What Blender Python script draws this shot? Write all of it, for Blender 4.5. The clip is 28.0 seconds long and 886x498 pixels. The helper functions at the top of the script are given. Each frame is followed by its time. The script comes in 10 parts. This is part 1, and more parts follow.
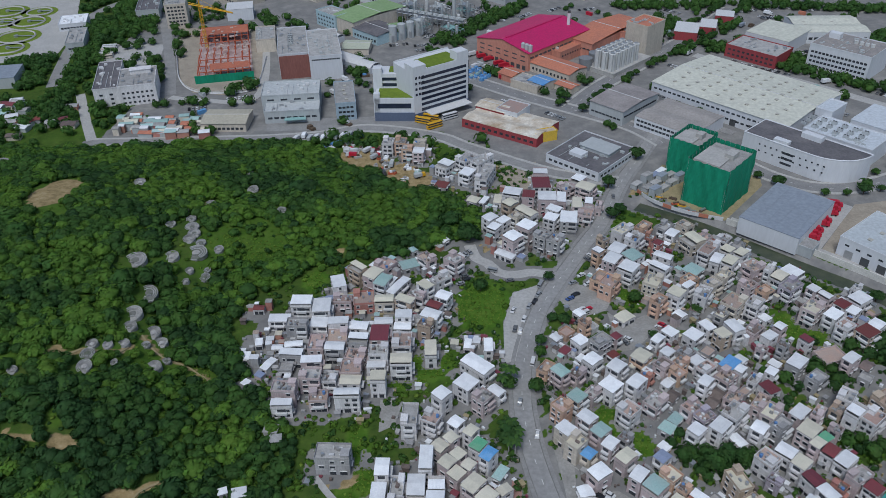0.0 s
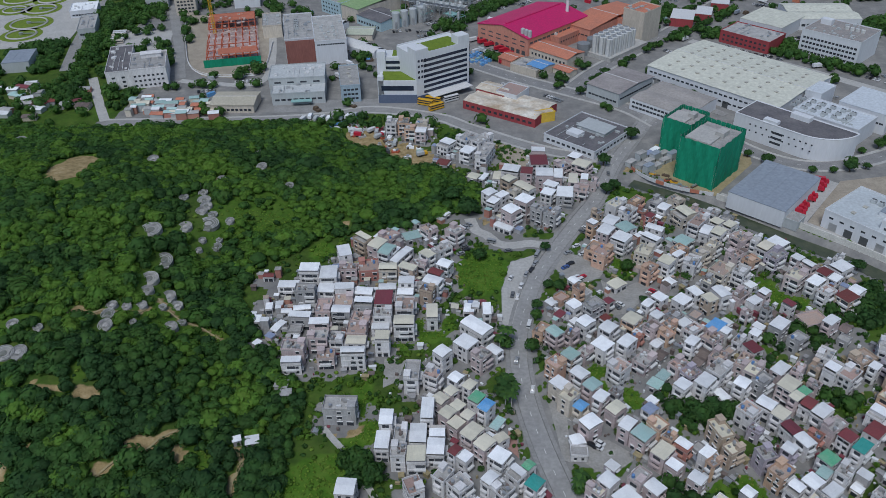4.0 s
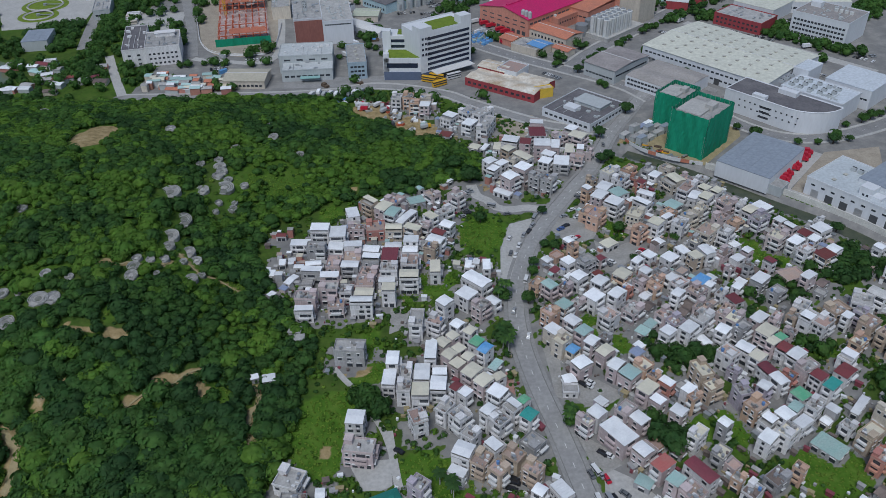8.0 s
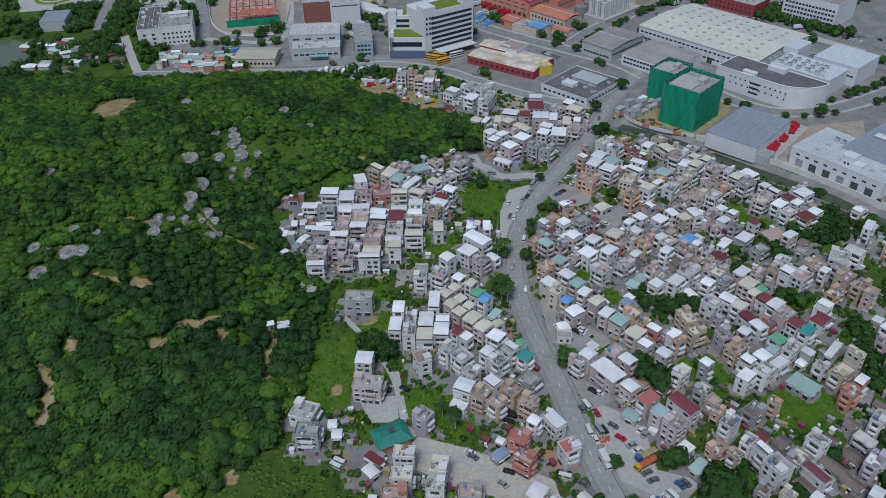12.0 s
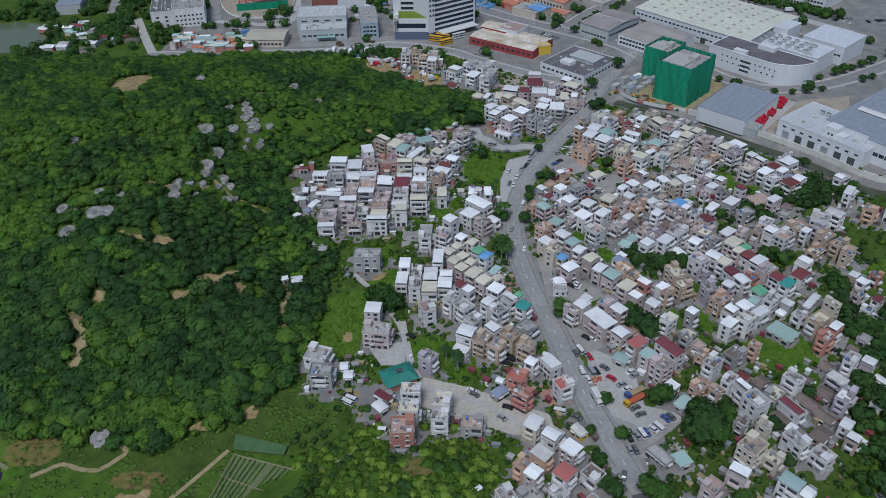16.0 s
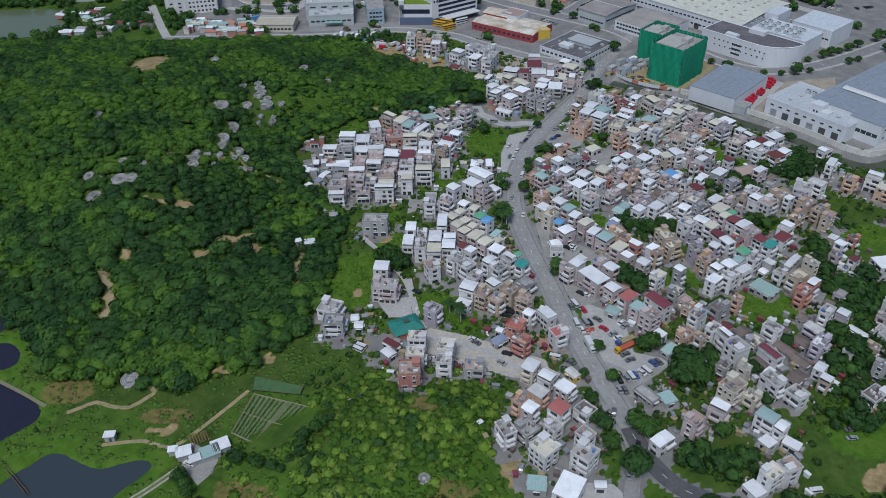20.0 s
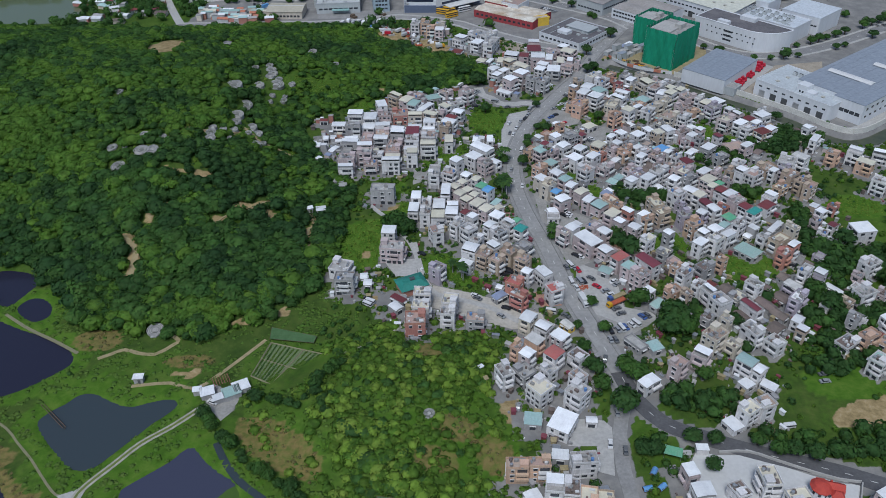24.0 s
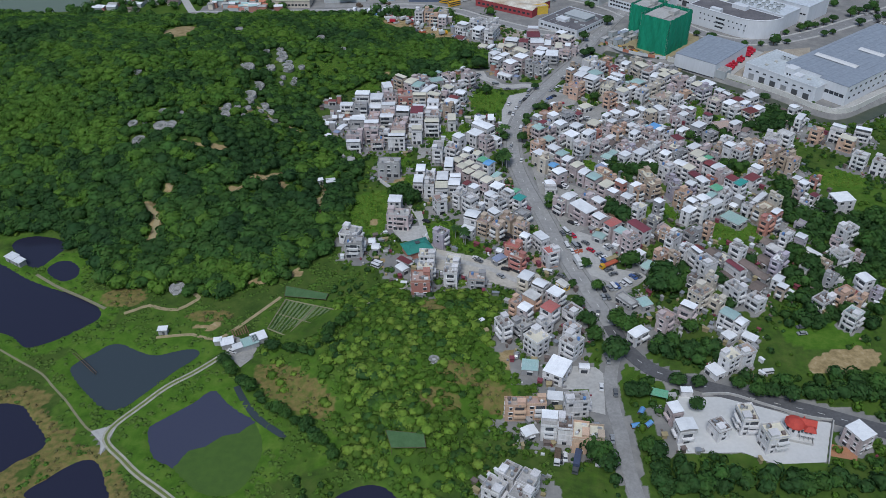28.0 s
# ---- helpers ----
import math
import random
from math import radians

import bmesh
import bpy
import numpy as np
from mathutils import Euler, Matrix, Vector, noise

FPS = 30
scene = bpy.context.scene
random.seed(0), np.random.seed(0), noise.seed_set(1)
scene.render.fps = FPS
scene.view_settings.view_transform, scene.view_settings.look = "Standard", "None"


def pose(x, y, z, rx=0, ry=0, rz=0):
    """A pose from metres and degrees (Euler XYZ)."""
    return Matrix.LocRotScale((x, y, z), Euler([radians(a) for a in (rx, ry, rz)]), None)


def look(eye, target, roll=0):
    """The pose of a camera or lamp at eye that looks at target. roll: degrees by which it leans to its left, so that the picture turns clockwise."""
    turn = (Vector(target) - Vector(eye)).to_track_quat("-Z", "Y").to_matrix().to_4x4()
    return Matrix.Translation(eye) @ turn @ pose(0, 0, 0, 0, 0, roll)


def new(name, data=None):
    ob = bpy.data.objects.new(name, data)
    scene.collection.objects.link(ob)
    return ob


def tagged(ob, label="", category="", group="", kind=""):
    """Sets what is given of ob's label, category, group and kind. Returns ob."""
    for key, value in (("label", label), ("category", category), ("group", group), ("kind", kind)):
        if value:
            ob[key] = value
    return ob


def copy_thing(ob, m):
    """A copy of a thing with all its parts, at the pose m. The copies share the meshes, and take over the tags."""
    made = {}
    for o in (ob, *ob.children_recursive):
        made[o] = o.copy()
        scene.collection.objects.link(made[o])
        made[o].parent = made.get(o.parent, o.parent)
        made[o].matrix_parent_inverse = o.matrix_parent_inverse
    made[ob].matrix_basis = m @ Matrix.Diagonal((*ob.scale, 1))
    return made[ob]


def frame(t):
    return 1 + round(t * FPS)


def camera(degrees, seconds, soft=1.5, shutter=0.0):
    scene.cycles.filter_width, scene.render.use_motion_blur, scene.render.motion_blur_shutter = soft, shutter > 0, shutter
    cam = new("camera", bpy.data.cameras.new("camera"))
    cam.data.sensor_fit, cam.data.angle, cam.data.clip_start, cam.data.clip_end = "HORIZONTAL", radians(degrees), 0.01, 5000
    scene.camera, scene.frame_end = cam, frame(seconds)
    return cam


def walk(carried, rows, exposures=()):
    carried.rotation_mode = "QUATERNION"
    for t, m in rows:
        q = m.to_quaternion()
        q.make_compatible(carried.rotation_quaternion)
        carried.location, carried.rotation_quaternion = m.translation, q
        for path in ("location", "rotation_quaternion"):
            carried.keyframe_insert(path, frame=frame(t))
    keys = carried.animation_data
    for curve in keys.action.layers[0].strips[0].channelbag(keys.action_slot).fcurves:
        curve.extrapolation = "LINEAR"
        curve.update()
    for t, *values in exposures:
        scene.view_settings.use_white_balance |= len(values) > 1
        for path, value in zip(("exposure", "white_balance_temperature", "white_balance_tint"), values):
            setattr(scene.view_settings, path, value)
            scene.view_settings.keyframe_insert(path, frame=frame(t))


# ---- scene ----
cam = camera(58.6, 28.0, soft=0.8)
# seconds, x, y, z, and the turns about x, y and z
PATH = [
    (0, -1.23, -0.95, 227.19, 55.450, 0.842, -0.565),
    (1, -1.22, -5.02, 227.19, 55.398, 0.843, -0.545),
    (2, -1.22, -9.77, 227.18, 55.323, 0.843, -0.518),
    (3.5, -1.01, -18.85, 227.22, 55.176, 0.844, -0.425),
    (5.5, -0.93, -32.72, 227.24, 54.992, 0.845, -0.285),
    (7, -1.14, -43.48, 227.31, 54.816, 0.824, -0.216),
    (9, -1.30, -57.99, 227.38, 54.566, 0.765, -0.078),
    (10.5, -1.33, -68.56, 227.40, 54.408, 0.787, 0.017),
    (12.5, -1.45, -82.52, 227.38, 54.221, 0.780, 0.110),
    (14.5, -1.82, -96.38, 227.23, 54.056, 0.781, 0.164),
    (16, -2.13, -107.02, 227.19, 53.949, 0.849, 0.203),
    (17.5, -2.69, -117.78, 227.18, 53.871, 0.849, 0.218),
    (19.5, -2.92, -132.30, 227.22, 53.873, 0.856, 0.342),
    (21.5, -3.13, -146.96, 227.28, 53.907, 0.863, 0.384),
    (23.5, -3.64, -161.63, 227.13, 53.930, 0.836, 0.492),
    (25, -4.05, -172.46, 227.07, 53.932, 0.741, 0.544),
    (26.5, -4.32, -183.30, 227.04, 53.966, 0.776, 0.556),
    (28, -4.59, -193.93, 227.02, 53.994, 0.769, 0.646),
]
walk(cam, [(t, pose(x, y, z, rx, ry, rz)) for t, x, y, z, rx, ry, rz in PATH], [(0, -0.17), (9, -0.15), (16, -0.13), (24, 0.0), (28, 0.04)])

# ---- light: an overcast sky with a broad, weak sun ----
world = bpy.data.worlds.new("overcast_sky")
scene.world = world
world.use_nodes = True
wn, wl = world.node_tree.nodes, world.node_tree.links
sky = wn.new("ShaderNodeTexSky")
sky.sky_type, sky.sun_disc = "NISHITA", False
sky.sun_elevation, sky.sun_rotation = radians(58), radians(200)
sky.air_density, sky.dust_density, sky.ozone_density = 1.0, 1.0, 2.0
wl.new(sky.outputs[0], wn["Background"].inputs[0])
wn["Background"].inputs[1].default_value = 0.1
sun = new("sun", bpy.data.lights.new("sun", "SUN"))
sun.data.energy, sun.data.angle, sun.data.color = 2.2, radians(20), (0.91, 0.955, 1.0)
sun.matrix_world = look((-40, -130, 220), (0, 0, 0))
scene.view_settings.exposure = 0.0

# ---- materials ----
MATS = {}


def mat(name, colour, rough=0.8, second=None, scale=0.6, amount=0.5, bump=0.0, spread=0.0, metal=0.0, streak=False, detail=6.0, island=False, grain_range=(0.86, 1.1), leafy=0.0):
    """A surface of two tones broken up at two scales; spread varies it from object to object (or island to island)."""
    if name in MATS:
        return MATS[name]
    m = bpy.data.materials.new(name)
    m.use_nodes = True
    n, l = m.node_tree.nodes, m.node_tree.links
    b = n["Principled BSDF"]
    b.inputs["Roughness"].default_value, b.inputs["Metallic"].default_value = rough, metal
    b.inputs["Specular IOR Level"].default_value = 0.25 if rough > 0.6 else 0.5
    second = second or tuple(c * 0.72 for c in colour)
    tex = n.new("ShaderNodeTexCoord")
    mapping = n.new("ShaderNodeMapping")
    mapping.inputs["Scale"].default_value = (1, 1, 0.18) if streak else (1, 1, 1)
    geo = n.new("ShaderNodeNewGeometry")
    l.new(geo.outputs["Position"], mapping.inputs[0])
    big = n.new("ShaderNodeTexNoise")
    big.inputs["Scale"].default_value, big.inputs["Detail"].default_value, big.inputs["Roughness"].default_value = scale, detail, 0.62
    l.new(mapping.outputs[0], big.inputs["Vector"])
    fine = n.new("ShaderNodeTexNoise")
    fine.inputs["Scale"].default_value, fine.inputs["Detail"].default_value = scale * 7.3, 3.0
    l.new(mapping.outputs[0], fine.inputs["Vector"])
    ramp = n.new("ShaderNodeMapRange")
    ramp.inputs["From Min"].default_value, ramp.inputs["From Max"].default_value = 0.36, 0.66
    ramp.inputs["To Max"].default_value = amount
    l.new(big.outputs[0], ramp.inputs[0])
    mix = n.new("ShaderNodeMix")
    mix.data_type = "RGBA"
    mix.inputs[6].default_value, mix.inputs[7].default_value = (*colour, 1), (*second, 1)
    l.new(ramp.outputs[0], mix.inputs[0])
    grain = n.new("ShaderNodeMapRange")
    grain.inputs["From Min"].default_value, grain.inputs["From Max"].default_value = 0.3, 0.7
    grain.inputs["To Min"].default_value, grain.inputs["To Max"].default_value = grain_range
    l.new(fine.outputs[0], grain.inputs[0])
    hsv = n.new("ShaderNodeHueSaturation")
    l.new(mix.outputs[2], hsv.inputs["Color"])
    l.new(grain.outputs[0], hsv.inputs["Value"])
    last = hsv.outputs[0]
    if spread:
        if island:
            rnd = geo.outputs["Random Per Island"]
        else:
            rnd = n.new("ShaderNodeObjectInfo").outputs["Random"]
        vary = n.new("ShaderNodeHueSaturation")
        r1 = n.new("ShaderNodeMapRange")
        r1.inputs["To Min"].default_value, r1.inputs["To Max"].default_value = 1 - spread, 1 + spread
        l.new(rnd, r1.inputs[0])
        r2 = n.new("ShaderNodeMath")
        r2.operation = "MULTIPLY"
        r2.inputs[1].default_value = 7.31
        l.new(rnd, r2.inputs[0])
        r3 = n.new("ShaderNodeMath")
        r3.operation = "FRACT"
        l.new(r2.outputs[0], r3.inputs[0])
        r4 = n.new("ShaderNodeMapRange")
        r4.inputs["To Min"].default_value, r4.inputs["To Max"].default_value = 0.5 - spread * 0.07, 0.5 + spread * 0.07
        l.new(r3.outputs[0], r4.inputs[0])
        l.new(r1.outputs[0], vary.inputs["Value"])
        l.new(r4.outputs[0], vary.inputs["Hue"])
        l.new(last, vary.inputs["Color"])
        last = vary.outputs[0]
    l.new(last, b.inputs["Base Color"])
    if bump:
        bm = n.new("ShaderNodeBump")
        bm.inputs["Strength"].default_value, bm.inputs["Distance"].default_value = 0.7, bump
        l.new(fine.outputs[0], bm.inputs["Height"])
        l.new(bm.outputs[0], b.inputs["Normal"])
    if leafy:
        # thin leaves let part of the light through
        thin = n.new("ShaderNodeBsdfTranslucent")
        l.new(last, thin.inputs["Color"])
        blend = n.new("ShaderNodeMixShader")
        blend.inputs[0].default_value = leafy
        l.new(b.outputs[0], blend.inputs[1])
        l.new(thin.outputs[0], blend.inputs[2])
        l.new(blend.outputs[0], n["Material Output"].inputs["Surface"])
    MATS[name] = m
    return m


ASPHALT = mat("asphalt", (0.265, 0.262, 0.26), 0.9, (0.205, 0.203, 0.203), 0.15, 0.8, 0.01)
CONCRETE = mat("concrete", (0.31, 0.305, 0.295), 0.9, (0.23, 0.225, 0.22), 0.12, 0.8, 0.01)
PALE_CONCRETE = mat("pale_concrete", (0.46, 0.45, 0.43), 0.9, (0.37, 0.36, 0.34), 0.1, 0.7)
DIRT = mat("bare_earth", (0.38, 0.31, 0.18), 0.95, (0.26, 0.22, 0.12), 0.25, 0.8, 0.05)
LINE_PAINT = mat("line_paint", (0.72, 0.72, 0.7), 0.7, (0.5, 0.5, 0.48), 2.0, 0.7)
WALLS = {
    "w": mat("white_render", (0.709, 0.693, 0.695), 0.8, (0.506, 0.491, 0.484), 0.35, 0.6, 0, 0.12, streak=True),
    "c": mat("cream_render", (0.595, 0.537, 0.456), 0.8, (0.45, 0.405, 0.341), 0.35, 0.6, 0, 0.1, streak=True),
    "p": mat("pink_tile_wall", (0.55, 0.457, 0.452), 0.7, (0.405, 0.34, 0.335), 0.35, 0.6, 0, 0.12, streak=True),
    "g": mat("grey_render", (0.392, 0.387, 0.389), 0.85, (0.261, 0.255, 0.254), 0.35, 0.7, 0, 0.12, streak=True),
    "b": mat("brick_red_tile_wall", (0.491, 0.23, 0.179), 0.75, (0.369, 0.19, 0.16), 0.4, 0.6, 0, 0.15, streak=True),
    "o": mat("tan_tile_wall", (0.506, 0.405, 0.313), 0.75, (0.387, 0.306, 0.241), 0.35, 0.6, 0, 0.12, streak=True),
    "l": mat("lilac_tile_wall", (0.479, 0.432, 0.493), 0.75, (0.35, 0.315, 0.359), 0.35, 0.6, 0, 0.12, streak=True),
    "e": mat("peach_render", (0.594, 0.4, 0.289), 0.8, (0.461, 0.32, 0.248), 0.35, 0.6, 0, 0.12, streak=True),
    "y": mat("yellow_panel_wall", (0.75, 0.5, 0.06), 0.6, (0.6, 0.4, 0.08), 0.5, 0.5),
}
ROOFS = {
    "W": mat("white_sheet_roof", (0.844, 0.855, 0.866), 0.55, (0.634, 0.64, 0.657), 0.3, 0.6, 0, 0.17, grain_range=(0.95, 1.04)),
    "C": mat("cream_sheet_roof", (0.66, 0.62, 0.5), 0.6, (0.52, 0.49, 0.4), 0.3, 0.6, 0, 0.08, grain_range=(0.94, 1.05)),
    "R": mat("maroon_sheet_roof", (0.2, 0.045, 0.05), 0.6, (0.16, 0.05, 0.05), 0.3, 0.6, 0, 0.18),
    "T": mat("teal_sheet_roof", (0.33, 0.5, 0.47), 0.6, (0.4, 0.5, 0.48), 0.3, 0.7, 0, 0.18),
    "E": mat("green_sheet_roof", (0.12, 0.4, 0.24), 0.65, (0.24, 0.42, 0.28), 0.3, 0.7),
    "V": mat("deep_teal_sheet_roof", (0.03, 0.29, 0.26), 0.6, (0.07, 0.33, 0.29), 0.3, 0.7),
    "M": mat("red_painted_deck", (0.47, 0.13, 0.12), 0.75, (0.4, 0.17, 0.15), 0.3, 0.8),
    "B": mat("blue_sheet_roof", (0.1, 0.3, 0.6), 0.6, (0.2, 0.38, 0.62), 0.3, 0.7, 0, 0.1),
    "N": mat("slate_blue_sheet_roof", (0.24, 0.29, 0.42), 0.6, (0.3, 0.34, 0.44), 0.3, 0.7),
    "S": mat("striped_sheet_roof", (0.634, 0.62, 0.597), 0.6, (0.409, 0.4, 0.378), 0.4, 0.7),
    "Y": mat("pale_shop_roof", (0.675, 0.66, 0.617), 0.6, (0.511, 0.5, 0.458), 0.4, 0.7),
    "G": mat("grey_roof_slab", (0.43, 0.42, 0.408), 0.9, (0.276, 0.27, 0.259), 0.3, 0.8, 0, 0.14),
    "P": mat("terracotta_roof_deck", (0.43, 0.31, 0.259), 0.85, (0.369, 0.31, 0.279), 0.3, 0.8, 0, 0.2),
    "K": mat("old_brown_tile_roof", (0.205, 0.16, 0.144), 0.9, (0.133, 0.11, 0.0995), 0.4, 0.8, 0, 0.18),
}
GLASS = mat("dark_window_glass", (0.035, 0.04, 0.05), 0.15, (0.06, 0.07, 0.08), 0.4, 0.8)
FRAME_WHITE = mat("white_window_trim", (0.66, 0.66, 0.66), 0.7, None, 0.8, 0.4)
STEEL = mat("galvanised_steel", (0.48, 0.49, 0.5), 0.4, (0.38, 0.39, 0.4), 0.8, 0.6, metal=0.6)
DARK_STEEL = mat("dark_metal", (0.08, 0.085, 0.09), 0.5, None, 0.8, 0.5)
TANK_BLUE = mat("blue_plastic_tank", (0.12, 0.25, 0.5), 0.5, None, 1.0, 0.4)
BARK = mat("bark", (0.14, 0.1, 0.07), 0.95, (0.08, 0.06, 0.045), 1.5, 0.8)
LEAF = mat("broadleaf_foliage", (0.1, 0.22, 0.048), 0.75, (0.053, 0.13, 0.037), 0.04, 1.0, 0, 0.14, island=True, grain_range=(0.72, 1.25), leafy=0.5)
LEAF_LIGHT = mat("light_foliage", (0.155, 0.288, 0.04), 0.75, (0.104, 0.215, 0.034), 0.05, 1.0, 0, 0.15, island=True, grain_range=(0.72, 1.22), leafy=0.5)
LEAF_DARK = mat("dark_foliage", (0.072, 0.165, 0.046), 0.75, (0.05, 0.122, 0.038), 0.05, 1.0, 0, 0.14, island=True, grain_range=(0.72, 1.22), leafy=0.5)
WOOD_LIGHT = mat("young_woodland_foliage", (0.165, 0.312, 0.048), 0.75, (0.108, 0.23, 0.04), 0.05, 1.0, 0, 0.12, island=True, grain_range=(0.72, 1.22), leafy=0.5)
WOOD_DARK = mat("deep_woodland_foliage", (0.056, 0.138, 0.041), 0.75, (0.041, 0.102, 0.034), 0.05, 1.0, 0, 0.12, island=True, grain_range=(0.72, 1.22), leafy=0.5)
GRASS = mat("tall_grass", (0.068, 0.15, 0.018), 0.8, (0.095, 0.155, 0.028), 0.05, 0.9, 0, 0.06, island=True, grain_range=(0.84, 1.12))
YOUNG_GRASS = mat("bright_young_grass", (0.13, 0.235, 0.026), 0.8, (0.15, 0.215, 0.035), 0.06, 0.9, 0, 0.08, island=True, grain_range=(0.82, 1.14))
REED = mat("brown_reeds", (0.17, 0.14, 0.055), 0.9, (0.11, 0.12, 0.04), 0.08, 0.9, 0, 0.2, island=True)


# ---- mesh tools ----
class Shape:
    """Collects boxes, prisms and tubes and becomes one mesh."""

    def __init__(self):
        self.v, self.f = [], []

    def add(self, verts, faces):
        k = len(self.v)
        self.v += verts
        self.f += [tuple(i + k for i in f) for f in faces]
        return self

    def box(self, x, y, z, sx, sy, sz, turn=0.0):
        """A box whose bottom's centre is at x, y, z."""
        c, s = math.cos(radians(turn)), math.sin(radians(turn))
        vs = []
        for dz in (0, sz):
            for dx, dy in ((-sx / 2, -sy / 2), (sx / 2, -sy / 2), (sx / 2, sy / 2), (-sx / 2, sy / 2)):
                vs.append((x + dx * c - dy * s, y + dx * s + dy * c, z + dz))
        return self.add(vs, [(3, 2, 1, 0), (4, 5, 6, 7), (0, 1, 5, 4), (1, 2, 6, 5), (2, 3, 7, 6), (3, 0, 4, 7)])

    def gable(self, x, y, z, sx, sy, rise, thick=0.15, over=0.3):
        """A ridged roof, its ridge along x, with thickness and overhang."""
        a, b = sx / 2 + over, sy / 2 + over
        pts = [(-b, 0), (0, rise), (b, 0), (b, -thick), (0, rise - thick), (-b, -thick)]
        vs = [(x + e, y + p, z + q) for e in (-a, a) for p, q in pts]
        fs = [(0, 6, 7, 1), (1, 7, 8, 2), (2, 8, 9, 3), (3, 9, 10, 4), (4, 10, 11, 5), (5, 11, 6, 0), (0, 1, 4, 5), (1, 2, 3, 4), (6, 11, 10, 7), (7, 10, 9, 8)]
        return self.add(vs, fs)

    def arch(self, x, y, z, sx, sy, rise, thick=0.1, steps=6):
        """A shallow barrel roof, curved across y."""
        top, low = [], []
        for i in range(steps + 1):
            a = -1 + 2 * i / steps
            top.append((a * sy / 2, rise * (1 - a * a) + thick))
            low.append((a * sy / 2, rise * (1 - a * a)))
        ring = top + low[::-1]
        n = len(ring)
        vs = [(x + e, y + p, z + q) for e in (-sx / 2, sx / 2) for p, q in ring]
        fs = [(i, (i + 1) % n, (i + 1) % n + n, i + n)[::-1] for i in range(n)]
        for i in range(steps):
            fs += [(i, i + 1, n - 2 - i, n - 1 - i), (i + n, n - 1 - i + n, n - 2 - i + n, i + 1 + n)]
        return self.add(vs, fs)

    def sheet(self, x, y, z, sx, sy, thick=0.1, rib=0.07, pitch=1.0):
        """A ribbed metal sheet in one piece, its ribs running along y."""
        n_rib = max(2, int(sx / pitch))
        prof = [(-sx / 2, thick)]
        for i in range(n_rib):
            u = -sx / 2 + (i + 0.5) * sx / n_rib
            prof += [(u - 0.12, thick), (u - 0.06, thick + rib), (u + 0.06, thick + rib), (u + 0.12, thick)]
        prof += [(sx / 2, thick), (sx / 2, 0), (-sx / 2, 0)]
        n = len(prof)
        vs = [(x + p, y + e, z + q) for e in (-sy / 2, sy / 2) for p, q in prof]
        fs = [(i, (i + 1) % n, (i + 1) % n + n, i + n)[::-1] for i in range(n)]
        return self.add(vs, fs + [tuple(range(n))[::-1], tuple(range(n, 2 * n))])

    def tube(self, x, y, z, r, h, sides=12, top=None, cone=0.0):
        top = r if top is None else top
        vs = [(x + r * math.cos(6.2832 * i / sides), y + r * math.sin(6.2832 * i / sides), z) for i in range(sides)]
        vs += [(x + top * math.cos(6.2832 * i / sides), y + top * math.sin(6.2832 * i / sides), z + h) for i in range(sides)]
        vs.append((x, y, z + h + cone))
        fs = [(i, (i + 1) % sides, (i + 1) % sides + sides, i + sides) for i in range(sides)]
        fs += [(i + sides, (i + 1) % sides + sides, 2 * sides) for i in range(sides)] + [tuple(range(sides))[::-1]]
        return self.add(vs, fs)

    def beam(self, a, b, r):
        """A square bar from a to b."""
        a, b = Vector(a), Vector(b)
        d = (b - a).normalized()
        u = d.orthogonal().normalized() * r
        w = d.cross(u)
        vs = [tuple(p + q) for p in (a, b) for q in (u + w, w - u, -u - w, u - w)]
        return self.add(vs, [(0, 1, 2, 3), (7, 6, 5, 4), (0, 4, 5, 1), (1, 5, 6, 2), (2, 6, 7, 3), (3, 7, 4, 0)])

    def sweep(self, points, r, high=None):
        """One square tube, in one piece, through a row of points."""
        p = [Vector(q) for q in points]
        high = r if high is None else high
        vs = []
        for i, q in enumerate(p):
            d = (p[min(i + 1, len(p) - 1)] - p[max(i - 1, 0)])
            side = Vector((-d.y, d.x, 0)).normalized() * r
            up = Vector((0, 0, high))
            vs += [tuple(q + side - up), tuple(q - side - up), tuple(q - side + up), tuple(q + side + up)]
        fs = [(0, 1, 2, 3), tuple(len(vs) - k for k in (1, 2, 3, 4))]
        for i in range(len(p) - 1):
            k = 4 * i
            fs += [(k + j, k + 4 + j, k + 4 + (j + 1) % 4, k + (j + 1) % 4) for j in range(4)]
        return self.add(vs, fs)

    def prism(self, outline, z0, z1):
        """An upright prism on a plan outline (counter-clockwise)."""
        n = len(outline)
        vs = [(x, y, z0) for x, y in outline] + [(x, y, z1) for x, y in outline]
        return self.add(vs, [tuple(range(n))[::-1], tuple(range(n, 2 * n))] + [(i, (i + 1) % n, (i + 1) % n + n, i + n) for i in range(n)])

    def mesh(self, name, material, smooth=False):
        me = bpy.data.meshes.new(name)
        me.from_pydata(self.v, [], self.f)
        if smooth:
            me.shade_smooth()
        me.materials.append(material)
        return me

    def painted(self, name, runs):
        """One mesh with several materials: (material, number of faces) in order."""
        me = bpy.data.meshes.new(name)
        me.from_pydata(self.v, [], self.f)
        ids = []
        for i, (material, count) in enumerate(runs):
            me.materials.append(material)
            ids += [i] * count
        me.polygons.foreach_set("material_index", ids)
        return me


def part(name, shape, material, parent, label="", kind="", smooth=False):
    """Links a shape (or a ready mesh) as one mesh object under a thing or part."""
    me = shape if isinstance(shape, bpy.types.Mesh) else shape.mesh(name, material, smooth)
    ob = new(name, me)
    ob.parent = parent
    return tagged(ob, label=label, kind=kind)


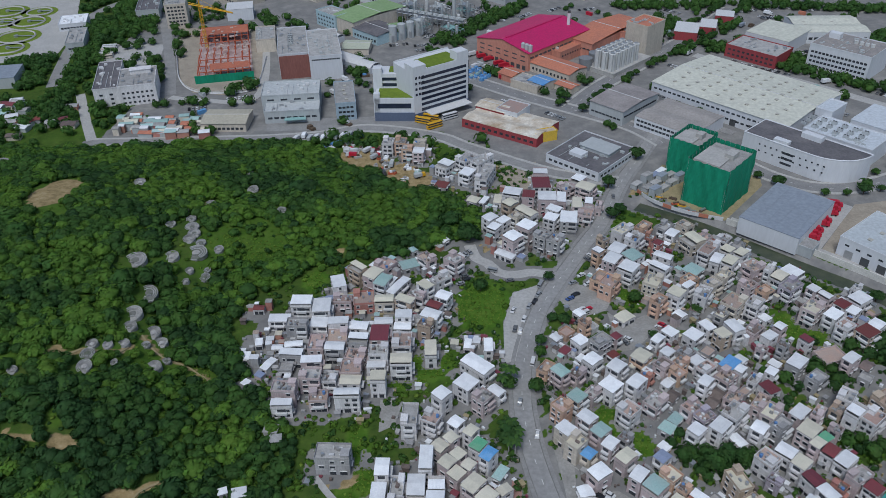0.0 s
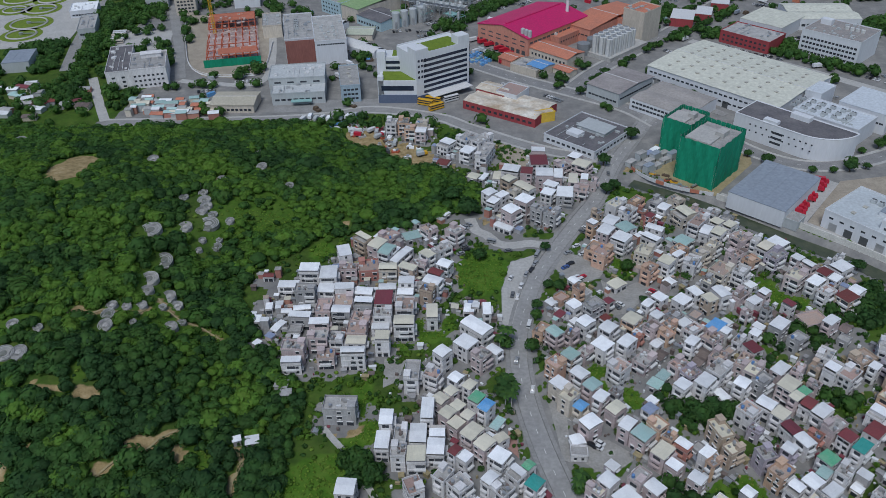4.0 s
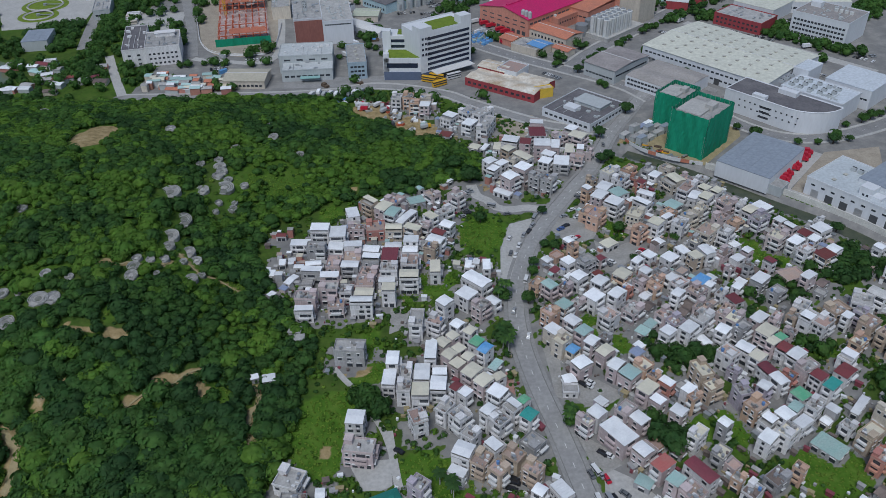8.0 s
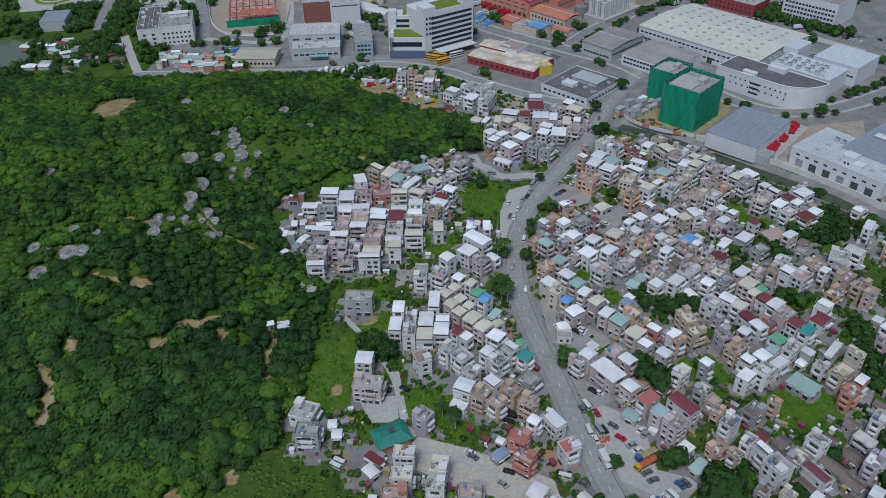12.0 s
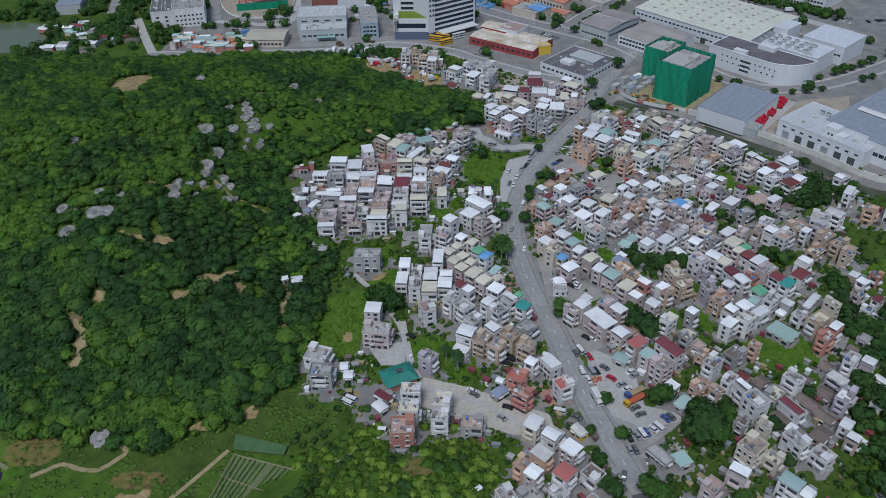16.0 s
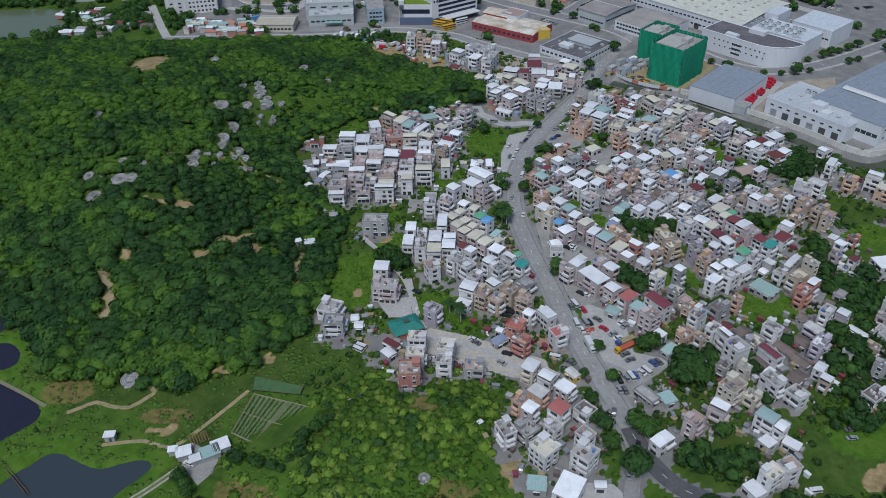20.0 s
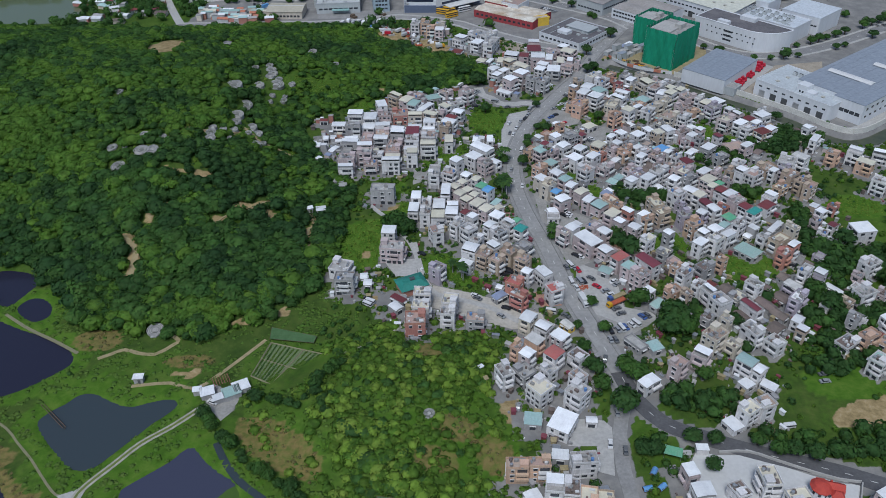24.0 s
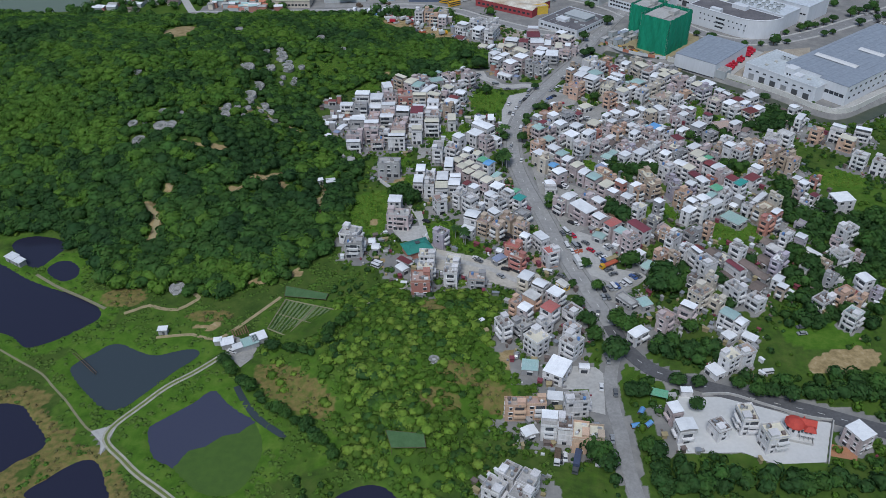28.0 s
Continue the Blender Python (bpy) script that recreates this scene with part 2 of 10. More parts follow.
def thing(name, label, category, m=None, group="", kind=""):
    ob = new(name)
    ob.empty_display_size = 0.5
    if m is not None:
        ob.matrix_world = m
    return tagged(ob, label, category, group, kind)


def curve_points(points, step=3.0, closed=False):
    """A smooth line through a few plan points (Catmull-Rom)."""
    p = [np.array(q, float) for q in points]
    n = len(p)
    out = []
    for i in range(n if closed else n - 1):
        a, b, c, d = (p[(i + k) % n] if closed else p[min(max(i + k, 0), n - 1)] for k in (-1, 0, 1, 2))
        m = max(2, int(np.linalg.norm(c - b) / step))
        for j in range(m):
            t = j / m
            out.append(0.5 * (2 * b + (c - a) * t + (2 * a - 5 * b + 4 * c - d) * t * t + (3 * b - 3 * c + d - a) * t ** 3))
    if not closed:
        out.append(p[-1])
    return np.array(out)


def inside(px, py, poly):
    """Which of the points lie in the outline."""
    hit = np.zeros(px.shape, bool)
    x0, y0 = poly[-1]
    for x1, y1 in poly:
        cross = (y0 > py) != (y1 > py)
        with np.errstate(divide="ignore", invalid="ignore"):
            hit ^= cross & (px < (x1 - x0) * (py - y0) / (y1 - y0 + 1e-12) + x0)
        x0, y0 = x1, y1
    return hit


def edge_distance(px, py, line, closed=True):
    """The distance from each point to an outline or a line."""
    best = np.full(px.shape, 1e9)
    pts = list(line) + ([line[0]] if closed else [])
    for (x0, y0), (x1, y1) in zip(pts, pts[1:]):
        dx, dy = x1 - x0, y1 - y0
        t = np.clip(((px - x0) * dx + (py - y0) * dy) / (dx * dx + dy * dy + 1e-9), 0, 1)
        best = np.minimum(best, (px - x0 - t * dx) ** 2 + (py - y0 - t * dy) ** 2)
    return np.sqrt(best)


def signed(px, py, poly):
    """Positive inside the outline."""
    d = edge_distance(px, py, poly)
    return np.where(inside(px, py, poly), d, -d)


def smooth_step(a):
    a = np.clip(a, 0, 1)
    return a * a * (3 - 2 * a)


# ---- plan ----
HILL = curve_points([(-420, 440), (-330, 452), (-230, 447), (-150, 452), (-95, 450), (-62, 430), (-38, 405), (-12, 388), (14, 372), (24, 345), (8, 335), (-22, 322), (-50, 318),
                     (-78, 300), (-96, 278), (-90, 250), (-68, 222), (-57, 197), (-59, 168), (-63, 130), (-74, 104), (-94, 88), (-118, 82), (-146, 86), (-170, 94), (-192, 118), (-240, 132), (-330, 130), (-420, 130)], 6, True)
MOUND = curve_points([(-86, 54), (-66, 72), (-35, 92), (4, 92), (14, 69), (20, 28), (9, 8), (4, -16), (-25, -28), (-57, 5), (-84, 34)], 6, True)
PONDS = {
    "north_bank": curve_points([(-163.4, 37.4), (-159.1, 43.8), (-155.3, 47.3), (-153.2, 51.0), (-147.4, 52.2), (-141.1, 49.1), (-132.9, 45.5), (-127.7, 45.4), (-119.9, 48.4), (-113.9, 48.6), (-111.5, 46.0), (-113.1, 42.4), (-118.2, 36.7), (-122.9, 30.0), (-127.4, 23.5), (-131.8, 17.2), (-136.3, 14.2), (-142.3, 15.2), (-148.3, 20.4), (-156.2, 27.9)], 3, True),
    "weed": curve_points([(-121.1, 5.8), (-116.7, 10.0), (-110.2, 16.0), (-106.2, 19.8), (-101.0, 25.5), (-93.6, 18.1), (-86.6, 12.7), (-81.9, 9.5), (-76.2, -1.3), (-76.2, -12.9), (-81.4, -23.7), (-93.9, -23.8), (-105.7, -13.8), (-114.0, -9.1), (-118.8, -1.3)], 3, True),
    "west": curve_points([(-244.5, 115.7), (-225.3, 108.7), (-219.5, 105.2), (-206.6, 96.9), (-193.7, 90.4), (-181.8, 85.7), (-169.7, 79.5), (-163.6, 73.6), (-162.2, 68.5), (-166.3, 62.9), (-175.8, 54.1), (-184.8, 49.5), (-188.7, 50.2), (-194.8, 55.5), (-201.9, 58.9), (-217.7, 62.4)], 3, True),
    "south_west": curve_points([(-186.4, -1.3), (-190.4, 16.6), (-182.8, 18.3), (-179.5, 18.2), (-172.8, 16.6), (-166.7, 10.1), (-161.1, 4.8), (-157.4, 0.7), (-156.5, -3.3), (-159.1, -7.2), (-164.4, -11.0), (-167.1, -15.3), (-175.6, -16.6)], 3, True),
}
PONDS |= {
    "south": curve_points([(-155.6, -23.8), (-150.4, -18.5), (-147.4, -14.8), (-143.5, -11.0), (-138.9, -9.1), (-134.6, -10.1), (-130.6, -14.8), (-127.9, -20.2), (-123.9, -27.3), (-129.4, -34.0), (-144.5, -32.4)], 3, True),
    "east": curve_points([(-49, -28), (-37, -20), (-27, -23), (-22, -38), (-35, -56), (-50, -46)], 3, True),
    "upper": curve_points([(-227.4, 124.6), (-223.8, 131.0), (-214.7, 132.8), (-203.7, 129.9), (-198.6, 122.5), (-200.3, 116.3), (-203.7, 106.8), (-206.6, 105.2), (-211.5, 106.9), (-218.2, 113.8)], 3, True),
    "small": curve_points([(-201.1, 104.7), (-198.5, 110.3), (-192.7, 111.1), (-186.5, 107.0), (-183.7, 99.9), (-185.6, 96.1), (-189.9, 94.6), (-197.3, 99.2)], 3, True),
    "far": curve_points([(-410, 520), (-374, 530), (-337, 525), (-318, 478), (-345, 464), (-385, 468), (-412, 480)], 4, True),
}
INDUSTRY = [(-222, 458), (-150, 462), (-90, 464), (-49, 474), (0, 462), (30, 430), (60, 405), (98, 392), (147, 350), (208, 300), (232, 268), (248, 268), (290, 300), (430, 400), (430, 780), (-268, 780), (-262, 600), (-215, 520)]
CANAL = curve_points([(106, 370), (137, 347), (170, 315), (202, 285), (222, 258), (240, 254), (272, 274), (330, 310)], 5)
MAIN_ROAD = curve_points([(187, 512), (158, 478), (137.3, 456.5), (116.6, 420), (100.4, 391), (83.3, 352), (71.5, 332), (60.8, 313.2), (50.8, 295.7), (42.2, 278.8), (36.6, 262.5), (32, 245.5), (29.6, 230.2), (29, 214), (30.4, 196), (33.4, 178), (36.8, 163), (40.4, 148), (45.7, 122), (49.5, 106), (52.8, 94), (56.7, 80), (60.9, 65.3), (63.9, 52.6)], 4)
EAST_ROAD = curve_points([(61.5, 62), (63.9, 52.6), (67, 44.6), (73.6, 35.4), (84.5, 29.3), (105.7, 20.8), (128.6, 13.2), (140, 8.5), (170, -5), (205, -24)], 4)
SOUTH_LANE = curve_points([(64, 52), (58, 36.7), (55.8, 25.6), (55, 13.4), (55.8, 1.6), (55.6, -9.1), (56.5, -25), (60, -60)], 4)
WEST_STREET = curve_points([(-225, 456), (-122, 457), (-80, 461), (-49, 470), (-5, 457), (16, 440), (60, 408), (100, 394)], 4)
NORTH_STREET = curve_points([(138, 441), (122, 466), (87, 494), (58, 516), (24, 546), (-16, 585)], 4)
NORTH_EAST_STREET = curve_points([(87, 494), (113, 531), (150, 571), (205, 632), (260, 700)], 4)
SIDE_LANE = curve_points([(54.7, 303.2), (42.7, 307.6), (33.3, 306), (25.6, 308), (20.4, 316), (15.1, 320.5), (12.3, 332)], 3)
WALL_LINE = curve_points([(148, 348), (178, 322), (209, 290), (226, 267), (242, 263), (278, 288), (330, 320)], 5)
YARDS = {
    "car_park": [(72.4, 276.4), (72.9, 248.9), (80.7, 251.5), (87.3, 258.7), (97.7, 268), (89.1, 274), (79.3, 268.3)],
    "temple_yard": [(88.6, 20.3), (82.5, 22.5), (77.5, 14), (74.8, -7), (97.8, -6.5), (107.7, -11.8), (125.9, -10.9), (134.6, 7.3), (128.2, 8.2), (120.1, 11.2), (109.4, 16.1), (100.4, 20.2)],
    "works_yard": [(53.6, 135), (62.5, 129.4), (70.5, 120.8), (70.5, 102.2), (81.6, 98.4), (84.3, 94.7), (68.7, 90.5), (56.5, 98), (52, 121)],
    "south_yard": [(39.2, 37.7), (51.5, 36.6), (54, 33.2), (51.5, 11.3), (45.6, 13.3), (47.2, 24.5), (36.8, 24.6)],
    "roadside_lot": [(62.4, 297.4), (72.1, 292.9), (75, 282.4), (72, 277.4), (59.2, 272.7), (51.4, 287), (59.7, 304.1)],
    "round_court": [(49.4, 176), (58.4, 178), (68, 169.7), (60.9, 164.5), (51.8, 163.4), (47.1, 168.7)],
    "lower_lot": [(45.5, 151.4), (54.2, 144.1), (60.2, 134.9), (53.6, 131), (49, 137.3)],
    "lower_yard": [(-20, 105), (20, 88), (36, 88), (34, 98), (5, 112), (-14, 118)],
    "junction_yard": [(30.9, 291.7), (44, 297.8), (37, 277), (28.3, 245.2), (23.5, 243.7), (25, 269.4)],
    "farm_yard": [(-103.1, 49.8), (-97.8, 42.3), (-92.9, 36.9), (-90.1, 40.7), (-88, 48), (-93.1, 52.2), (-100, 56)],
    "track_corner": [(-141.7, 3.2), (-136.4, 5.4), (-132.1, 8.5), (-133.2, 1), (-133.9, -8), (-136.0, -2.0)],
    "parking_strip": [(57, 97.5), (84, 94.6), (76, 88), (70.5, 84), (66.5, 77), (60.5, 78)],
    "hall_yard": [(-37.5, 136), (-29.4, 138.2), (-22.7, 138.7), (-21.7, 127), (-25.3, 125), (-31.7, 125)],
}


def hill_height(x, y):
    e = signed(x, y, HILL)
    h = 30 * np.exp(-((x + 215) / 105) ** 2 - ((y - 290) / 120) ** 2) + 11 * np.exp(-((x + 150) / 42) ** 2 - ((y - 195) / 40) ** 2)
    h = h + 20 * np.exp(-((x + 335) / 60) ** 2 - ((y - 335) / 75) ** 2)
    h = h * smooth_step(e / 45) + 1.2 * smooth_step(e / 12)
    h = h + 6.5 * smooth_step(signed(x, y, MOUND) / 32)
    for p in PONDS.values():
        near = (x > p[:, 0].min() - 8) & (x < p[:, 0].max() + 8) & (y > p[:, 1].min() - 8) & (y < p[:, 1].max() + 8)
        if near.any():
            s = signed(x[near], y[near], p)
            h[near] -= 1.8 * smooth_step((s + 1.5) / 4)
    d = edge_distance(x, y, CANAL, False)
    return h - 3.2 * smooth_step((7.0 - d) / 2.2)


GX0, GX1, GY0, GY1, GSTEP = -440.0, 440.0, -90.0, 790.0, 2.0
gx, gy = np.arange(GX0, GX1 + 1, GSTEP), np.arange(GY0, GY1 + 1, GSTEP)
XX, YY = np.meshgrid(gx, gy)
ZZ = hill_height(XX.ravel(), YY.ravel()).reshape(XX.shape)


def ground_at(x, y):
    """The ground's height at plan points, from the grid."""
    fx, fy = np.clip((np.asarray(x) - GX0) / GSTEP, 0, len(gx) - 1.001), np.clip((np.asarray(y) - GY0) / GSTEP, 0, len(gy) - 1.001)
    i, j = fx.astype(int), fy.astype(int)
    u, v = fx - i, fy - j
    return (ZZ[j, i] * (1 - u) + ZZ[j, i + 1] * u) * (1 - v) + (ZZ[j + 1, i] * (1 - u) + ZZ[j + 1, i + 1] * u) * v


# x, y, width, depth, storeys, turn, lid (0 open deck, 1 sheet on the slab, 2 sheet raised over a roof room); roof and wall kinds as letters
VILLAGE = {}
VILLAGE["canal_rows_1"] = ("CWWWGGGCPGGWW", "wwwpggwcpwgpw", [
    (89.5, 332.2, 6.5, 9.6, 3, -48, 0),
    (115.2, 332.4, 5.2, 7.1, 2, -42, 1),
    (29.6, 319.8, 10.4, 4.7, 1, -36, 1),
    (33.7, 325.7, 7.4, 7.7, 3, -48, 2),
    (48.7, 328.5, 6.8, 7.3, 3, -36, 0),
    (54.8, 324.3, 6.9, 6.9, 3, -33, 0),
    (94.0, 324.5, 6.1, 9.2, 3, -42, 0),
    (123.2, 324.5, 9.2, 9.4, 2, -62, 2),
    (130.4, 328.0, 5.3, 5.4, 2, -56, 0),
    (139.2, 325.7, 5.3, 6.5, 2, -46, 0),
    (144.1, 319.6, 4.8, 7.3, 2, -46, 0),
    (79.8, 307.6, 6.6, 8.8, 3, -37, 1),
    (83.8, 316.1, 6.7, 8.7, 3, -37, 1),
])
VILLAGE["canal_rows_2"] = ("TWPWCCPWWTCPG", "wwwwwwewwgwpw", [
    (90.2, 309.8, 8.0, 7.9, 3, -57, 1),
    (105.9, 312.6, 8.7, 4.8, 2, -35, 1),
    (127.9, 314.0, 5.8, 12.5, 3, -42, 0),
    (130.0, 307.0, 4.7, 8.7, 2, -34, 2),
    (137.5, 314.8, 5.5, 5.6, 2, -48, 2),
    (143.3, 311.8, 4.8, 6.3, 2, -48, 2),
    (71.8, 295.5, 5.3, 9.2, 2, -38, 0),
    (85.6, 298.2, 7.7, 8.1, 3, -39, 2),
    (101.7, 302.3, 8.8, 5.9, 2, -45, 2),
    (117.2, 300.5, 7.6, 8.3, 2, -49, 1),
    (134.2, 301.8, 5.7, 7.4, 3, -43, 2),
    (144.5, 298.7, 7.5, 8.0, 3, -59, 0),
    (151.2, 296.2, 3.3, 7.0, 3, -40, 0),
])
VILLAGE["canal_rows_3"] = ("WPCWCGCPPCGGP", "gecweccpewlwe", [
    (163.2, 298.2, 8.4, 7.5, 2, -54, 1),
    (74.9, 288.8, 6.7, 9.2, 3, -37, 0),
    (94.9, 288.7, 7.1, 8.8, 3, -32, 0),
    (110.6, 285.6, 3.4, 6.3, 3, -53, 1),
    (113.4, 292.8, 6.0, 6.5, 2, -51, 0),
    (121.8, 286.3, 5.6, 6.6, 3, -54, 0),
    (128.8, 292.1, 4.8, 7.5, 3, -50, 0),
    (137.0, 284.5, 5.7, 6.7, 3, -53, 0),
    (144.9, 283.0, 5.3, 6.6, 2, -56, 0),
    (154.9, 292.4, 5.6, 7.7, 2, -50, 2),
    (156.4, 283.2, 6.3, 9.7, 3, -55, 0),
    (186.8, 283.3, 3.5, 4.7, 2, -47, 0),
    (94.2, 274.4, 4.9, 7.5, 3, -43, 0),
])
VILLAGE["canal_rows_4"] = ("CWGPGWWRWPCWC", "wwwcwppwwewwg", [
    (102.8, 278.2, 6.4, 6.7, 3, -42, 2),
    (103.4, 270.6, 4.9, 5.1, 1, -54, 1),
    (115.4, 279.4, 5.7, 8.8, 3, -35, 0),
    (127.0, 272.4, 7.8, 10.0, 3, -47, 0),
    (136.1, 271.5, 5.5, 8.0, 3, -43, 0),
    (166.0, 281.3, 4.7, 4.9, 3, -55, 1),
    (170.6, 277.7, 5.8, 5.2, 2, -57, 2),
    (176.2, 272.9, 5.4, 6.2, 2, -56, 1),
    (184.2, 274.7, 7.0, 8.6, 2, -59, 2),
    (51.5, 259.8, 4.8, 5.2, 1, -50, 0),
    (78.7, 269.8, 6.1, 7.7, 1, -54, 1),
    (112.1, 259.9, 6.5, 4.8, 2, -61, 1),
    (120.3, 266.8, 4.7, 5.8, 2, -47, 0),
])
VILLAGE["canal_rows_5"] = ("WCWWWWRWGWWWC", "wpwwwggwgwwwo", [
    (140.1, 267.4, 4.4, 4.8, 1, -57, 1),
    (160.0, 267.4, 6.8, 9.3, 3, -48, 0),
    (167.4, 263.0, 5.7, 7.8, 3, -51, 1),
    (179.0, 268.2, 4.4, 6.2, 2, -51, 1),
    (207.2, 258.7, 4.7, 7.8, 2, -56, 2),
    (46.6, 256.6, 4.6, 4.0, 1, -51, 1),
    (49.4, 248.4, 3.9, 4.8, 1, -43, 1),
    (55.6, 249.7, 5.6, 5.5, 2, -53, 2),
    (63.8, 248.5, 5.7, 8.2, 3, -52, 0),
    (89.0, 251.8, 3.8, 6.0, 2, -47, 1),
    (95.2, 256.3, 5.8, 5.4, 2, -51, 1),
    (104.7, 254.2, 6.3, 7.1, 2, -50, 1),
    (116.0, 251.9, 5.6, 5.5, 3, -62, 1),
])
VILLAGE["canal_rows_6"] = ("WKWPRWCWKPPW", "wpwwowewggpw", [
    (122.8, 257.0, 7.7, 5.6, 2, -69, 2),
    (131.1, 256.5, 5.1, 7.7, 2, -49, 0),
    (136.6, 252.7, 4.6, 6.1, 2, -55, 1),
    (168.9, 254.7, 5.6, 6.6, 3, -57, 0),
    (176.8, 251.3, 6.9, 8.0, 3, -60, 1),
    (183.4, 256.5, 5.4, 6.9, 2, -53, 2),
    (79.8, 241.5, 6.5, 7.5, 2, -45, 1),
    (91.1, 243.6, 4.6, 5.2, 2, -51, 1),
    (98.5, 242.8, 5.4, 6.1, 2, -51, 0),
    (108.7, 245.9, 4.5, 6.0, 1, -47, 0),
    (158.6, 241.9, 8.3, 11.4, 1, -73, 0),
    (204.3, 242.5, 3.9, 9.5, 3, -37, 1),
])
VILLAGE["foot_village_1"] = ("GGGGWWGGWGRCW", "wecepwwwwwggg", [
    (-33.5, 433.9, 6.7, 8.3, 3, -8, 0),
    (-26.0, 434.5, 6.7, 8.0, 3, -8, 0),
    (-14.2, 432.9, 7.4, 6.6, 3, -8, 0),
    (-21.6, 425.6, 6.6, 7.1, 3, -8, 0),
    (-14.8, 422.5, 6.6, 7.4, 3, -8, 1),
    (0.8, 407.1, 8.1, 9.3, 2, -37, 2),
    (13.3, 411.3, 7.8, 11.9, 3, -42, 0),
    (22.4, 408.9, 6.8, 13.4, 3, -44, 0),
    (13.3, 395.2, 7.1, 8.9, 3, -32, 1),
    (23.5, 393.1, 6.9, 19.0, 3, -20, 0),
    (-1.3, 389.9, 7.0, 7.3, 1, -21, 1),
    (16.2, 372.9, 6.3, 6.3, 1, -30, 1),
    (21.8, 372.1, 3.1, 8.1, 1, -27, 1),
])
VILLAGE["foot_village_2"] = ("WWWTPTPGCCGWP", "wgwgpgppopwwb", [
    (23.6, 346.1, 6.1, 7.1, 3, -51, 1),
    (-0.2, 332.9, 3.0, 4.4, 1, -45, 1),
    (25.1, 338.4, 5.3, 6.3, 2, -36, 2),
    (-16.2, 325.0, 3.8, 3.1, 1, -50, 1),
    (-29.2, 309.2, 8.1, 8.0, 2, -35, 0),
    (-18.0, 312.7, 7.1, 8.7, 1, -68, 1),
    (-9.2, 313.8, 8.0, 5.7, 2, -51, 0),
    (3.9, 308.9, 7.6, 6.9, 3, -43, 0),
    (-42.0, 302.1, 8.4, 5.4, 3, -43, 2),
    (-34.2, 298.9, 6.7, 8.8, 3, -33, 1),
    (-2.6, 296.6, 4.9, 9.4, 2, -53, 0),
    (-50.1, 292.9, 6.1, 9.3, 3, 15, 1),
    (-37.7, 282.8, 9.2, 9.4, 2, 5, 0),
])
VILLAGE["foot_village_3"] = ("TWGCRWWPCCRWW", "wwpwwwwpcowww", [
    (-29.4, 293.2, 6.0, 8.9, 3, -26, 1),
    (-22.3, 292.2, 4.3, 14.2, 2, -33, 1),
    (-13.7, 284.0, 7.9, 3.7, 2, -25, 0),
    (-9.7, 289.3, 6.9, 5.0, 3, -46, 1),
    (-85.4, 280.5, 5.0, 3.3, 1, -2, 1),
    (-64.8, 277.0, 9.1, 6.4, 3, -2, 2),
    (-55.8, 275.4, 7.9, 9.5, 3, 2, 1),
    (-47.3, 281.9, 8.4, 4.9, 2, -2, 0),
    (-28.3, 280.3, 8.5, 4.9, 2, 0, 2),
    (-18.8, 278.9, 8.4, 4.7, 3, -28, 1),
    (-5.5, 275.1, 6.6, 4.6, 2, -30, 2),
    (-1.3, 280.9, 6.4, 5.9, 3, -30, 1),
    (-74.0, 269.9, 9.5, 5.3, 2, -1, 1),
])
VILLAGE["foot_village_4"] = ("GWWWWWWKWWWWW", "gwwwwgwowgwwg", [
    (-64.9, 262.9, 9.1, 5.7, 3, -2, 0),
    (-56.0, 266.6, 7.7, 6.7, 2, -5, 1),
    (-47.3, 264.5, 8.6, 4.7, 3, 2, 1),
    (-38.4, 263.9, 7.9, 5.4, 2, -8, 1),
    (-27.9, 266.7, 8.0, 4.3, 2, 1, 1),
    (-19.5, 262.8, 7.3, 4.6, 2, -3, 1),
    (-19.1, 268.2, 7.2, 5.6, 3, -2, 1),
    (-9.3, 260.8, 5.9, 4.6, 3, -24, 0),
    (-7.0, 267.8, 8.2, 6.2, 3, -27, 1),
    (-85.2, 248.4, 3.5, 4.9, 1, -2, 1),
    (-81.2, 257.1, 3.0, 4.6, 1, 6, 1),
    (-72.7, 253.4, 4.7, 3.1, 1, 2, 1),
    (-65.3, 252.5, 7.6, 3.4, 2, 7, 1),
])
VILLAGE["foot_village_5"] = ("PWPWRPCWWWWGW", "pgpgpwwwwwwgg", [
    (-55.5, 252.8, 6.6, 9.5, 2, -2, 0),
    (-47.2, 247.8, 8.2, 4.9, 3, -4, 1),
    (-47.1, 256.7, 8.3, 7.8, 2, 0, 0),
    (-37.5, 251.1, 8.1, 5.4, 3, -6, 2),
    (-28.9, 255.7, 7.7, 10.1, 3, -2, 1),
    (-19.2, 250.4, 7.9, 9.0, 3, -2, 0),
    (-7.2, 246.6, 4.8, 9.3, 2, 1, 2),
    (8.6, 253.6, 3.0, 6.1, 1, -8, 1),
    (12.4, 255.5, 3.2, 3.6, 1, -12, 1),
    (17.1, 249.8, 3.6, 8.2, 2, -1, 1),
    (-74.6, 243.1, 3.5, 7.5, 1, -30, 1),
    (-67.0, 240.9, 5.7, 5.1, 1, -4, 0),
    (-65.1, 245.5, 9.6, 3.9, 2, -5, 2),
])
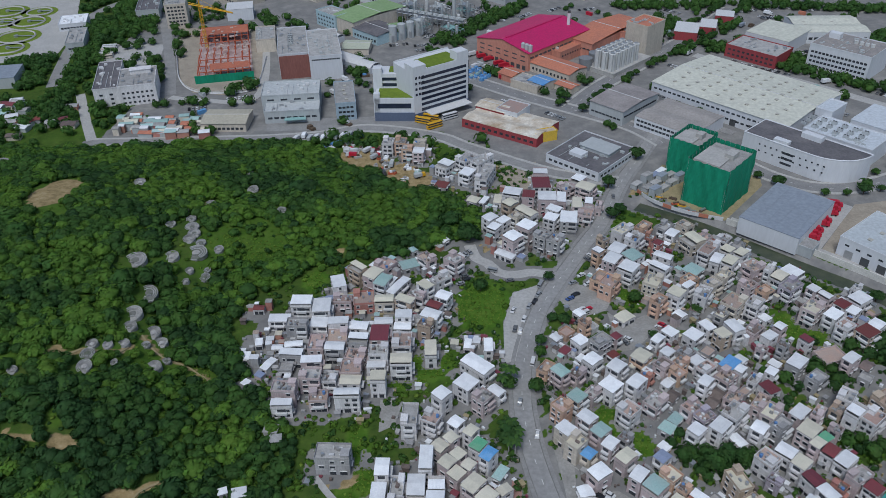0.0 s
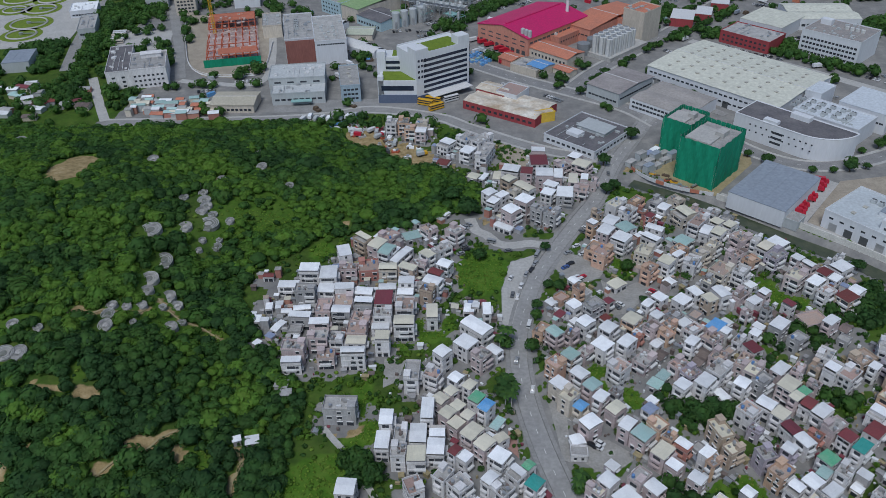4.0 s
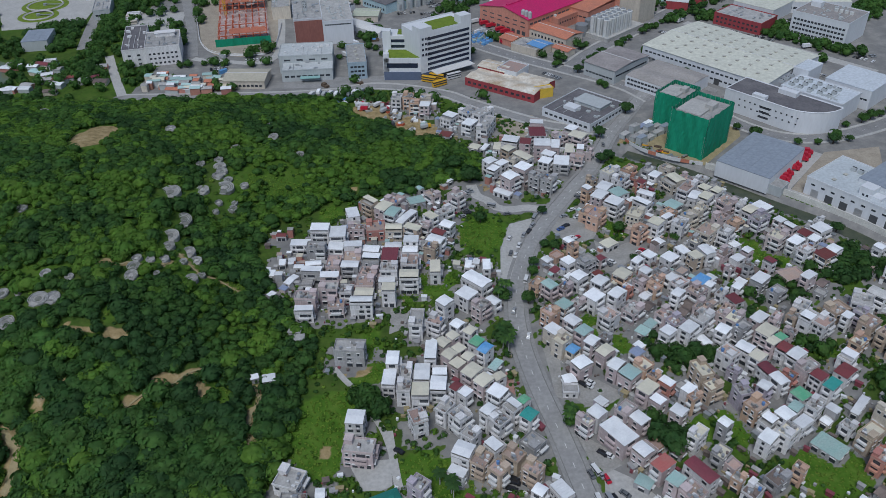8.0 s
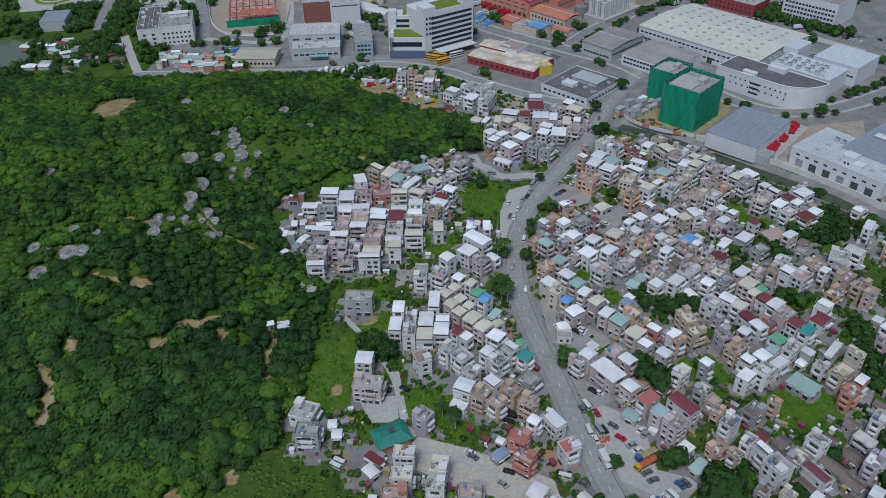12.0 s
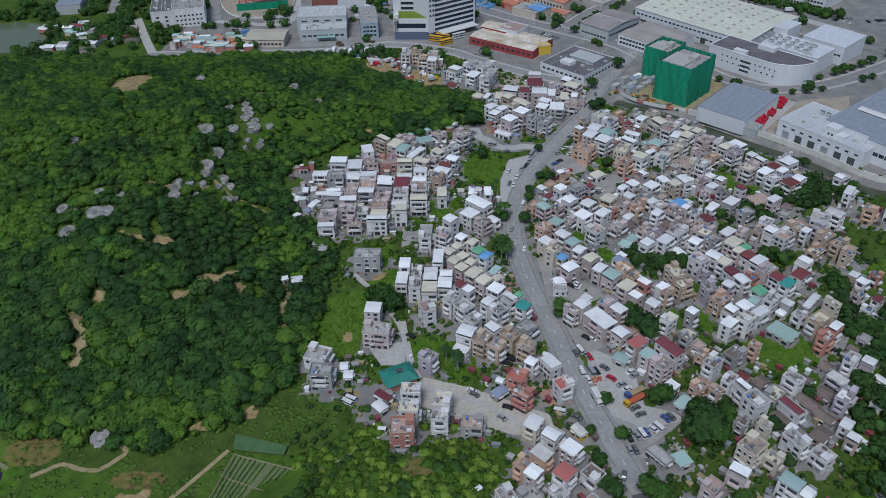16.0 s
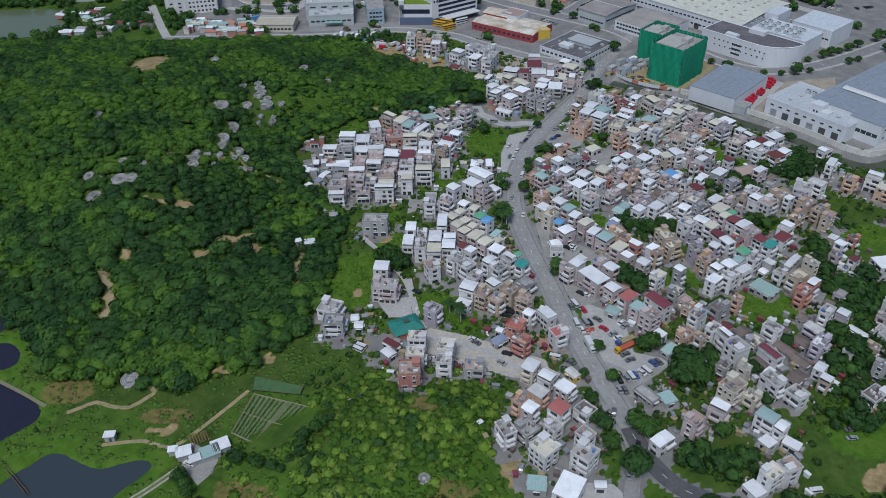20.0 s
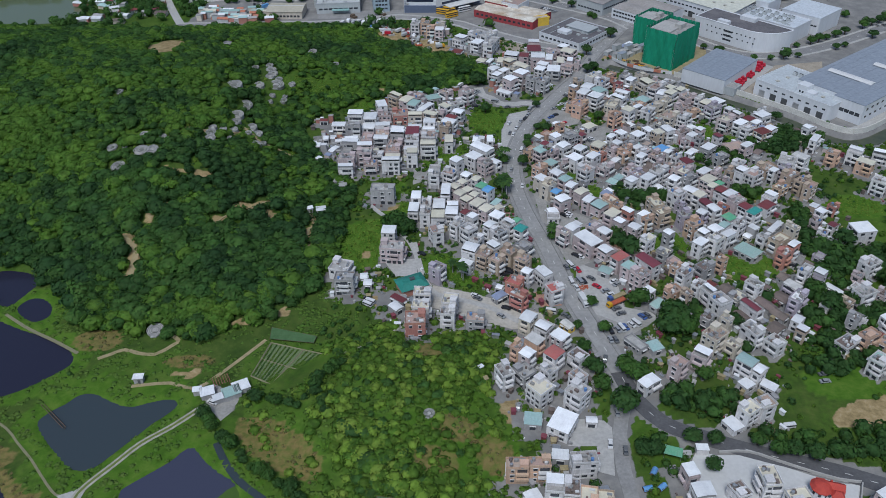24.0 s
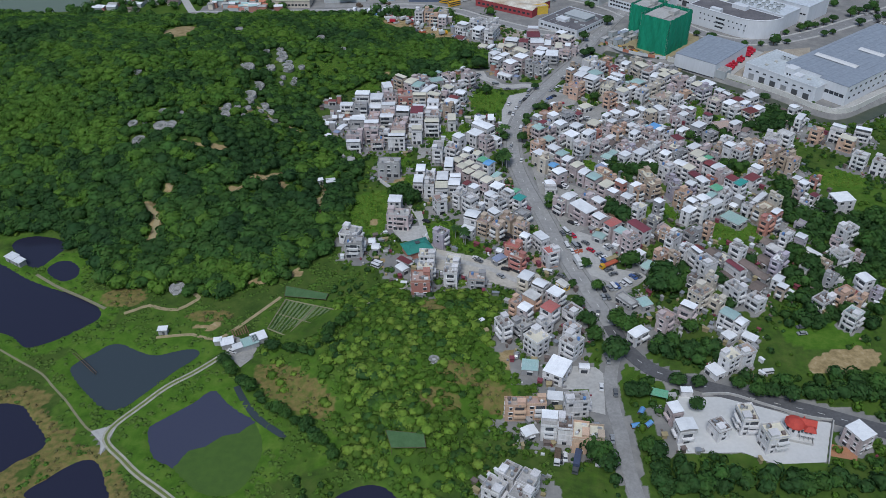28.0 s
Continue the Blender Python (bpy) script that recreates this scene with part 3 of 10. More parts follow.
VILLAGE["foot_village_6"] = ("WPPWGCW", "pppwwww", [
    (-56.0, 240.0, 8.5, 4.3, 3, 2, 1),
    (-39.6, 237.0, 8.3, 7.1, 2, -3, 0),
    (-38.3, 244.5, 8.1, 6.3, 2, -12, 0),
    (-29.5, 238.9, 7.6, 3.8, 2, 0, 1),
    (-28.7, 244.2, 7.9, 5.9, 3, -2, 0),
    (-19.1, 237.6, 8.7, 5.6, 3, -1, 2),
    (11.9, 236.4, 12.8, 7.0, 2, -44, 2),
])
VILLAGE["grove_village_1"] = ("CWWCWTCRCPWKK", "wwwwwgowgbbwg", [
    (88.1, 142.8, 4.3, 7.1, 3, -47, 0),
    (112.7, 140.7, 4.9, 6.8, 3, -47, 1),
    (116.1, 149.7, 4.7, 6.1, 2, -53, 2),
    (120.6, 143.0, 5.2, 7.3, 3, -49, 0),
    (128.0, 148.2, 4.2, 6.8, 2, -55, 2),
    (136.0, 140.5, 10.9, 8.3, 1, -50, 1),
    (150.1, 142.0, 5.7, 9.0, 3, -56, 0),
    (85.0, 126.1, 11.2, 5.5, 3, -55, 1),
    (94.9, 135.8, 4.8, 6.4, 2, -46, 0),
    (149.1, 131.6, 4.8, 6.9, 3, -49, 0),
    (154.6, 135.8, 3.5, 6.0, 3, -51, 2),
    (99.6, 117.3, 4.9, 6.8, 3, -48, 0),
    (111.0, 124.7, 5.6, 7.7, 2, -55, 0),
])
VILLAGE["grove_village_2"] = ("KGGWPGWKCGKSW", "gwwwewwggwglg", [
    (146.0, 119.9, 3.8, 5.3, 1, -55, 0),
    (154.0, 118.2, 4.3, 7.2, 3, -45, 0),
    (185.2, 123.6, 6.0, 8.3, 3, -61, 0),
    (81.7, 107.7, 4.6, 4.8, 2, -51, 1),
    (92.6, 107.0, 5.0, 7.0, 2, -59, 0),
    (103.3, 107.9, 3.7, 6.5, 3, -44, 0),
    (106.5, 103.3, 5.8, 3.8, 3, -61, 2),
    (117.7, 111.6, 4.3, 6.3, 1, -56, 0),
    (119.4, 102.7, 5.2, 7.5, 2, -50, 0),
    (128.0, 108.2, 6.8, 4.8, 3, -52, 0),
    (140.8, 105.1, 6.7, 5.8, 1, -54, 0),
    (146.3, 110.7, 7.1, 4.7, 2, -55, 1),
    (165.5, 110.8, 8.7, 3.0, 1, -56, 1),
])
VILLAGE["grove_village_3"] = ("GTGKRKKWGWKWW", "wgwgwgglwwgww", [
    (173.9, 102.7, 6.3, 8.3, 3, -64, 0),
    (85.1, 101.3, 4.3, 7.2, 1, -50, 1),
    (110.2, 97.4, 7.6, 6.9, 3, -61, 0),
    (118.3, 92.5, 6.0, 6.1, 1, -63, 0),
    (123.5, 95.2, 9.1, 4.9, 2, -60, 2),
    (131.9, 100.9, 8.3, 4.8, 1, -60, 0),
    (135.5, 93.7, 6.8, 4.6, 1, -54, 0),
    (144.2, 99.4, 4.7, 8.5, 3, -46, 0),
    (118.2, 78.4, 8.2, 5.1, 3, -59, 0),
    (121.2, 88.0, 3.1, 4.8, 1, -49, 1),
    (131.0, 85.1, 5.1, 7.5, 1, -52, 0),
    (140.5, 87.6, 3.9, 5.5, 2, -44, 1),
    (177.3, 84.7, 6.1, 5.9, 3, -69, 1),
])
VILLAGE["grove_village_4"] = ("PCGKPP", "ccwwee", [
    (102.2, 75.9, 7.1, 8.4, 3, -51, 0),
    (108.9, 72.4, 5.5, 5.0, 2, -48, 0),
    (126.3, 73.7, 6.5, 6.3, 2, -57, 0),
    (155.3, 73.2, 5.8, 8.6, 2, -57, 0),
    (164.2, 74.9, 4.8, 7.5, 3, -61, 0),
    (170.8, 73.4, 4.3, 5.6, 2, -48, 0),
])
VILLAGE["hill_corner_1"] = ("GWPGWWGRCNWMW", "wwoggglgwgwbg", [
    (-56.9, 126.3, 9.1, 8.3, 2, -18, 0),
    (1.2, 129.0, 6.3, 4.0, 2, -28, 1),
    (15.5, 127.6, 5.8, 5.5, 3, -44, 0),
    (-53.8, 114.6, 8.6, 6.2, 3, -3, 0),
    (-46.1, 122.0, 3.3, 4.3, 1, 5, 1),
    (-43.9, 117.3, 3.8, 4.5, 1, 1, 1),
    (-12.0, 121.6, 6.2, 5.6, 3, -36, 0),
    (-29.2, 105.9, 7.3, 3.2, 1, -38, 1),
    (-18.3, 104.0, 7.5, 5.1, 3, -4, 0),
    (15.8, 107.4, 4.0, 6.5, 1, -53, 1),
    (16.2, 113.5, 3.0, 3.0, 1, -28, 1),
    (22.6, 110.6, 6.8, 5.5, 3, -32, 0),
    (-30.1, 100.3, 5.5, 4.4, 1, -47, 1),
])
VILLAGE["hill_corner_2"] = ("CCPPGPPGGWTPP", "wwbbwgewgpgee", [
    (-18.8, 94.6, 7.3, 4.5, 3, -6, 0),
    (-6.2, 98.6, 6.3, 6.9, 3, -10, 0),
    (23.8, 101.7, 7.0, 4.4, 3, -37, 0),
    (-20.7, 84.3, 8.4, 7.9, 3, 1, 0),
    (-7.2, 89.9, 6.1, 4.7, 3, -5, 0),
    (4.6, 89.4, 7.6, 5.6, 2, -7, 0),
    (21.1, 68.7, 4.4, 4.8, 3, -42, 0),
    (15.1, 55.2, 7.1, 5.2, 3, -65, 0),
    (23.0, 57.5, 7.0, 6.5, 2, -52, 0),
    (24.8, 65.3, 5.0, 5.3, 3, -41, 1),
    (24.8, 35.3, 6.5, 6.3, 1, -7, 1),
    (17.0, 10.3, 7.5, 4.3, 3, 0, 0),
    (24.8, 10.7, 7.3, 3.8, 3, 1, 0),
])
VILLAGE["hill_corner_3"] = ("WGGGG", "gwwww", [
    (21.9, 1.2, 4.5, 5.4, 1, -67, 1),
    (7.8, -27.2, 6.8, 6.2, 3, -32, 0),
    (13.3, -20.9, 5.8, 6.2, 3, -32, 0),
    (19.4, -24.0, 5.9, 6.0, 3, -32, 0),
    (16.5, -30.4, 6.8, 6.0, 3, -32, 0),
])
VILLAGE["junction_1"] = ("GCWPWMWWTTPMW", "gppoppwwgppwc", [
    (28.7, 141.5, 6.9, 7.3, 2, -44, 0),
    (48.5, 149.4, 6.0, 3.8, 3, -48, 0),
    (59.9, 144.0, 12.4, 7.6, 3, -54, 1),
    (27.4, 127.8, 6.4, 5.5, 3, -37, 0),
    (67.9, 136.7, 5.9, 7.6, 2, -53, 2),
    (72.5, 129.3, 5.2, 7.6, 3, -53, 1),
    (28.7, 118.6, 4.3, 4.4, 3, -37, 1),
    (36.4, 119.3, 7.2, 4.9, 2, -57, 2),
    (66.0, 125.6, 5.8, 5.1, 1, -36, 1),
    (75.3, 122.5, 4.8, 5.7, 3, -47, 1),
    (79.6, 117.0, 6.7, 6.9, 3, -53, 0),
    (39.8, 106.3, 5.7, 6.4, 3, -65, 0),
    (26.8, 87.2, 5.5, 6.8, 3, -33, 1),
])
VILLAGE["junction_2"] = ("WYSWGT", "wyepgg", [
    (33.3, 83.1, 6.0, 6.6, 2, -38, 2),
    (43.8, 87.9, 5.7, 3.7, 1, -52, 1),
    (28.4, 73.4, 6.7, 5.3, 3, -43, 1),
    (38.9, 75.7, 6.2, 5.8, 3, -44, 1),
    (70.6, 76.3, 9.3, 4.3, 1, -54, 0),
    (78.1, 74.6, 5.9, 5.5, 1, -68, 1),
])
VILLAGE["lower_village_1"] = ("WGGGCCWWWPWWG", "gppwwwwwwpwwp", [
    (-81.9, 231.9, 3.1, 3.4, 1, -35, 1),
    (-64.6, 224.0, 9.3, 5.7, 3, -4, 0),
    (-55.1, 230.8, 8.3, 6.2, 3, -3, 0),
    (-47.6, 231.6, 5.8, 6.2, 2, -5, 0),
    (-39.3, 230.2, 8.4, 5.3, 2, -3, 1),
    (-27.9, 227.9, 6.0, 5.4, 3, -2, 2),
    (6.9, 225.1, 7.8, 7.5, 3, -41, 1),
    (18.8, 222.8, 6.2, 4.5, 2, -47, 1),
    (-64.7, 216.7, 8.1, 3.5, 2, 1, 2),
    (-51.0, 221.0, 7.2, 5.9, 2, 1, 0),
    (-39.5, 219.2, 9.8, 3.6, 3, 0, 2),
    (-2.8, 217.5, 5.7, 5.9, 3, -44, 2),
    (13.0, 216.9, 5.8, 6.5, 3, -44, 0),
])
VILLAGE["lower_village_2"] = ("GPWCGWCCCEBWG", "wwwwgwpppwwww", [
    (-14.9, 208.1, 5.8, 10.8, 3, -4, 0),
    (-6.7, 206.3, 6.4, 5.5, 3, -28, 0),
    (2.4, 204.2, 4.8, 5.1, 3, -40, 1),
    (7.8, 199.9, 4.1, 5.2, 3, -39, 1),
    (-41.9, 190.7, 12.4, 7.1, 3, -3, 0),
    (-8.6, 186.3, 4.6, 10.4, 3, -3, 2),
    (-3.7, 193.6, 5.3, 5.2, 2, -42, 2),
    (0.5, 196.8, 4.4, 4.5, 3, -47, 1),
    (2.8, 189.2, 4.6, 4.5, 3, -45, 1),
    (10.2, 193.9, 4.8, 5.7, 2, -38, 2),
    (13.6, 188.8, 4.4, 6.2, 3, -38, 1),
    (-24.0, 183.8, 5.0, 7.6, 3, -2, 1),
    (-18.3, 174.9, 4.4, 8.3, 3, -5, 0),
])
VILLAGE["lower_village_3"] = ("WWCCCCTCWGCWR", "wwppppgwwwwww", [
    (-12.0, 176.4, 6.1, 9.0, 2, -2, 2),
    (-5.0, 177.5, 5.7, 6.4, 2, -1, 2),
    (-1.1, 185.6, 5.0, 5.3, 3, -41, 1),
    (2.1, 181.1, 5.1, 5.2, 2, -43, 2),
    (6.5, 184.2, 4.1, 4.5, 3, -40, 1),
    (7.8, 176.1, 5.7, 7.6, 3, -41, 1),
    (17.7, 184.5, 3.6, 6.8, 1, -34, 1),
    (18.4, 175.1, 3.7, 5.0, 2, -55, 1),
    (-24.9, 173.4, 5.1, 8.3, 2, -4, 2),
    (-18.8, 167.4, 5.2, 6.0, 3, -4, 0),
    (-12.5, 166.8, 6.6, 7.0, 2, -1, 2),
    (-5.5, 170.0, 6.2, 7.5, 2, -4, 2),
    (1.4, 167.3, 3.4, 4.6, 3, -41, 1),
])
VILLAGE["lower_village_4"] = ("WCWWPGGWGWGGW", "wpwwwwwwwwpww", [
    (4.9, 165.2, 4.2, 4.6, 2, -42, 2),
    (12.1, 170.7, 5.5, 6.7, 3, -44, 1),
    (17.1, 164.8, 6.2, 6.3, 3, -37, 1),
    (-36.3, 152.2, 6.7, 6.9, 3, -5, 1),
    (-13.1, 152.1, 7.1, 5.7, 3, -69, 0),
    (-2.9, 156.7, 4.7, 6.5, 3, -36, 0),
    (2.7, 152.5, 6.7, 6.4, 3, -48, 0),
    (13.0, 153.5, 4.0, 5.4, 3, -43, 2),
    (17.2, 150.1, 5.8, 6.0, 3, -47, 0),
    (22.2, 156.0, 5.4, 4.8, 3, -47, 2),
    (-33.7, 138.2, 11.1, 6.6, 3, -8, 0),
    (6.3, 143.5, 5.4, 5.7, 3, -38, 0),
    (3.5, 134.9, 6.8, 6.4, 3, -25, 2),
])
VILLAGE["lower_village_5"] = ("PWP", "owo", [
    (9.7, 131.8, 5.5, 6.8, 3, -32, 0),
    (14.7, 137.6, 5.6, 5.8, 3, -47, 2),
    (21.2, 133.6, 6.7, 5.6, 3, -40, 0),
])
VILLAGE["north_end_1"] = ("WRGWCWRWCCWCW", "pwppwwpppoppp", [
    (54.6, 392.4, 7.8, 9.0, 3, -5, 2),
    (53.9, 381.3, 9.7, 11.9, 3, -1, 1),
    (67.7, 379.9, 7.7, 7.5, 2, -54, 0),
    (75.0, 386.1, 6.6, 9.7, 2, -38, 2),
    (29.4, 373.0, 4.2, 9.2, 1, -10, 1),
    (37.4, 373.6, 9.6, 7.9, 2, -18, 2),
    (45.8, 369.1, 6.5, 7.6, 3, -11, 1),
    (63.3, 366.4, 4.8, 10.5, 2, -8, 2),
    (78.1, 376.6, 9.3, 8.1, 3, -36, 1),
    (35.2, 362.0, 6.3, 7.0, 2, -46, 2),
    (55.1, 363.8, 9.6, 9.0, 3, -4, 2),
    (70.6, 359.5, 4.8, 10.6, 3, -9, 1),
    (77.1, 360.3, 4.0, 10.4, 2, -12, 2),
])
VILLAGE["north_end_2"] = ("GWCCWWWPWPGP", "pwcwwwgppegc", [
    (82.7, 360.4, 3.4, 6.5, 2, -19, 0),
    (30.1, 343.5, 5.0, 6.8, 3, -46, 1),
    (37.0, 346.4, 5.6, 6.0, 3, -41, 0),
    (43.2, 353.1, 11.6, 6.1, 2, -49, 2),
    (55.2, 345.5, 6.6, 7.1, 3, -29, 1),
    (57.7, 353.8, 7.1, 5.8, 3, -34, 1),
    (64.2, 345.1, 8.5, 10.9, 3, -10, 1),
    (74.2, 352.5, 7.5, 8.2, 2, -20, 0),
    (41.4, 335.6, 8.0, 8.0, 3, -41, 2),
    (101.6, 338.5, 5.3, 9.1, 2, -44, 0),
    (112.3, 337.7, 5.3, 7.6, 2, -43, 0),
    (123.4, 339.0, 7.2, 5.9, 2, -54, 0),
])
VILLAGE["old_core_1"] = ("KPWBWWKWPWPPP", "pewpgpgwewwpg", [
    (87.4, 235.7, 5.7, 6.4, 2, -50, 0),
    (94.8, 236.7, 4.5, 5.7, 2, -49, 0),
    (101.5, 238.1, 4.6, 5.8, 2, -55, 1),
    (114.6, 236.1, 5.8, 8.4, 2, -48, 1),
    (141.0, 234.5, 5.8, 8.4, 2, -47, 2),
    (163.1, 235.2, 4.4, 7.2, 3, -54, 1),
    (171.0, 235.8, 3.6, 6.1, 1, -53, 0),
    (87.7, 227.8, 3.9, 5.4, 1, -48, 1),
    (92.2, 231.1, 5.3, 4.9, 2, -53, 0),
    (100.8, 223.5, 4.3, 6.2, 3, -44, 1),
    (104.2, 233.6, 5.0, 7.4, 2, -54, 0),
    (110.6, 228.1, 6.3, 7.4, 2, -52, 0),
    (116.7, 222.3, 3.4, 4.7, 1, -49, 0),
])
VILLAGE["old_core_2"] = ("WGGGWWKPKKPPR", "wwgewwgpgpppw", [
    (117.9, 232.5, 3.4, 4.7, 2, -47, 1),
    (121.1, 225.9, 3.6, 5.9, 2, -44, 0),
    (146.2, 226.7, 5.5, 7.4, 2, -55, 0),
    (207.7, 224.9, 6.2, 6.0, 3, -40, 0),
    (220.4, 225.9, 7.3, 6.0, 3, -40, 2),
    (236.0, 226.8, 8.6, 5.3, 2, -30, 2),
    (87.8, 220.7, 3.8, 6.0, 1, -46, 0),
    (92.6, 212.1, 5.4, 7.1, 2, -55, 0),
    (102.6, 216.6, 3.7, 5.3, 1, -49, 0),
    (105.8, 221.4, 4.8, 5.4, 1, -49, 0),
    (109.9, 216.8, 5.1, 7.1, 2, -45, 0),
    (119.4, 213.7, 4.7, 9.6, 2, -40, 0),
    (125.8, 221.9, 6.6, 5.4, 2, -64, 1),
])
VILLAGE["old_core_3"] = ("GPGSCTTWPWGWC", "wowweggwlwwwp", [
    (151.9, 214.0, 5.6, 7.2, 3, -40, 0),
    (167.9, 214.4, 7.0, 9.0, 2, -63, 0),
    (179.4, 216.7, 8.6, 8.8, 3, -29, 0),
    (188.7, 221.7, 8.1, 6.4, 3, -48, 1),
    (221.9, 215.3, 8.6, 6.0, 3, -42, 1),
    (81.8, 204.4, 5.3, 5.5, 1, -42, 1),
    (86.1, 208.9, 4.3, 6.0, 1, -44, 1),
    (90.8, 199.3, 5.1, 5.7, 2, -49, 2),
    (96.1, 207.4, 5.3, 6.5, 2, -58, 0),
    (99.7, 200.5, 5.5, 7.7, 3, -47, 1),
    (106.9, 206.8, 6.4, 8.9, 3, -48, 0),
    (113.6, 198.9, 5.1, 5.8, 3, -44, 1),
    (120.4, 206.4, 5.4, 8.6, 3, -44, 0),
])
VILLAGE["old_core_4"] = ("GWPWPPWWCCREC", "gppwwowwppwpe", [
    (121.8, 200.0, 4.8, 7.2, 3, -53, 0),
    (131.1, 206.4, 4.9, 7.8, 3, -50, 1),
    (137.6, 205.5, 3.4, 7.2, 3, -43, 0),
    (152.0, 205.9, 5.1, 8.2, 3, -51, 2),
    (156.9, 202.6, 5.6, 8.1, 3, -52, 0),
    (175.9, 201.9, 6.2, 8.0, 3, -54, 0),
    (106.2, 197.4, 6.2, 4.2, 1, -64, 1),
    (119.7, 188.6, 6.5, 5.7, 2, -46, 2),
    (131.4, 197.8, 6.2, 8.1, 3, -50, 1),
    (131.8, 191.1, 3.8, 5.3, 3, -54, 1),
    (135.5, 188.2, 4.5, 6.0, 2, -49, 2),
    (136.1, 194.4, 4.0, 4.5, 2, -57, 2),
    (168.5, 193.3, 5.1, 7.5, 2, -52, 0),
])
VILLAGE["old_core_5"] = ("PPGGCPCRWGRWW", "oowwowwwwpwwb", [
    (180.3, 195.7, 5.0, 8.0, 3, -55, 0),
    (182.1, 189.7, 4.3, 8.2, 3, -46, 0),
    (220.9, 194.8, 7.5, 6.8, 3, -42, 0),
    (229.4, 188.5, 7.5, 6.8, 3, -40, 0),
    (98.3, 175.4, 9.0, 5.5, 3, -73, 0),
    (111.6, 184.6, 7.0, 6.5, 3, -53, 0),
    (122.7, 182.7, 5.2, 6.2, 3, -50, 1),
    (124.5, 176.2, 6.2, 5.1, 2, -64, 2),
    (139.1, 184.2, 5.0, 7.7, 2, -53, 2),
    (140.0, 176.2, 5.0, 8.3, 3, -60, 0),
    (155.7, 175.9, 5.7, 8.2, 2, -52, 1),
    (159.6, 183.5, 5.6, 6.4, 2, -50, 2),
    (83.4, 169.5, 5.5, 3.8, 2, -47, 2),
])
VILLAGE["old_core_6"] = ("WCGWWRVWPPWTE", "wollwwwpeewww", [
    (90.5, 164.9, 4.0, 5.4, 3, -49, 1),
    (100.0, 166.2, 4.8, 6.2, 3, -63, 0),
    (110.6, 163.5, 5.9, 5.6, 3, -74, 0),
    (119.9, 166.0, 4.4, 4.9, 3, -49, 1),
    (126.8, 169.6, 6.4, 5.0, 3, -64, 1),
    (142.8, 171.2, 5.2, 5.4, 3, -54, 1),
    (145.9, 166.3, 4.4, 7.3, 3, -51, 1),
    (84.0, 153.7, 5.2, 5.0, 3, -45, 1),
    (91.5, 160.3, 3.4, 5.0, 3, -58, 0),
    (113.3, 156.1, 5.9, 7.2, 3, -55, 0),
    (122.6, 151.5, 5.5, 5.9, 3, -57, 1),
    (128.2, 155.6, 4.0, 5.4, 2, -49, 2),
    (131.9, 161.3, 5.7, 5.9, 3, -57, 1),
])
VILLAGE["old_core_7"] = ("GWCW", "wgcw", [
    (135.1, 155.5, 4.5, 6.6, 3, -48, 0),
    (155.3, 160.0, 3.0, 12.0, 1, -44, 1),
    (160.0, 152.4, 6.2, 3.4, 3, -57, 0),
    (193.6, 151.7, 8.7, 10.0, 3, -81, 1),
])
VILLAGE["south_end_1"] = ("KGMPWTWTCGPWW", "wwwppwwwwwwww", [
    (45.3, 66.1, 6.4, 6.0, 2, -48, 0),
    (32.8, 58.4, 5.3, 5.0, 2, -49, 0),
    (35.5, 65.3, 6.0, 6.6, 3, -44, 1),
    (83.5, 59.0, 5.1, 6.1, 3, -48, 0),
    (93.5, 63.6, 6.3, 5.7, 3, -39, 2),
    (110.6, 60.7, 7.1, 5.6, 3, -47, 1),
    (114.4, 56.4, 3.6, 5.1, 2, -50, 2),
    (162.4, 60.7, 5.8, 6.4, 3, -52, 0),
    (28.1, 46.7, 7.7, 7.3, 3, -49, 0),
    (42.1, 44.3, 7.3, 7.4, 3, -41, 0),
    (43.3, 52.3, 5.6, 5.1, 3, -48, 0),
    (70.9, 52.1, 4.8, 7.9, 2, -55, 1),
    (109.1, 53.1, 4.8, 4.9, 1, -57, 1),
])
VILLAGE["south_end_2"] = ("WWWWCPWWGWWKC", "wwwwwwgwwpwwe", [
    (117.5, 52.0, 6.0, 4.3, 1, -41, 1),
    (35.3, 32.1, 8.3, 10.6, 2, -29, 1),
    (46.4, 34.7, 4.1, 3.0, 1, -4, 1),
    (98.1, 32.7, 6.3, 5.1, 1, -61, 1),
    (103.8, 35.5, 5.3, 6.7, 3, -56, 0),
    (110.5, 38.2, 5.5, 6.4, 3, -66, 0),
    (33.1, 18.6, 5.8, 4.6, 1, -6, 1),
    (84.0, 21.7, 4.3, 3.0, 1, -2, 1),
    (40.3, 12.6, 8.9, 4.8, 3, 5, 0),
    (76.0, 8.6, 5.5, 4.5, 2, -76, 2),
    (29.0, 1.6, 5.8, 6.4, 3, -6, 2),
    (34.6, 0.4, 5.0, 6.9, 3, -7, 0),
    (39.7, -3.3, 5.4, 7.8, 3, -9, 0),
])
VILLAGE["south_end_3"] = ("CWKCCW", "owwwwp", [
    (45.1, -4.6, 5.0, 7.2, 3, -7, 0),
    (78.2, 0.4, 5.7, 6.8, 2, -82, 2),
    (90.9, 1.5, 6.2, 5.2, 2, -68, 0),
    (101.3, 5.0, 8.0, 5.8, 3, -86, 0),
    (108.5, -3.6, 6.9, 7.4, 3, -79, 0),
    (139.0, -3.1, 7.7, 7.1, 3, -63, 1),
])
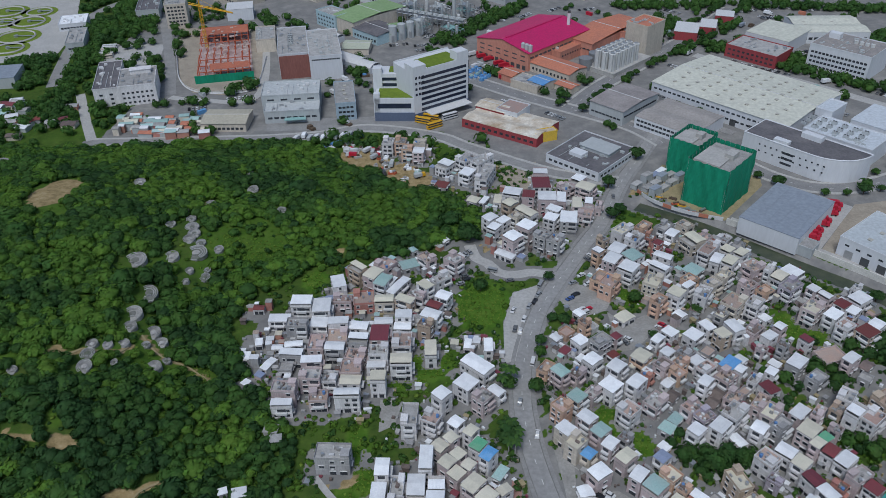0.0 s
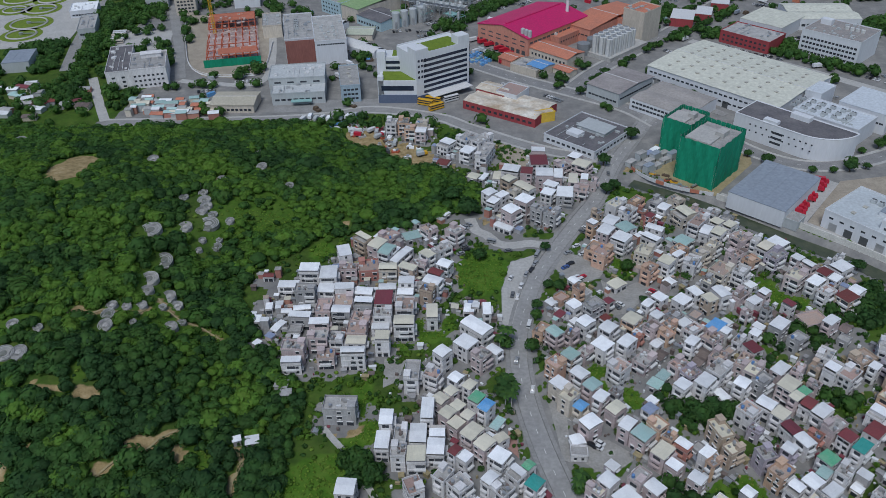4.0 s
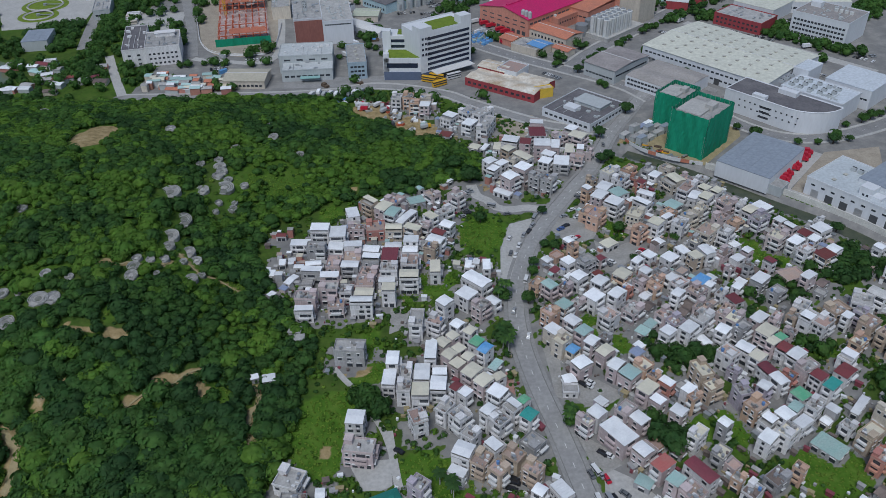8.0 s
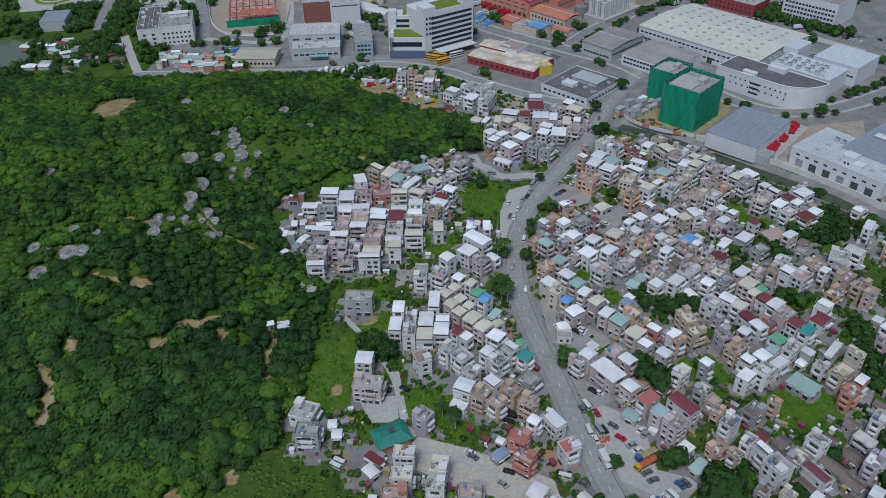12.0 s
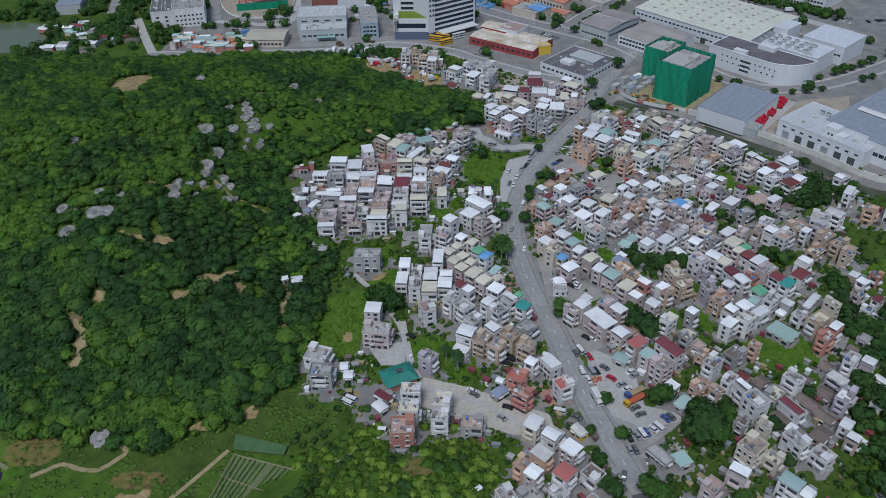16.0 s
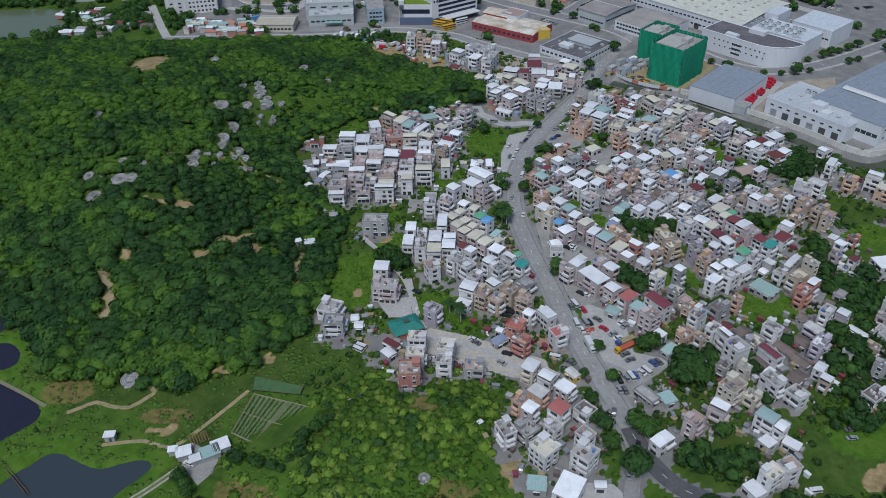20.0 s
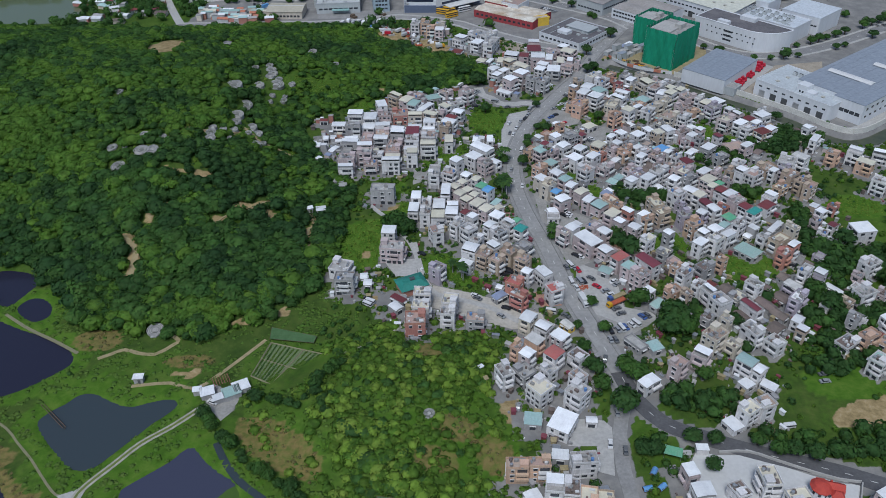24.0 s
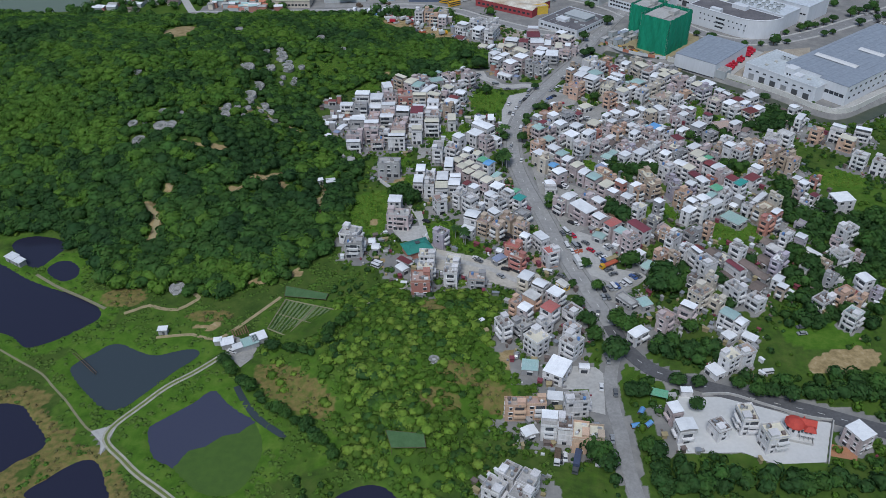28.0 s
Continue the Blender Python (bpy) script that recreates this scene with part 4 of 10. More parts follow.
VILLAGE["terrace_rows_1"] = ("PWTKWWWPTGGWW", "ewppwwweoppcp", [
    (39.6, 234.9, 4.7, 7.5, 2, -36, 0),
    (58.9, 238.1, 5.7, 6.6, 2, -51, 2),
    (44.7, 230.7, 6.5, 5.3, 3, -52, 1),
    (51.8, 231.6, 4.9, 6.0, 2, -46, 0),
    (63.4, 222.5, 7.1, 7.3, 3, -47, 1),
    (67.7, 233.0, 5.9, 6.9, 3, -45, 1),
    (73.8, 224.0, 5.3, 7.8, 3, -46, 1),
    (42.7, 211.4, 6.3, 5.9, 3, -50, 0),
    (49.3, 216.7, 5.9, 6.2, 3, -48, 1),
    (56.0, 220.4, 4.6, 5.8, 2, -46, 0),
    (79.5, 215.5, 6.0, 8.6, 2, -47, 0),
    (42.8, 200.3, 6.4, 5.7, 3, -48, 1),
    (51.5, 205.7, 6.3, 5.6, 3, -48, 1),
])
VILLAGE["terrace_rows_2"] = ("TPCBWCNWWWTCG", "pwccppwgpppew", [
    (55.4, 199.1, 5.3, 6.4, 3, -49, 1),
    (67.6, 209.0, 6.7, 7.2, 3, -48, 0),
    (45.5, 193.5, 5.7, 6.6, 3, -45, 0),
    (49.8, 190.4, 4.3, 5.1, 2, -44, 1),
    (57.7, 192.8, 4.5, 6.0, 3, -42, 1),
    (62.5, 187.5, 5.0, 6.9, 2, -50, 2),
    (75.8, 188.3, 4.5, 5.3, 2, -51, 1),
    (46.6, 175.8, 4.8, 5.2, 1, -78, 1),
    (51.9, 180.7, 5.8, 6.9, 2, -56, 2),
    (65.1, 178.7, 4.6, 6.7, 3, -41, 1),
    (70.0, 174.7, 6.6, 7.0, 2, -48, 2),
    (75.9, 178.1, 6.1, 5.4, 3, -53, 0),
    (46.3, 170.2, 6.0, 4.7, 1, -4, 0),
])
VILLAGE["terrace_rows_3"] = ("CPEVWGWW", "pewwwppp", [
    (75.0, 165.9, 5.7, 7.6, 3, -46, 1),
    (78.6, 171.7, 3.8, 3.8, 3, -47, 0),
    (27.0, 160.7, 3.4, 4.2, 2, -46, 2),
    (28.3, 152.6, 5.1, 5.8, 3, -40, 1),
    (53.5, 153.4, 5.4, 5.8, 3, -48, 1),
    (64.3, 154.4, 5.3, 7.2, 3, -46, 0),
    (68.7, 150.1, 5.9, 5.3, 3, -52, 1),
    (78.4, 160.7, 5.0, 6.3, 2, -48, 2),
])

HOUSES = [(*row, rf, wl) for roofs, walls, rows in VILLAGE.values() for row, rf, wl in zip(rows, roofs, walls)]
GREENS = [(105.3, 151.8, 5, 8, 0), (133.1, 131.6, 17, 8, 0), (185.8, 136.8, 15, 11, 0), (93.7, 100.7, 8, 10, 0), (172.0, 95.0, 14, 9, 0), (77.7, 149.1, 8, 4, 0), (205.0, 181.8, 16, 9, 0), (170.2, 156.4, 5, 24, -12), (194.6, 252.5, 18, 13, 0), (145.8, 227.0, 19, 5, -30), (152.6, 197.2, 16, 4.5, -38)]

# x, y, half width, half depth, turn: bare patches and clearings
SCARS = [(-201, 352, 10.3, 21.8, 0), (-135, 187, 4.6, 4.2, 0), (-150, 188, 7.5, 1.8, -8), (-153, 231, 3.2, 3.9, 0), (-155, 155, 2.7, 4.7, 0), (-98, 169, 2.9, 4.6, 0), (-147, 165, 1.8, 1.2, 0), (-113, 172, 5.4, 2.2, 20), (-41, 184, 7.0, 4.1, 0), (-53, 327, 2.7, 2.2, 0), (-121, 160, 2.3, 3.2, 0), (-77, 157, 2.0, 4.8, 0), (-124, 359, 3.0, 3.1, 0)]
SCARS += [(-97, 92, 5, 2, 0), (-80, 99, 4, 3, 0), (-16, 399, 12, 12, 0), (-48, 428, 16, 14, -30), (-28, 413, 12, 12, 0), (152, 40, 17, 6, 14), (16, 48, 4, 16, 12), (-112, 62, 6, 2, 0),
          (-34, 108, 8, 6, 0), (106, 388, 10, 8, -40), (-46, 142, 3, 3, 0), (27, 330, 9, 12, 0), (96, 176, 5, 4, -20)]
CLEARINGS = [(-95, 331, 15.0, 18.9, 0), (-53, 353, 8.6, 6.0, 0), (-108, 314, 6.1, 9.0, 0), (-63, 304, 4.6, 6.9, 0), (-89, 173, 5.2, 8.2, 0), (-49, 164, 7.9, 5.6, 0), (-52, 150, 10.8, 8.9, 0), (-121, 238, 8.5, 10.6, 0), (-89, 168, 4.8, 8.5, 0), (-116, 158, 6.1, 4.2, 0), (-192, 325, 10.0, 9.3, 0), (-177, 224, 12.6, 8.9, 0), (-142, 198, 4.0, 3.6, 0), (-114, 321, 4.7, 24.0, 0), (-35, 199, 3.2, 10.0, 0), (-58, 154, 5.6, 3.8, 0), (-103, 236, 6.5, 8.3, 0)]
CLEARINGS += [(-11, 243, 13, 8, 10), (16, 283, 11, 16, -15), (-22, 236, 14, 6, 0), (83, 289, 9, 7, -30), (154, 261, 20, 8, -30), (57, 218, 6, 18, 38), (67, 204, 6, 14, 38),
             (-48, 148, 12, 20, 0)]
CLEARINGS += [(-45, 160, 9, 12, 0), (8, 30, 8, 22, 8), (-62, 28, 12, 22, 38), (-130, 60, 22, 14, 0), (-30, 183, 10, 8, 0), (-5, 130, 14, 10, -20),
             (-72, 66, 18, 18, 0), (150, 56, 16, 8, 0), (-100, 8, 60, 30, 0), (88, 150, 10, 8, 0)] + [GREENS[0], GREENS[1], GREENS[5], GREENS[6], GREENS[10]]


DRY = [(-113, 69, 11.0, 4.2, 0), (-156, 82, 11.4, 7.6, 0), (-69, 24, 23.0, 9.0, -38), (-172, -22, 14, 9, 0), (-150, -8, 7, 9, 30), (-11, 15, 8.8, 6.0, 0), (-176, 20, 12.7, 6.3, 0), (-151, -0, 4.5, 6.0, 0), (-3.4, 29.0, 9, 7, 0), (-13.2, 70.1, 8, 5, 0), (10, 20, 7, 9, 0)]


# worn trails over the hill: line and width
TRAILS = [(curve_points(p, 3), w) for p, w in (([(-165.0, 147.2), (-160.1, 142.3), (-156.3, 138.1), (-155.4, 131.7), (-154.4, 125.2), (-155.4, 122.1)], 4.2), ([(-123.1, 157.2), (-120.3, 161.6), (-116.6, 165.4), (-109.5, 169.0), (-106.0, 174.7), (-100.5, 179.0)], 1.3), ([(-79.2, 173.9), (-75.0, 166.4), (-77.6, 160.7), (-77.0, 153.3), (-75.0, 145.2), (-75.2, 140.3)], 2.2), ([(-126.9, 250.0), (-121.8, 244.3), (-116.4, 240.6), (-110.8, 239.8), (-105.9, 238.7), (-97.0, 232.8)], 0.9), ([(-149.0, 227.2), (-144.1, 234.1), (-138.7, 234.1), (-130.3, 236.5), (-129.0, 241.3)], 1.6))]


def trails_distance(x, y):
    d = np.full(np.shape(x), 1e9)
    for line, w in TRAILS:
        d = np.minimum(d, edge_distance(x, y, line, False) - w / 2)
    return d


def in_patches(x, y, patches, grow=0.0):
    hit = np.zeros(np.shape(x), bool)
    for px, py, a, b, turn in patches:
        c, s = math.cos(radians(turn)), math.sin(radians(turn))
        u, v = (x - px) * c + (y - py) * s, -(x - px) * s + (y - py) * c
        hit |= (u / (a + grow)) ** 2 + (v / (b + grow)) ** 2 < 1
    return hit


def wobble(x, y, size, seed=0.0):
    """Cheap smooth noise from sines, -1 to 1."""
    a = np.sin(x / size + 1.7 * np.sin(y / size * 0.8 + seed)) + np.sin(y / size * 1.3 + 1.3 * np.sin(x / size * 0.7 + seed * 2)) + 0.7 * np.sin((x + y) / size * 2.1 + seed) + 0.6 * np.sin((x - y * 1.2) / size * 3.7 + seed)
    return a / 3.3


def near_house(x, y, reach):
    hit = np.zeros(np.shape(x), bool)
    for hx, hy, w, d, fl, turn, lid, rf, wl in HOUSES:
        k = (np.abs(x - hx) < 22) & (np.abs(y - hy) < 22)
        if not k.any():
            continue
        c, s = math.cos(radians(turn)), math.sin(radians(turn))
        u, v = np.abs((x[k] - hx) * c + (y[k] - hy) * s), np.abs(-(x[k] - hx) * s + (y[k] - hy) * c)
        r = reach[k] if isinstance(reach, np.ndarray) else reach
        hit[k] |= (u < w / 2 + r) & (v < d / 2 + r)
    return hit


def roads_distance(x, y):
    d = np.full(np.shape(x), 1e9)
    for line, half in ((MAIN_ROAD, 4.6), (EAST_ROAD, 4.2), (SOUTH_LANE, 3.2), (WEST_STREET, 4.5), (NORTH_STREET, 6), (NORTH_EAST_STREET, 7), (SIDE_LANE, 4)):
        d = np.minimum(d, edge_distance(x, y, line, False) - half)
    return d


# ---- ground: one sheet, its cover mixed by painted masks ----
fx, fy = XX.ravel(), YY.ravel()
paved = inside(fx, fy, INDUSTRY).astype(float)
for yard in YARDS.values():
    paved = np.maximum(paved, inside(fx, fy, yard))
around = near_house(fx, fy, np.where((fx > 78) & (fy < 160), 1.6, 4.6) + np.where((fx > 78) & (fy < 160), 1.2, 3.0) * wobble(fx, fy, 9, 1)) & ~in_patches(fx, fy, CLEARINGS, -1)
paved = np.maximum(paved, around | near_house(fx, fy, 1.2))
paved = np.maximum(paved, roads_distance(fx, fy) < 1.5 + 2 * wobble(fx, fy, 11, 2))
earth = (trails_distance(fx, fy) < 0.6).astype(float)
earth = np.maximum(earth, in_patches(fx + 2 * wobble(fx, fy, 4), fy + 2 * wobble(fx, fy, 5, 4), SCARS))
lush = np.clip(0.5 + 0.6 * wobble(fx, fy, 23, 5), 0, 1)
lush = np.where(in_patches(fx, fy, CLEARINGS, 2), np.where(signed(fx, fy, HILL) > 0, 0.6, 1.0), lush * 0.6)
lush = np.where((fx < -55) & (fy < 125), lush * 0.55, lush)
for nm in ("north_bank", "weed", "west", "small"):
    lush = np.where(edge_distance(fx, fy, PONDS[nm]) < 8 + 3 * wobble(fx, fy, 5), 1.0, lush)
lush = np.where(signed(fx, fy, MOUND) > 2, np.clip(0.6 + 0.5 * wobble(fx, fy, 17, 6), 0, 1), lush)
bank = edge_distance(fx, fy, CANAL, False) < 9.5
paved = np.maximum(paved, bank)

verts = np.stack([fx, fy, ZZ.ravel() + 0.12 * wobble(fx, fy, 3.1, 7) * (1 - paved)], 1)
nx, ny = len(gx), len(gy)
idx = np.arange(nx * ny).reshape(ny, nx)
quads = np.stack([idx[:-1, :-1], idx[:-1, 1:], idx[1:, 1:], idx[1:, :-1]], -1).reshape(-1, 4)
far = 4500.0
ring = [(GX0, GY0), (GX1, GY0), (GX1, GY1), (GX0, GY1)]
corner = [idx[0, 0], idx[0, -1], idx[-1, -1], idx[-1, 0]]
outer = [(-far, -far, 0), (far, -far, 0), (far, far, 0), (-far, far, 0)]
base = len(verts)
verts = np.concatenate([verts, np.array(outer)])
faces = [tuple(q) for q in quads.tolist()]
rim = [idx[0, :], idx[:, -1], idx[-1, ::-1], idx[::-1, 0]]
for k in range(4):
    faces.append(tuple([base + k, base + (k + 1) % 4] + [int(i) for i in rim[k][::-1]]))
me = bpy.data.meshes.new("ground")
me.from_pydata(verts.tolist(), [], faces)
dry = np.full(fx.shape, 1e9)
for nm in ("south_west", "south"):
    dry = np.minimum(dry, edge_distance(fx, fy, PONDS[nm]))
dry = ((dry + 3 * wobble(fx, fy, 9, 2) < 6) | in_patches(fx, fy, DRY)).astype(float) * 0.6
for nm, values in (("paved", paved), ("earth", earth), ("lush", lush), ("dry", dry)):
    at = me.attributes.new(nm, "FLOAT", "POINT")
    at.data.foreach_set("value", np.concatenate([values, np.zeros(4)]).astype(np.float32))
me.shade_smooth()
ground = tagged(new("ground", me), "grassy ground with bare earth and concrete between the houses", "ground", kind="structure")

gm = bpy.data.materials.new("ground_cover")
gm.use_nodes = True
n, l = gm.node_tree.nodes, gm.node_tree.links
b = n["Principled BSDF"]
b.inputs["Roughness"].default_value, b.inputs["Specular IOR Level"].default_value = 0.95, 0.1
pos = n.new("ShaderNodeNewGeometry")


def cover(name, stops, scale, detail=8.0):
    t = n.new("ShaderNodeTexNoise")
    t.inputs["Scale"].default_value, t.inputs["Detail"].default_value, t.inputs["Roughness"].default_value = scale, detail, 0.7
    l.new(pos.outputs["Position"], t.inputs["Vector"])
    r = n.new("ShaderNodeValToRGB")
    while len(r.color_ramp.elements) < len(stops):
        r.color_ramp.elements.new(0.5)
    for e, (p, c) in zip(r.color_ramp.elements, stops):
        e.position, e.color = p, (*c, 1)
    l.new(t.outputs[0], r.inputs[0])
    return r.outputs[0], t.outputs[0]


grass_c, grass_n = cover("grass", [(0.28, (0.024, 0.052, 0.012)), (0.48, (0.052, 0.092, 0.019)), (0.64, (0.082, 0.12, 0.027)), (0.8, (0.15, 0.135, 0.052))], 0.11)
lush_c, lush_n = cover("lush", [(0.3, (0.038, 0.092, 0.012)), (0.48, (0.068, 0.15, 0.017)), (0.7, (0.118, 0.19, 0.032))], 0.16)
pave_c, pave_n = cover("paved", [(0.25, (0.158, 0.156, 0.154)), (0.5, (0.228, 0.223, 0.215)), (0.65, (0.292, 0.283, 0.266)), (0.78, (0.345, 0.312, 0.26))], 0.09)
earth_c, earth_n = cover("earth", [(0.3, (0.17, 0.13, 0.06)), (0.55, (0.36, 0.27, 0.14)), (0.72, (0.47, 0.38, 0.24))], 0.25)
edge_t = n.new("ShaderNodeTexNoise")
edge_t.inputs["Scale"].default_value, edge_t.inputs["Detail"].default_value = 0.45, 6.0
l.new(pos.outputs["Position"], edge_t.inputs["Vector"])
last = grass_c
dry_c, dry_n = cover("dry", [(0.3, (0.12, 0.1, 0.035)), (0.55, (0.22, 0.17, 0.065)), (0.75, (0.16, 0.17, 0.05))], 0.3)
for nm, col, width in (("lush", lush_c, 0.7), ("dry", dry_c, 0.4), ("earth", earth_c, 0.35), ("paved", pave_c, 0.25)):
    a = n.new("ShaderNodeAttribute")
    a.attribute_name = nm
    add = n.new("ShaderNodeMath")
    add.operation = "ADD"
    l.new(a.outputs["Fac"], add.inputs[0])
    l.new(edge_t.outputs[0], add.inputs[1])
    mr = n.new("ShaderNodeMapRange")
    mr.inputs["From Min"].default_value, mr.inputs["From Max"].default_value = 1.0 - width / 2, 1.0 + width / 2
    l.new(add.outputs[0], mr.inputs[0])
    mx = n.new("ShaderNodeMix")
    mx.data_type = "RGBA"
    l.new(mr.outputs[0], mx.inputs[0])
    l.new(last, mx.inputs[6])
    l.new(col, mx.inputs[7])
    last = mx.outputs[2]
l.new(last, b.inputs["Base Color"])
bump = n.new("ShaderNodeBump")
bump.inputs["Strength"].default_value, bump.inputs["Distance"].default_value = 0.8, 0.35
l.new(lush_n, bump.inputs["Height"])
l.new(bump.outputs[0], b.inputs["Normal"])
me.materials.append(gm)


def ribbon(name, line, width, material, lift, label, category, dashes=False, kind="structure", thick=0.12):
    """A road or wall-like strip with thickness along a line, following the ground."""
    line = np.asarray(line)
    d = np.gradient(line, axis=0)
    d /= np.linalg.norm(d, axis=1)[:, None]
    nrm = np.stack([-d[:, 1], d[:, 0]], 1)
    s = Shape()
    z = np.maximum(ground_at(line[:, 0], line[:, 1]), 0.0) + lift
    vs = []
    for p, q, h in zip(line, nrm, z):
        vs += [(*(p - q * width / 2), h), (*(p + q * width / 2), h), (*(p + q * width / 2), h - thick - 0.3), (*(p - q * width / 2), h - thick - 0.3)]
    fs = []
    for i in range(len(line) - 1):
        k = 4 * i
        fs += [(k + 1, k, k + 4, k + 5), (k, k + 3, k + 7, k + 4), (k + 2, k + 1, k + 5, k + 6)]
    fs += [(0, 1, 2, 3), (4 * len(line) - 1, 4 * len(line) - 2, 4 * len(line) - 3, 4 * len(line) - 4)]
    s.add(vs, fs)
    ob = tagged(new(name, s.mesh(name, material)), label, category, kind=kind)
    if dashes:
        for i in range(1, len(line) - 1, 2):
            a = math.degrees(math.atan2(d[i, 1], d[i, 0]))
            t = Shape().box(0, 0, 0, 2.4, 0.22, 0.02, 0)
            o = part("lane_mark", t, LINE_PAINT, ob)
            o.matrix_basis = pose(line[i, 0], line[i, 1], z[i] + 0.004, 0, 0, a)
    return ob


def slab(name, outline, material, label, lift=0.06):
    """A paved or beaten yard laid on the ground."""
    area = sum(a[0] * b[1] - b[0] * a[1] for a, b in zip(outline, outline[1:] + outline[:1]))
    tagged(new(name, Shape().prism(outline if area > 0 else outline[::-1], -0.3, lift).mesh(name, material)), label, "pavement", kind="structure")


SAND = mat("sandy_yard", (0.4, 0.35, 0.28), 0.95, (0.3, 0.26, 0.21), 0.12, 0.9, 0.03)
ribbon("road_main", MAIN_ROAD, 7.0, mat("worn_grey_road", (0.34, 0.335, 0.325), 0.9, (0.27, 0.265, 0.26), 0.08, 0.8, 0.01), 0.16, "grey asphalt main road with worn white lane marks", "road", True)
ribbon("road_east", EAST_ROAD, 7.0, mat("new_asphalt", (0.12, 0.12, 0.125), 0.9, (0.09, 0.09, 0.095), 0.15, 0.8, 0.01), 0.19, "dark asphalt road curving east past the bushes", "road", True)
ribbon("lane_south", SOUTH_LANE, 5.2, CONCRETE, 0.13, "pale concrete lane", "road")
ribbon("road_west_street", WEST_STREET, 7.5, CONCRETE, 0.1, "grey concrete street along the factories", "road")
ribbon("road_north_street", NORTH_STREET, 10.5, ASPHALT, 0.08, "grey asphalt industrial street", "road", True)
ribbon("road_north_east_street", NORTH_EAST_STREET, 11, ASPHALT, 0.12, "grey asphalt industrial avenue", "road", True)
AVENUE = curve_points([(169.0, 428.4), (190.1, 396.4), (218.2, 382.3), (265.3, 395.6), (346.3, 445.6), (395.3, 479.5)], 5)
ribbon("road_avenue", AVENUE, 9.0, ASPHALT, 0.11, "grey asphalt avenue between the factories", "road", True)
BACK_STREETS = [([(-291.4, 764.2), (-315.0, 715.9), (-303.0, 623.4), (-287.0, 548.2)], 9.0), ([(-260.8, 533.6), (-240.5, 488.9), (-226.1, 459.1)], 6.5), ([(-248.3, 703.4), (-216.3, 605.6), (-194.7, 529.9)], 8.0), ([(-193.6, 525.9), (-176.3, 521.1), (-131.3, 526.4), (-147.3, 652.9)], 6.0),
                ([(126.6, 519.8), (144.8, 495.1), (185.1, 452.8)], 7.0), ([(197.2, 589.5), (230.4, 557.5), (261.7, 530.1), (306.6, 481.9)], 9.0)]
BACK_STREETS = [(curve_points(p, 5), w) for p, w in BACK_STREETS]
for i, (p, w) in enumerate(BACK_STREETS):
    ribbon("road_back_street", p, w, (CONCRETE, PALE_CONCRETE)[i % 2], 0.16 + 0.01 * i, "grey concrete back street of the factories", "road")
for nm, line, off in (("north", NORTH_STREET, 6.6), ("north_east", NORTH_EAST_STREET, 6.9), ("avenue", AVENUE, 5.8), ("west_street", WEST_STREET, 4.8)):
    d = np.gradient(line, axis=0)
    d /= np.linalg.norm(d, axis=1)[:, None]
    for sgn in (-1, 1):
        ribbon("pavement_" + nm, line + np.stack([-d[:, 1], d[:, 0]], 1) * off * sgn, 2.2, PALE_CONCRETE, 0.3, "pale concrete footway beside the industrial street", "pavement")
slab("pavement_earth_yard", [(31.5, 415.5), (55.5, 420.0), (55.0, 394.2), (37.7, 380.4)], SAND, "sandy earth yard between the northern houses", 0.09)
ribbon("lane_side", SIDE_LANE, 6.0, PALE_CONCRETE, 0.1, "pale concrete side lane", "road")
for off, nm in ((4.6, "pavement_west"), (-4.6, "pavement_east")):
    d = np.gradient(MAIN_ROAD, axis=0)
    d /= np.linalg.norm(d, axis=1)[:, None]
    ribbon(nm, MAIN_ROAD + np.stack([-d[:, 1], d[:, 0]], 1) * off, 1.6, CONCRETE, 0.28, "pale concrete footway with a raised kerb", "pavement")

slab("pavement_lorry_yard", [(208.1, 374.8), (221.4, 362.3), (184.6, 319.0), (171.8, 328.5)], PALE_CONCRETE, "pale concrete lorry yard beside the warehouse", 0.07)
slab("pavement_sand_yard", [(223.0, 364.6), (258.5, 370.8), (243.7, 329.7), (206.1, 306.8), (184.9, 318.5)], SAND, "sandy yard between the warehouses", 0.05)
slab("pavement_tower_site", [(110.9, 381.6), (129.9, 413.6), (183.1, 399.5), (180.3, 386.6), (148.3, 350.6)], DIRT, "bare earth of the building site", 0.06)
slab("pavement_frame_site", [(-228.1, 675.2), (-196.7, 558.8), (-179.3, 533.0), (-153.7, 527.7), (-130.8, 539.4), (-150.2, 669.9)], SAND, "sandy ground of the building site", 0.05)
slab("pavement_school_yard", [(-267.4, 587.5), (-275.5, 637.1), (-227.8, 634.0), (-220.6, 584.6)], PALE_CONCRETE, "pale concrete school yard", 0.05)
slab("pavement_tank_works", [(-460.4, 776.9), (-347.2, 768.4), (-313.6, 663.9), (-308.7, 605.3), (-371.4, 593.7)], PALE_CONCRETE, "pale concrete ground of the sewage works", 0.3)
slab("pavement_office_yard", [(-118.1, 485.1), (-115.1, 468.0), (-30.6, 469.5), (22.2, 497.2), (20.8, 510.3), (-48.3, 487.5)], CONCRETE, "grey concrete forecourt of the office", 0.05)
yard = tagged(new("pavement_villa_yard", Shape().prism(YARDS["temple_yard"], -0.3, 0.09).mesh("pavement_villa_yard", mat("white_screed", (0.58, 0.58, 0.57), 0.85, (0.5, 0.5, 0.49), 0.1, 0.6, grain_range=(0.94, 1.03)))), "bright white concrete yard round the villas", "pavement", kind="structure")
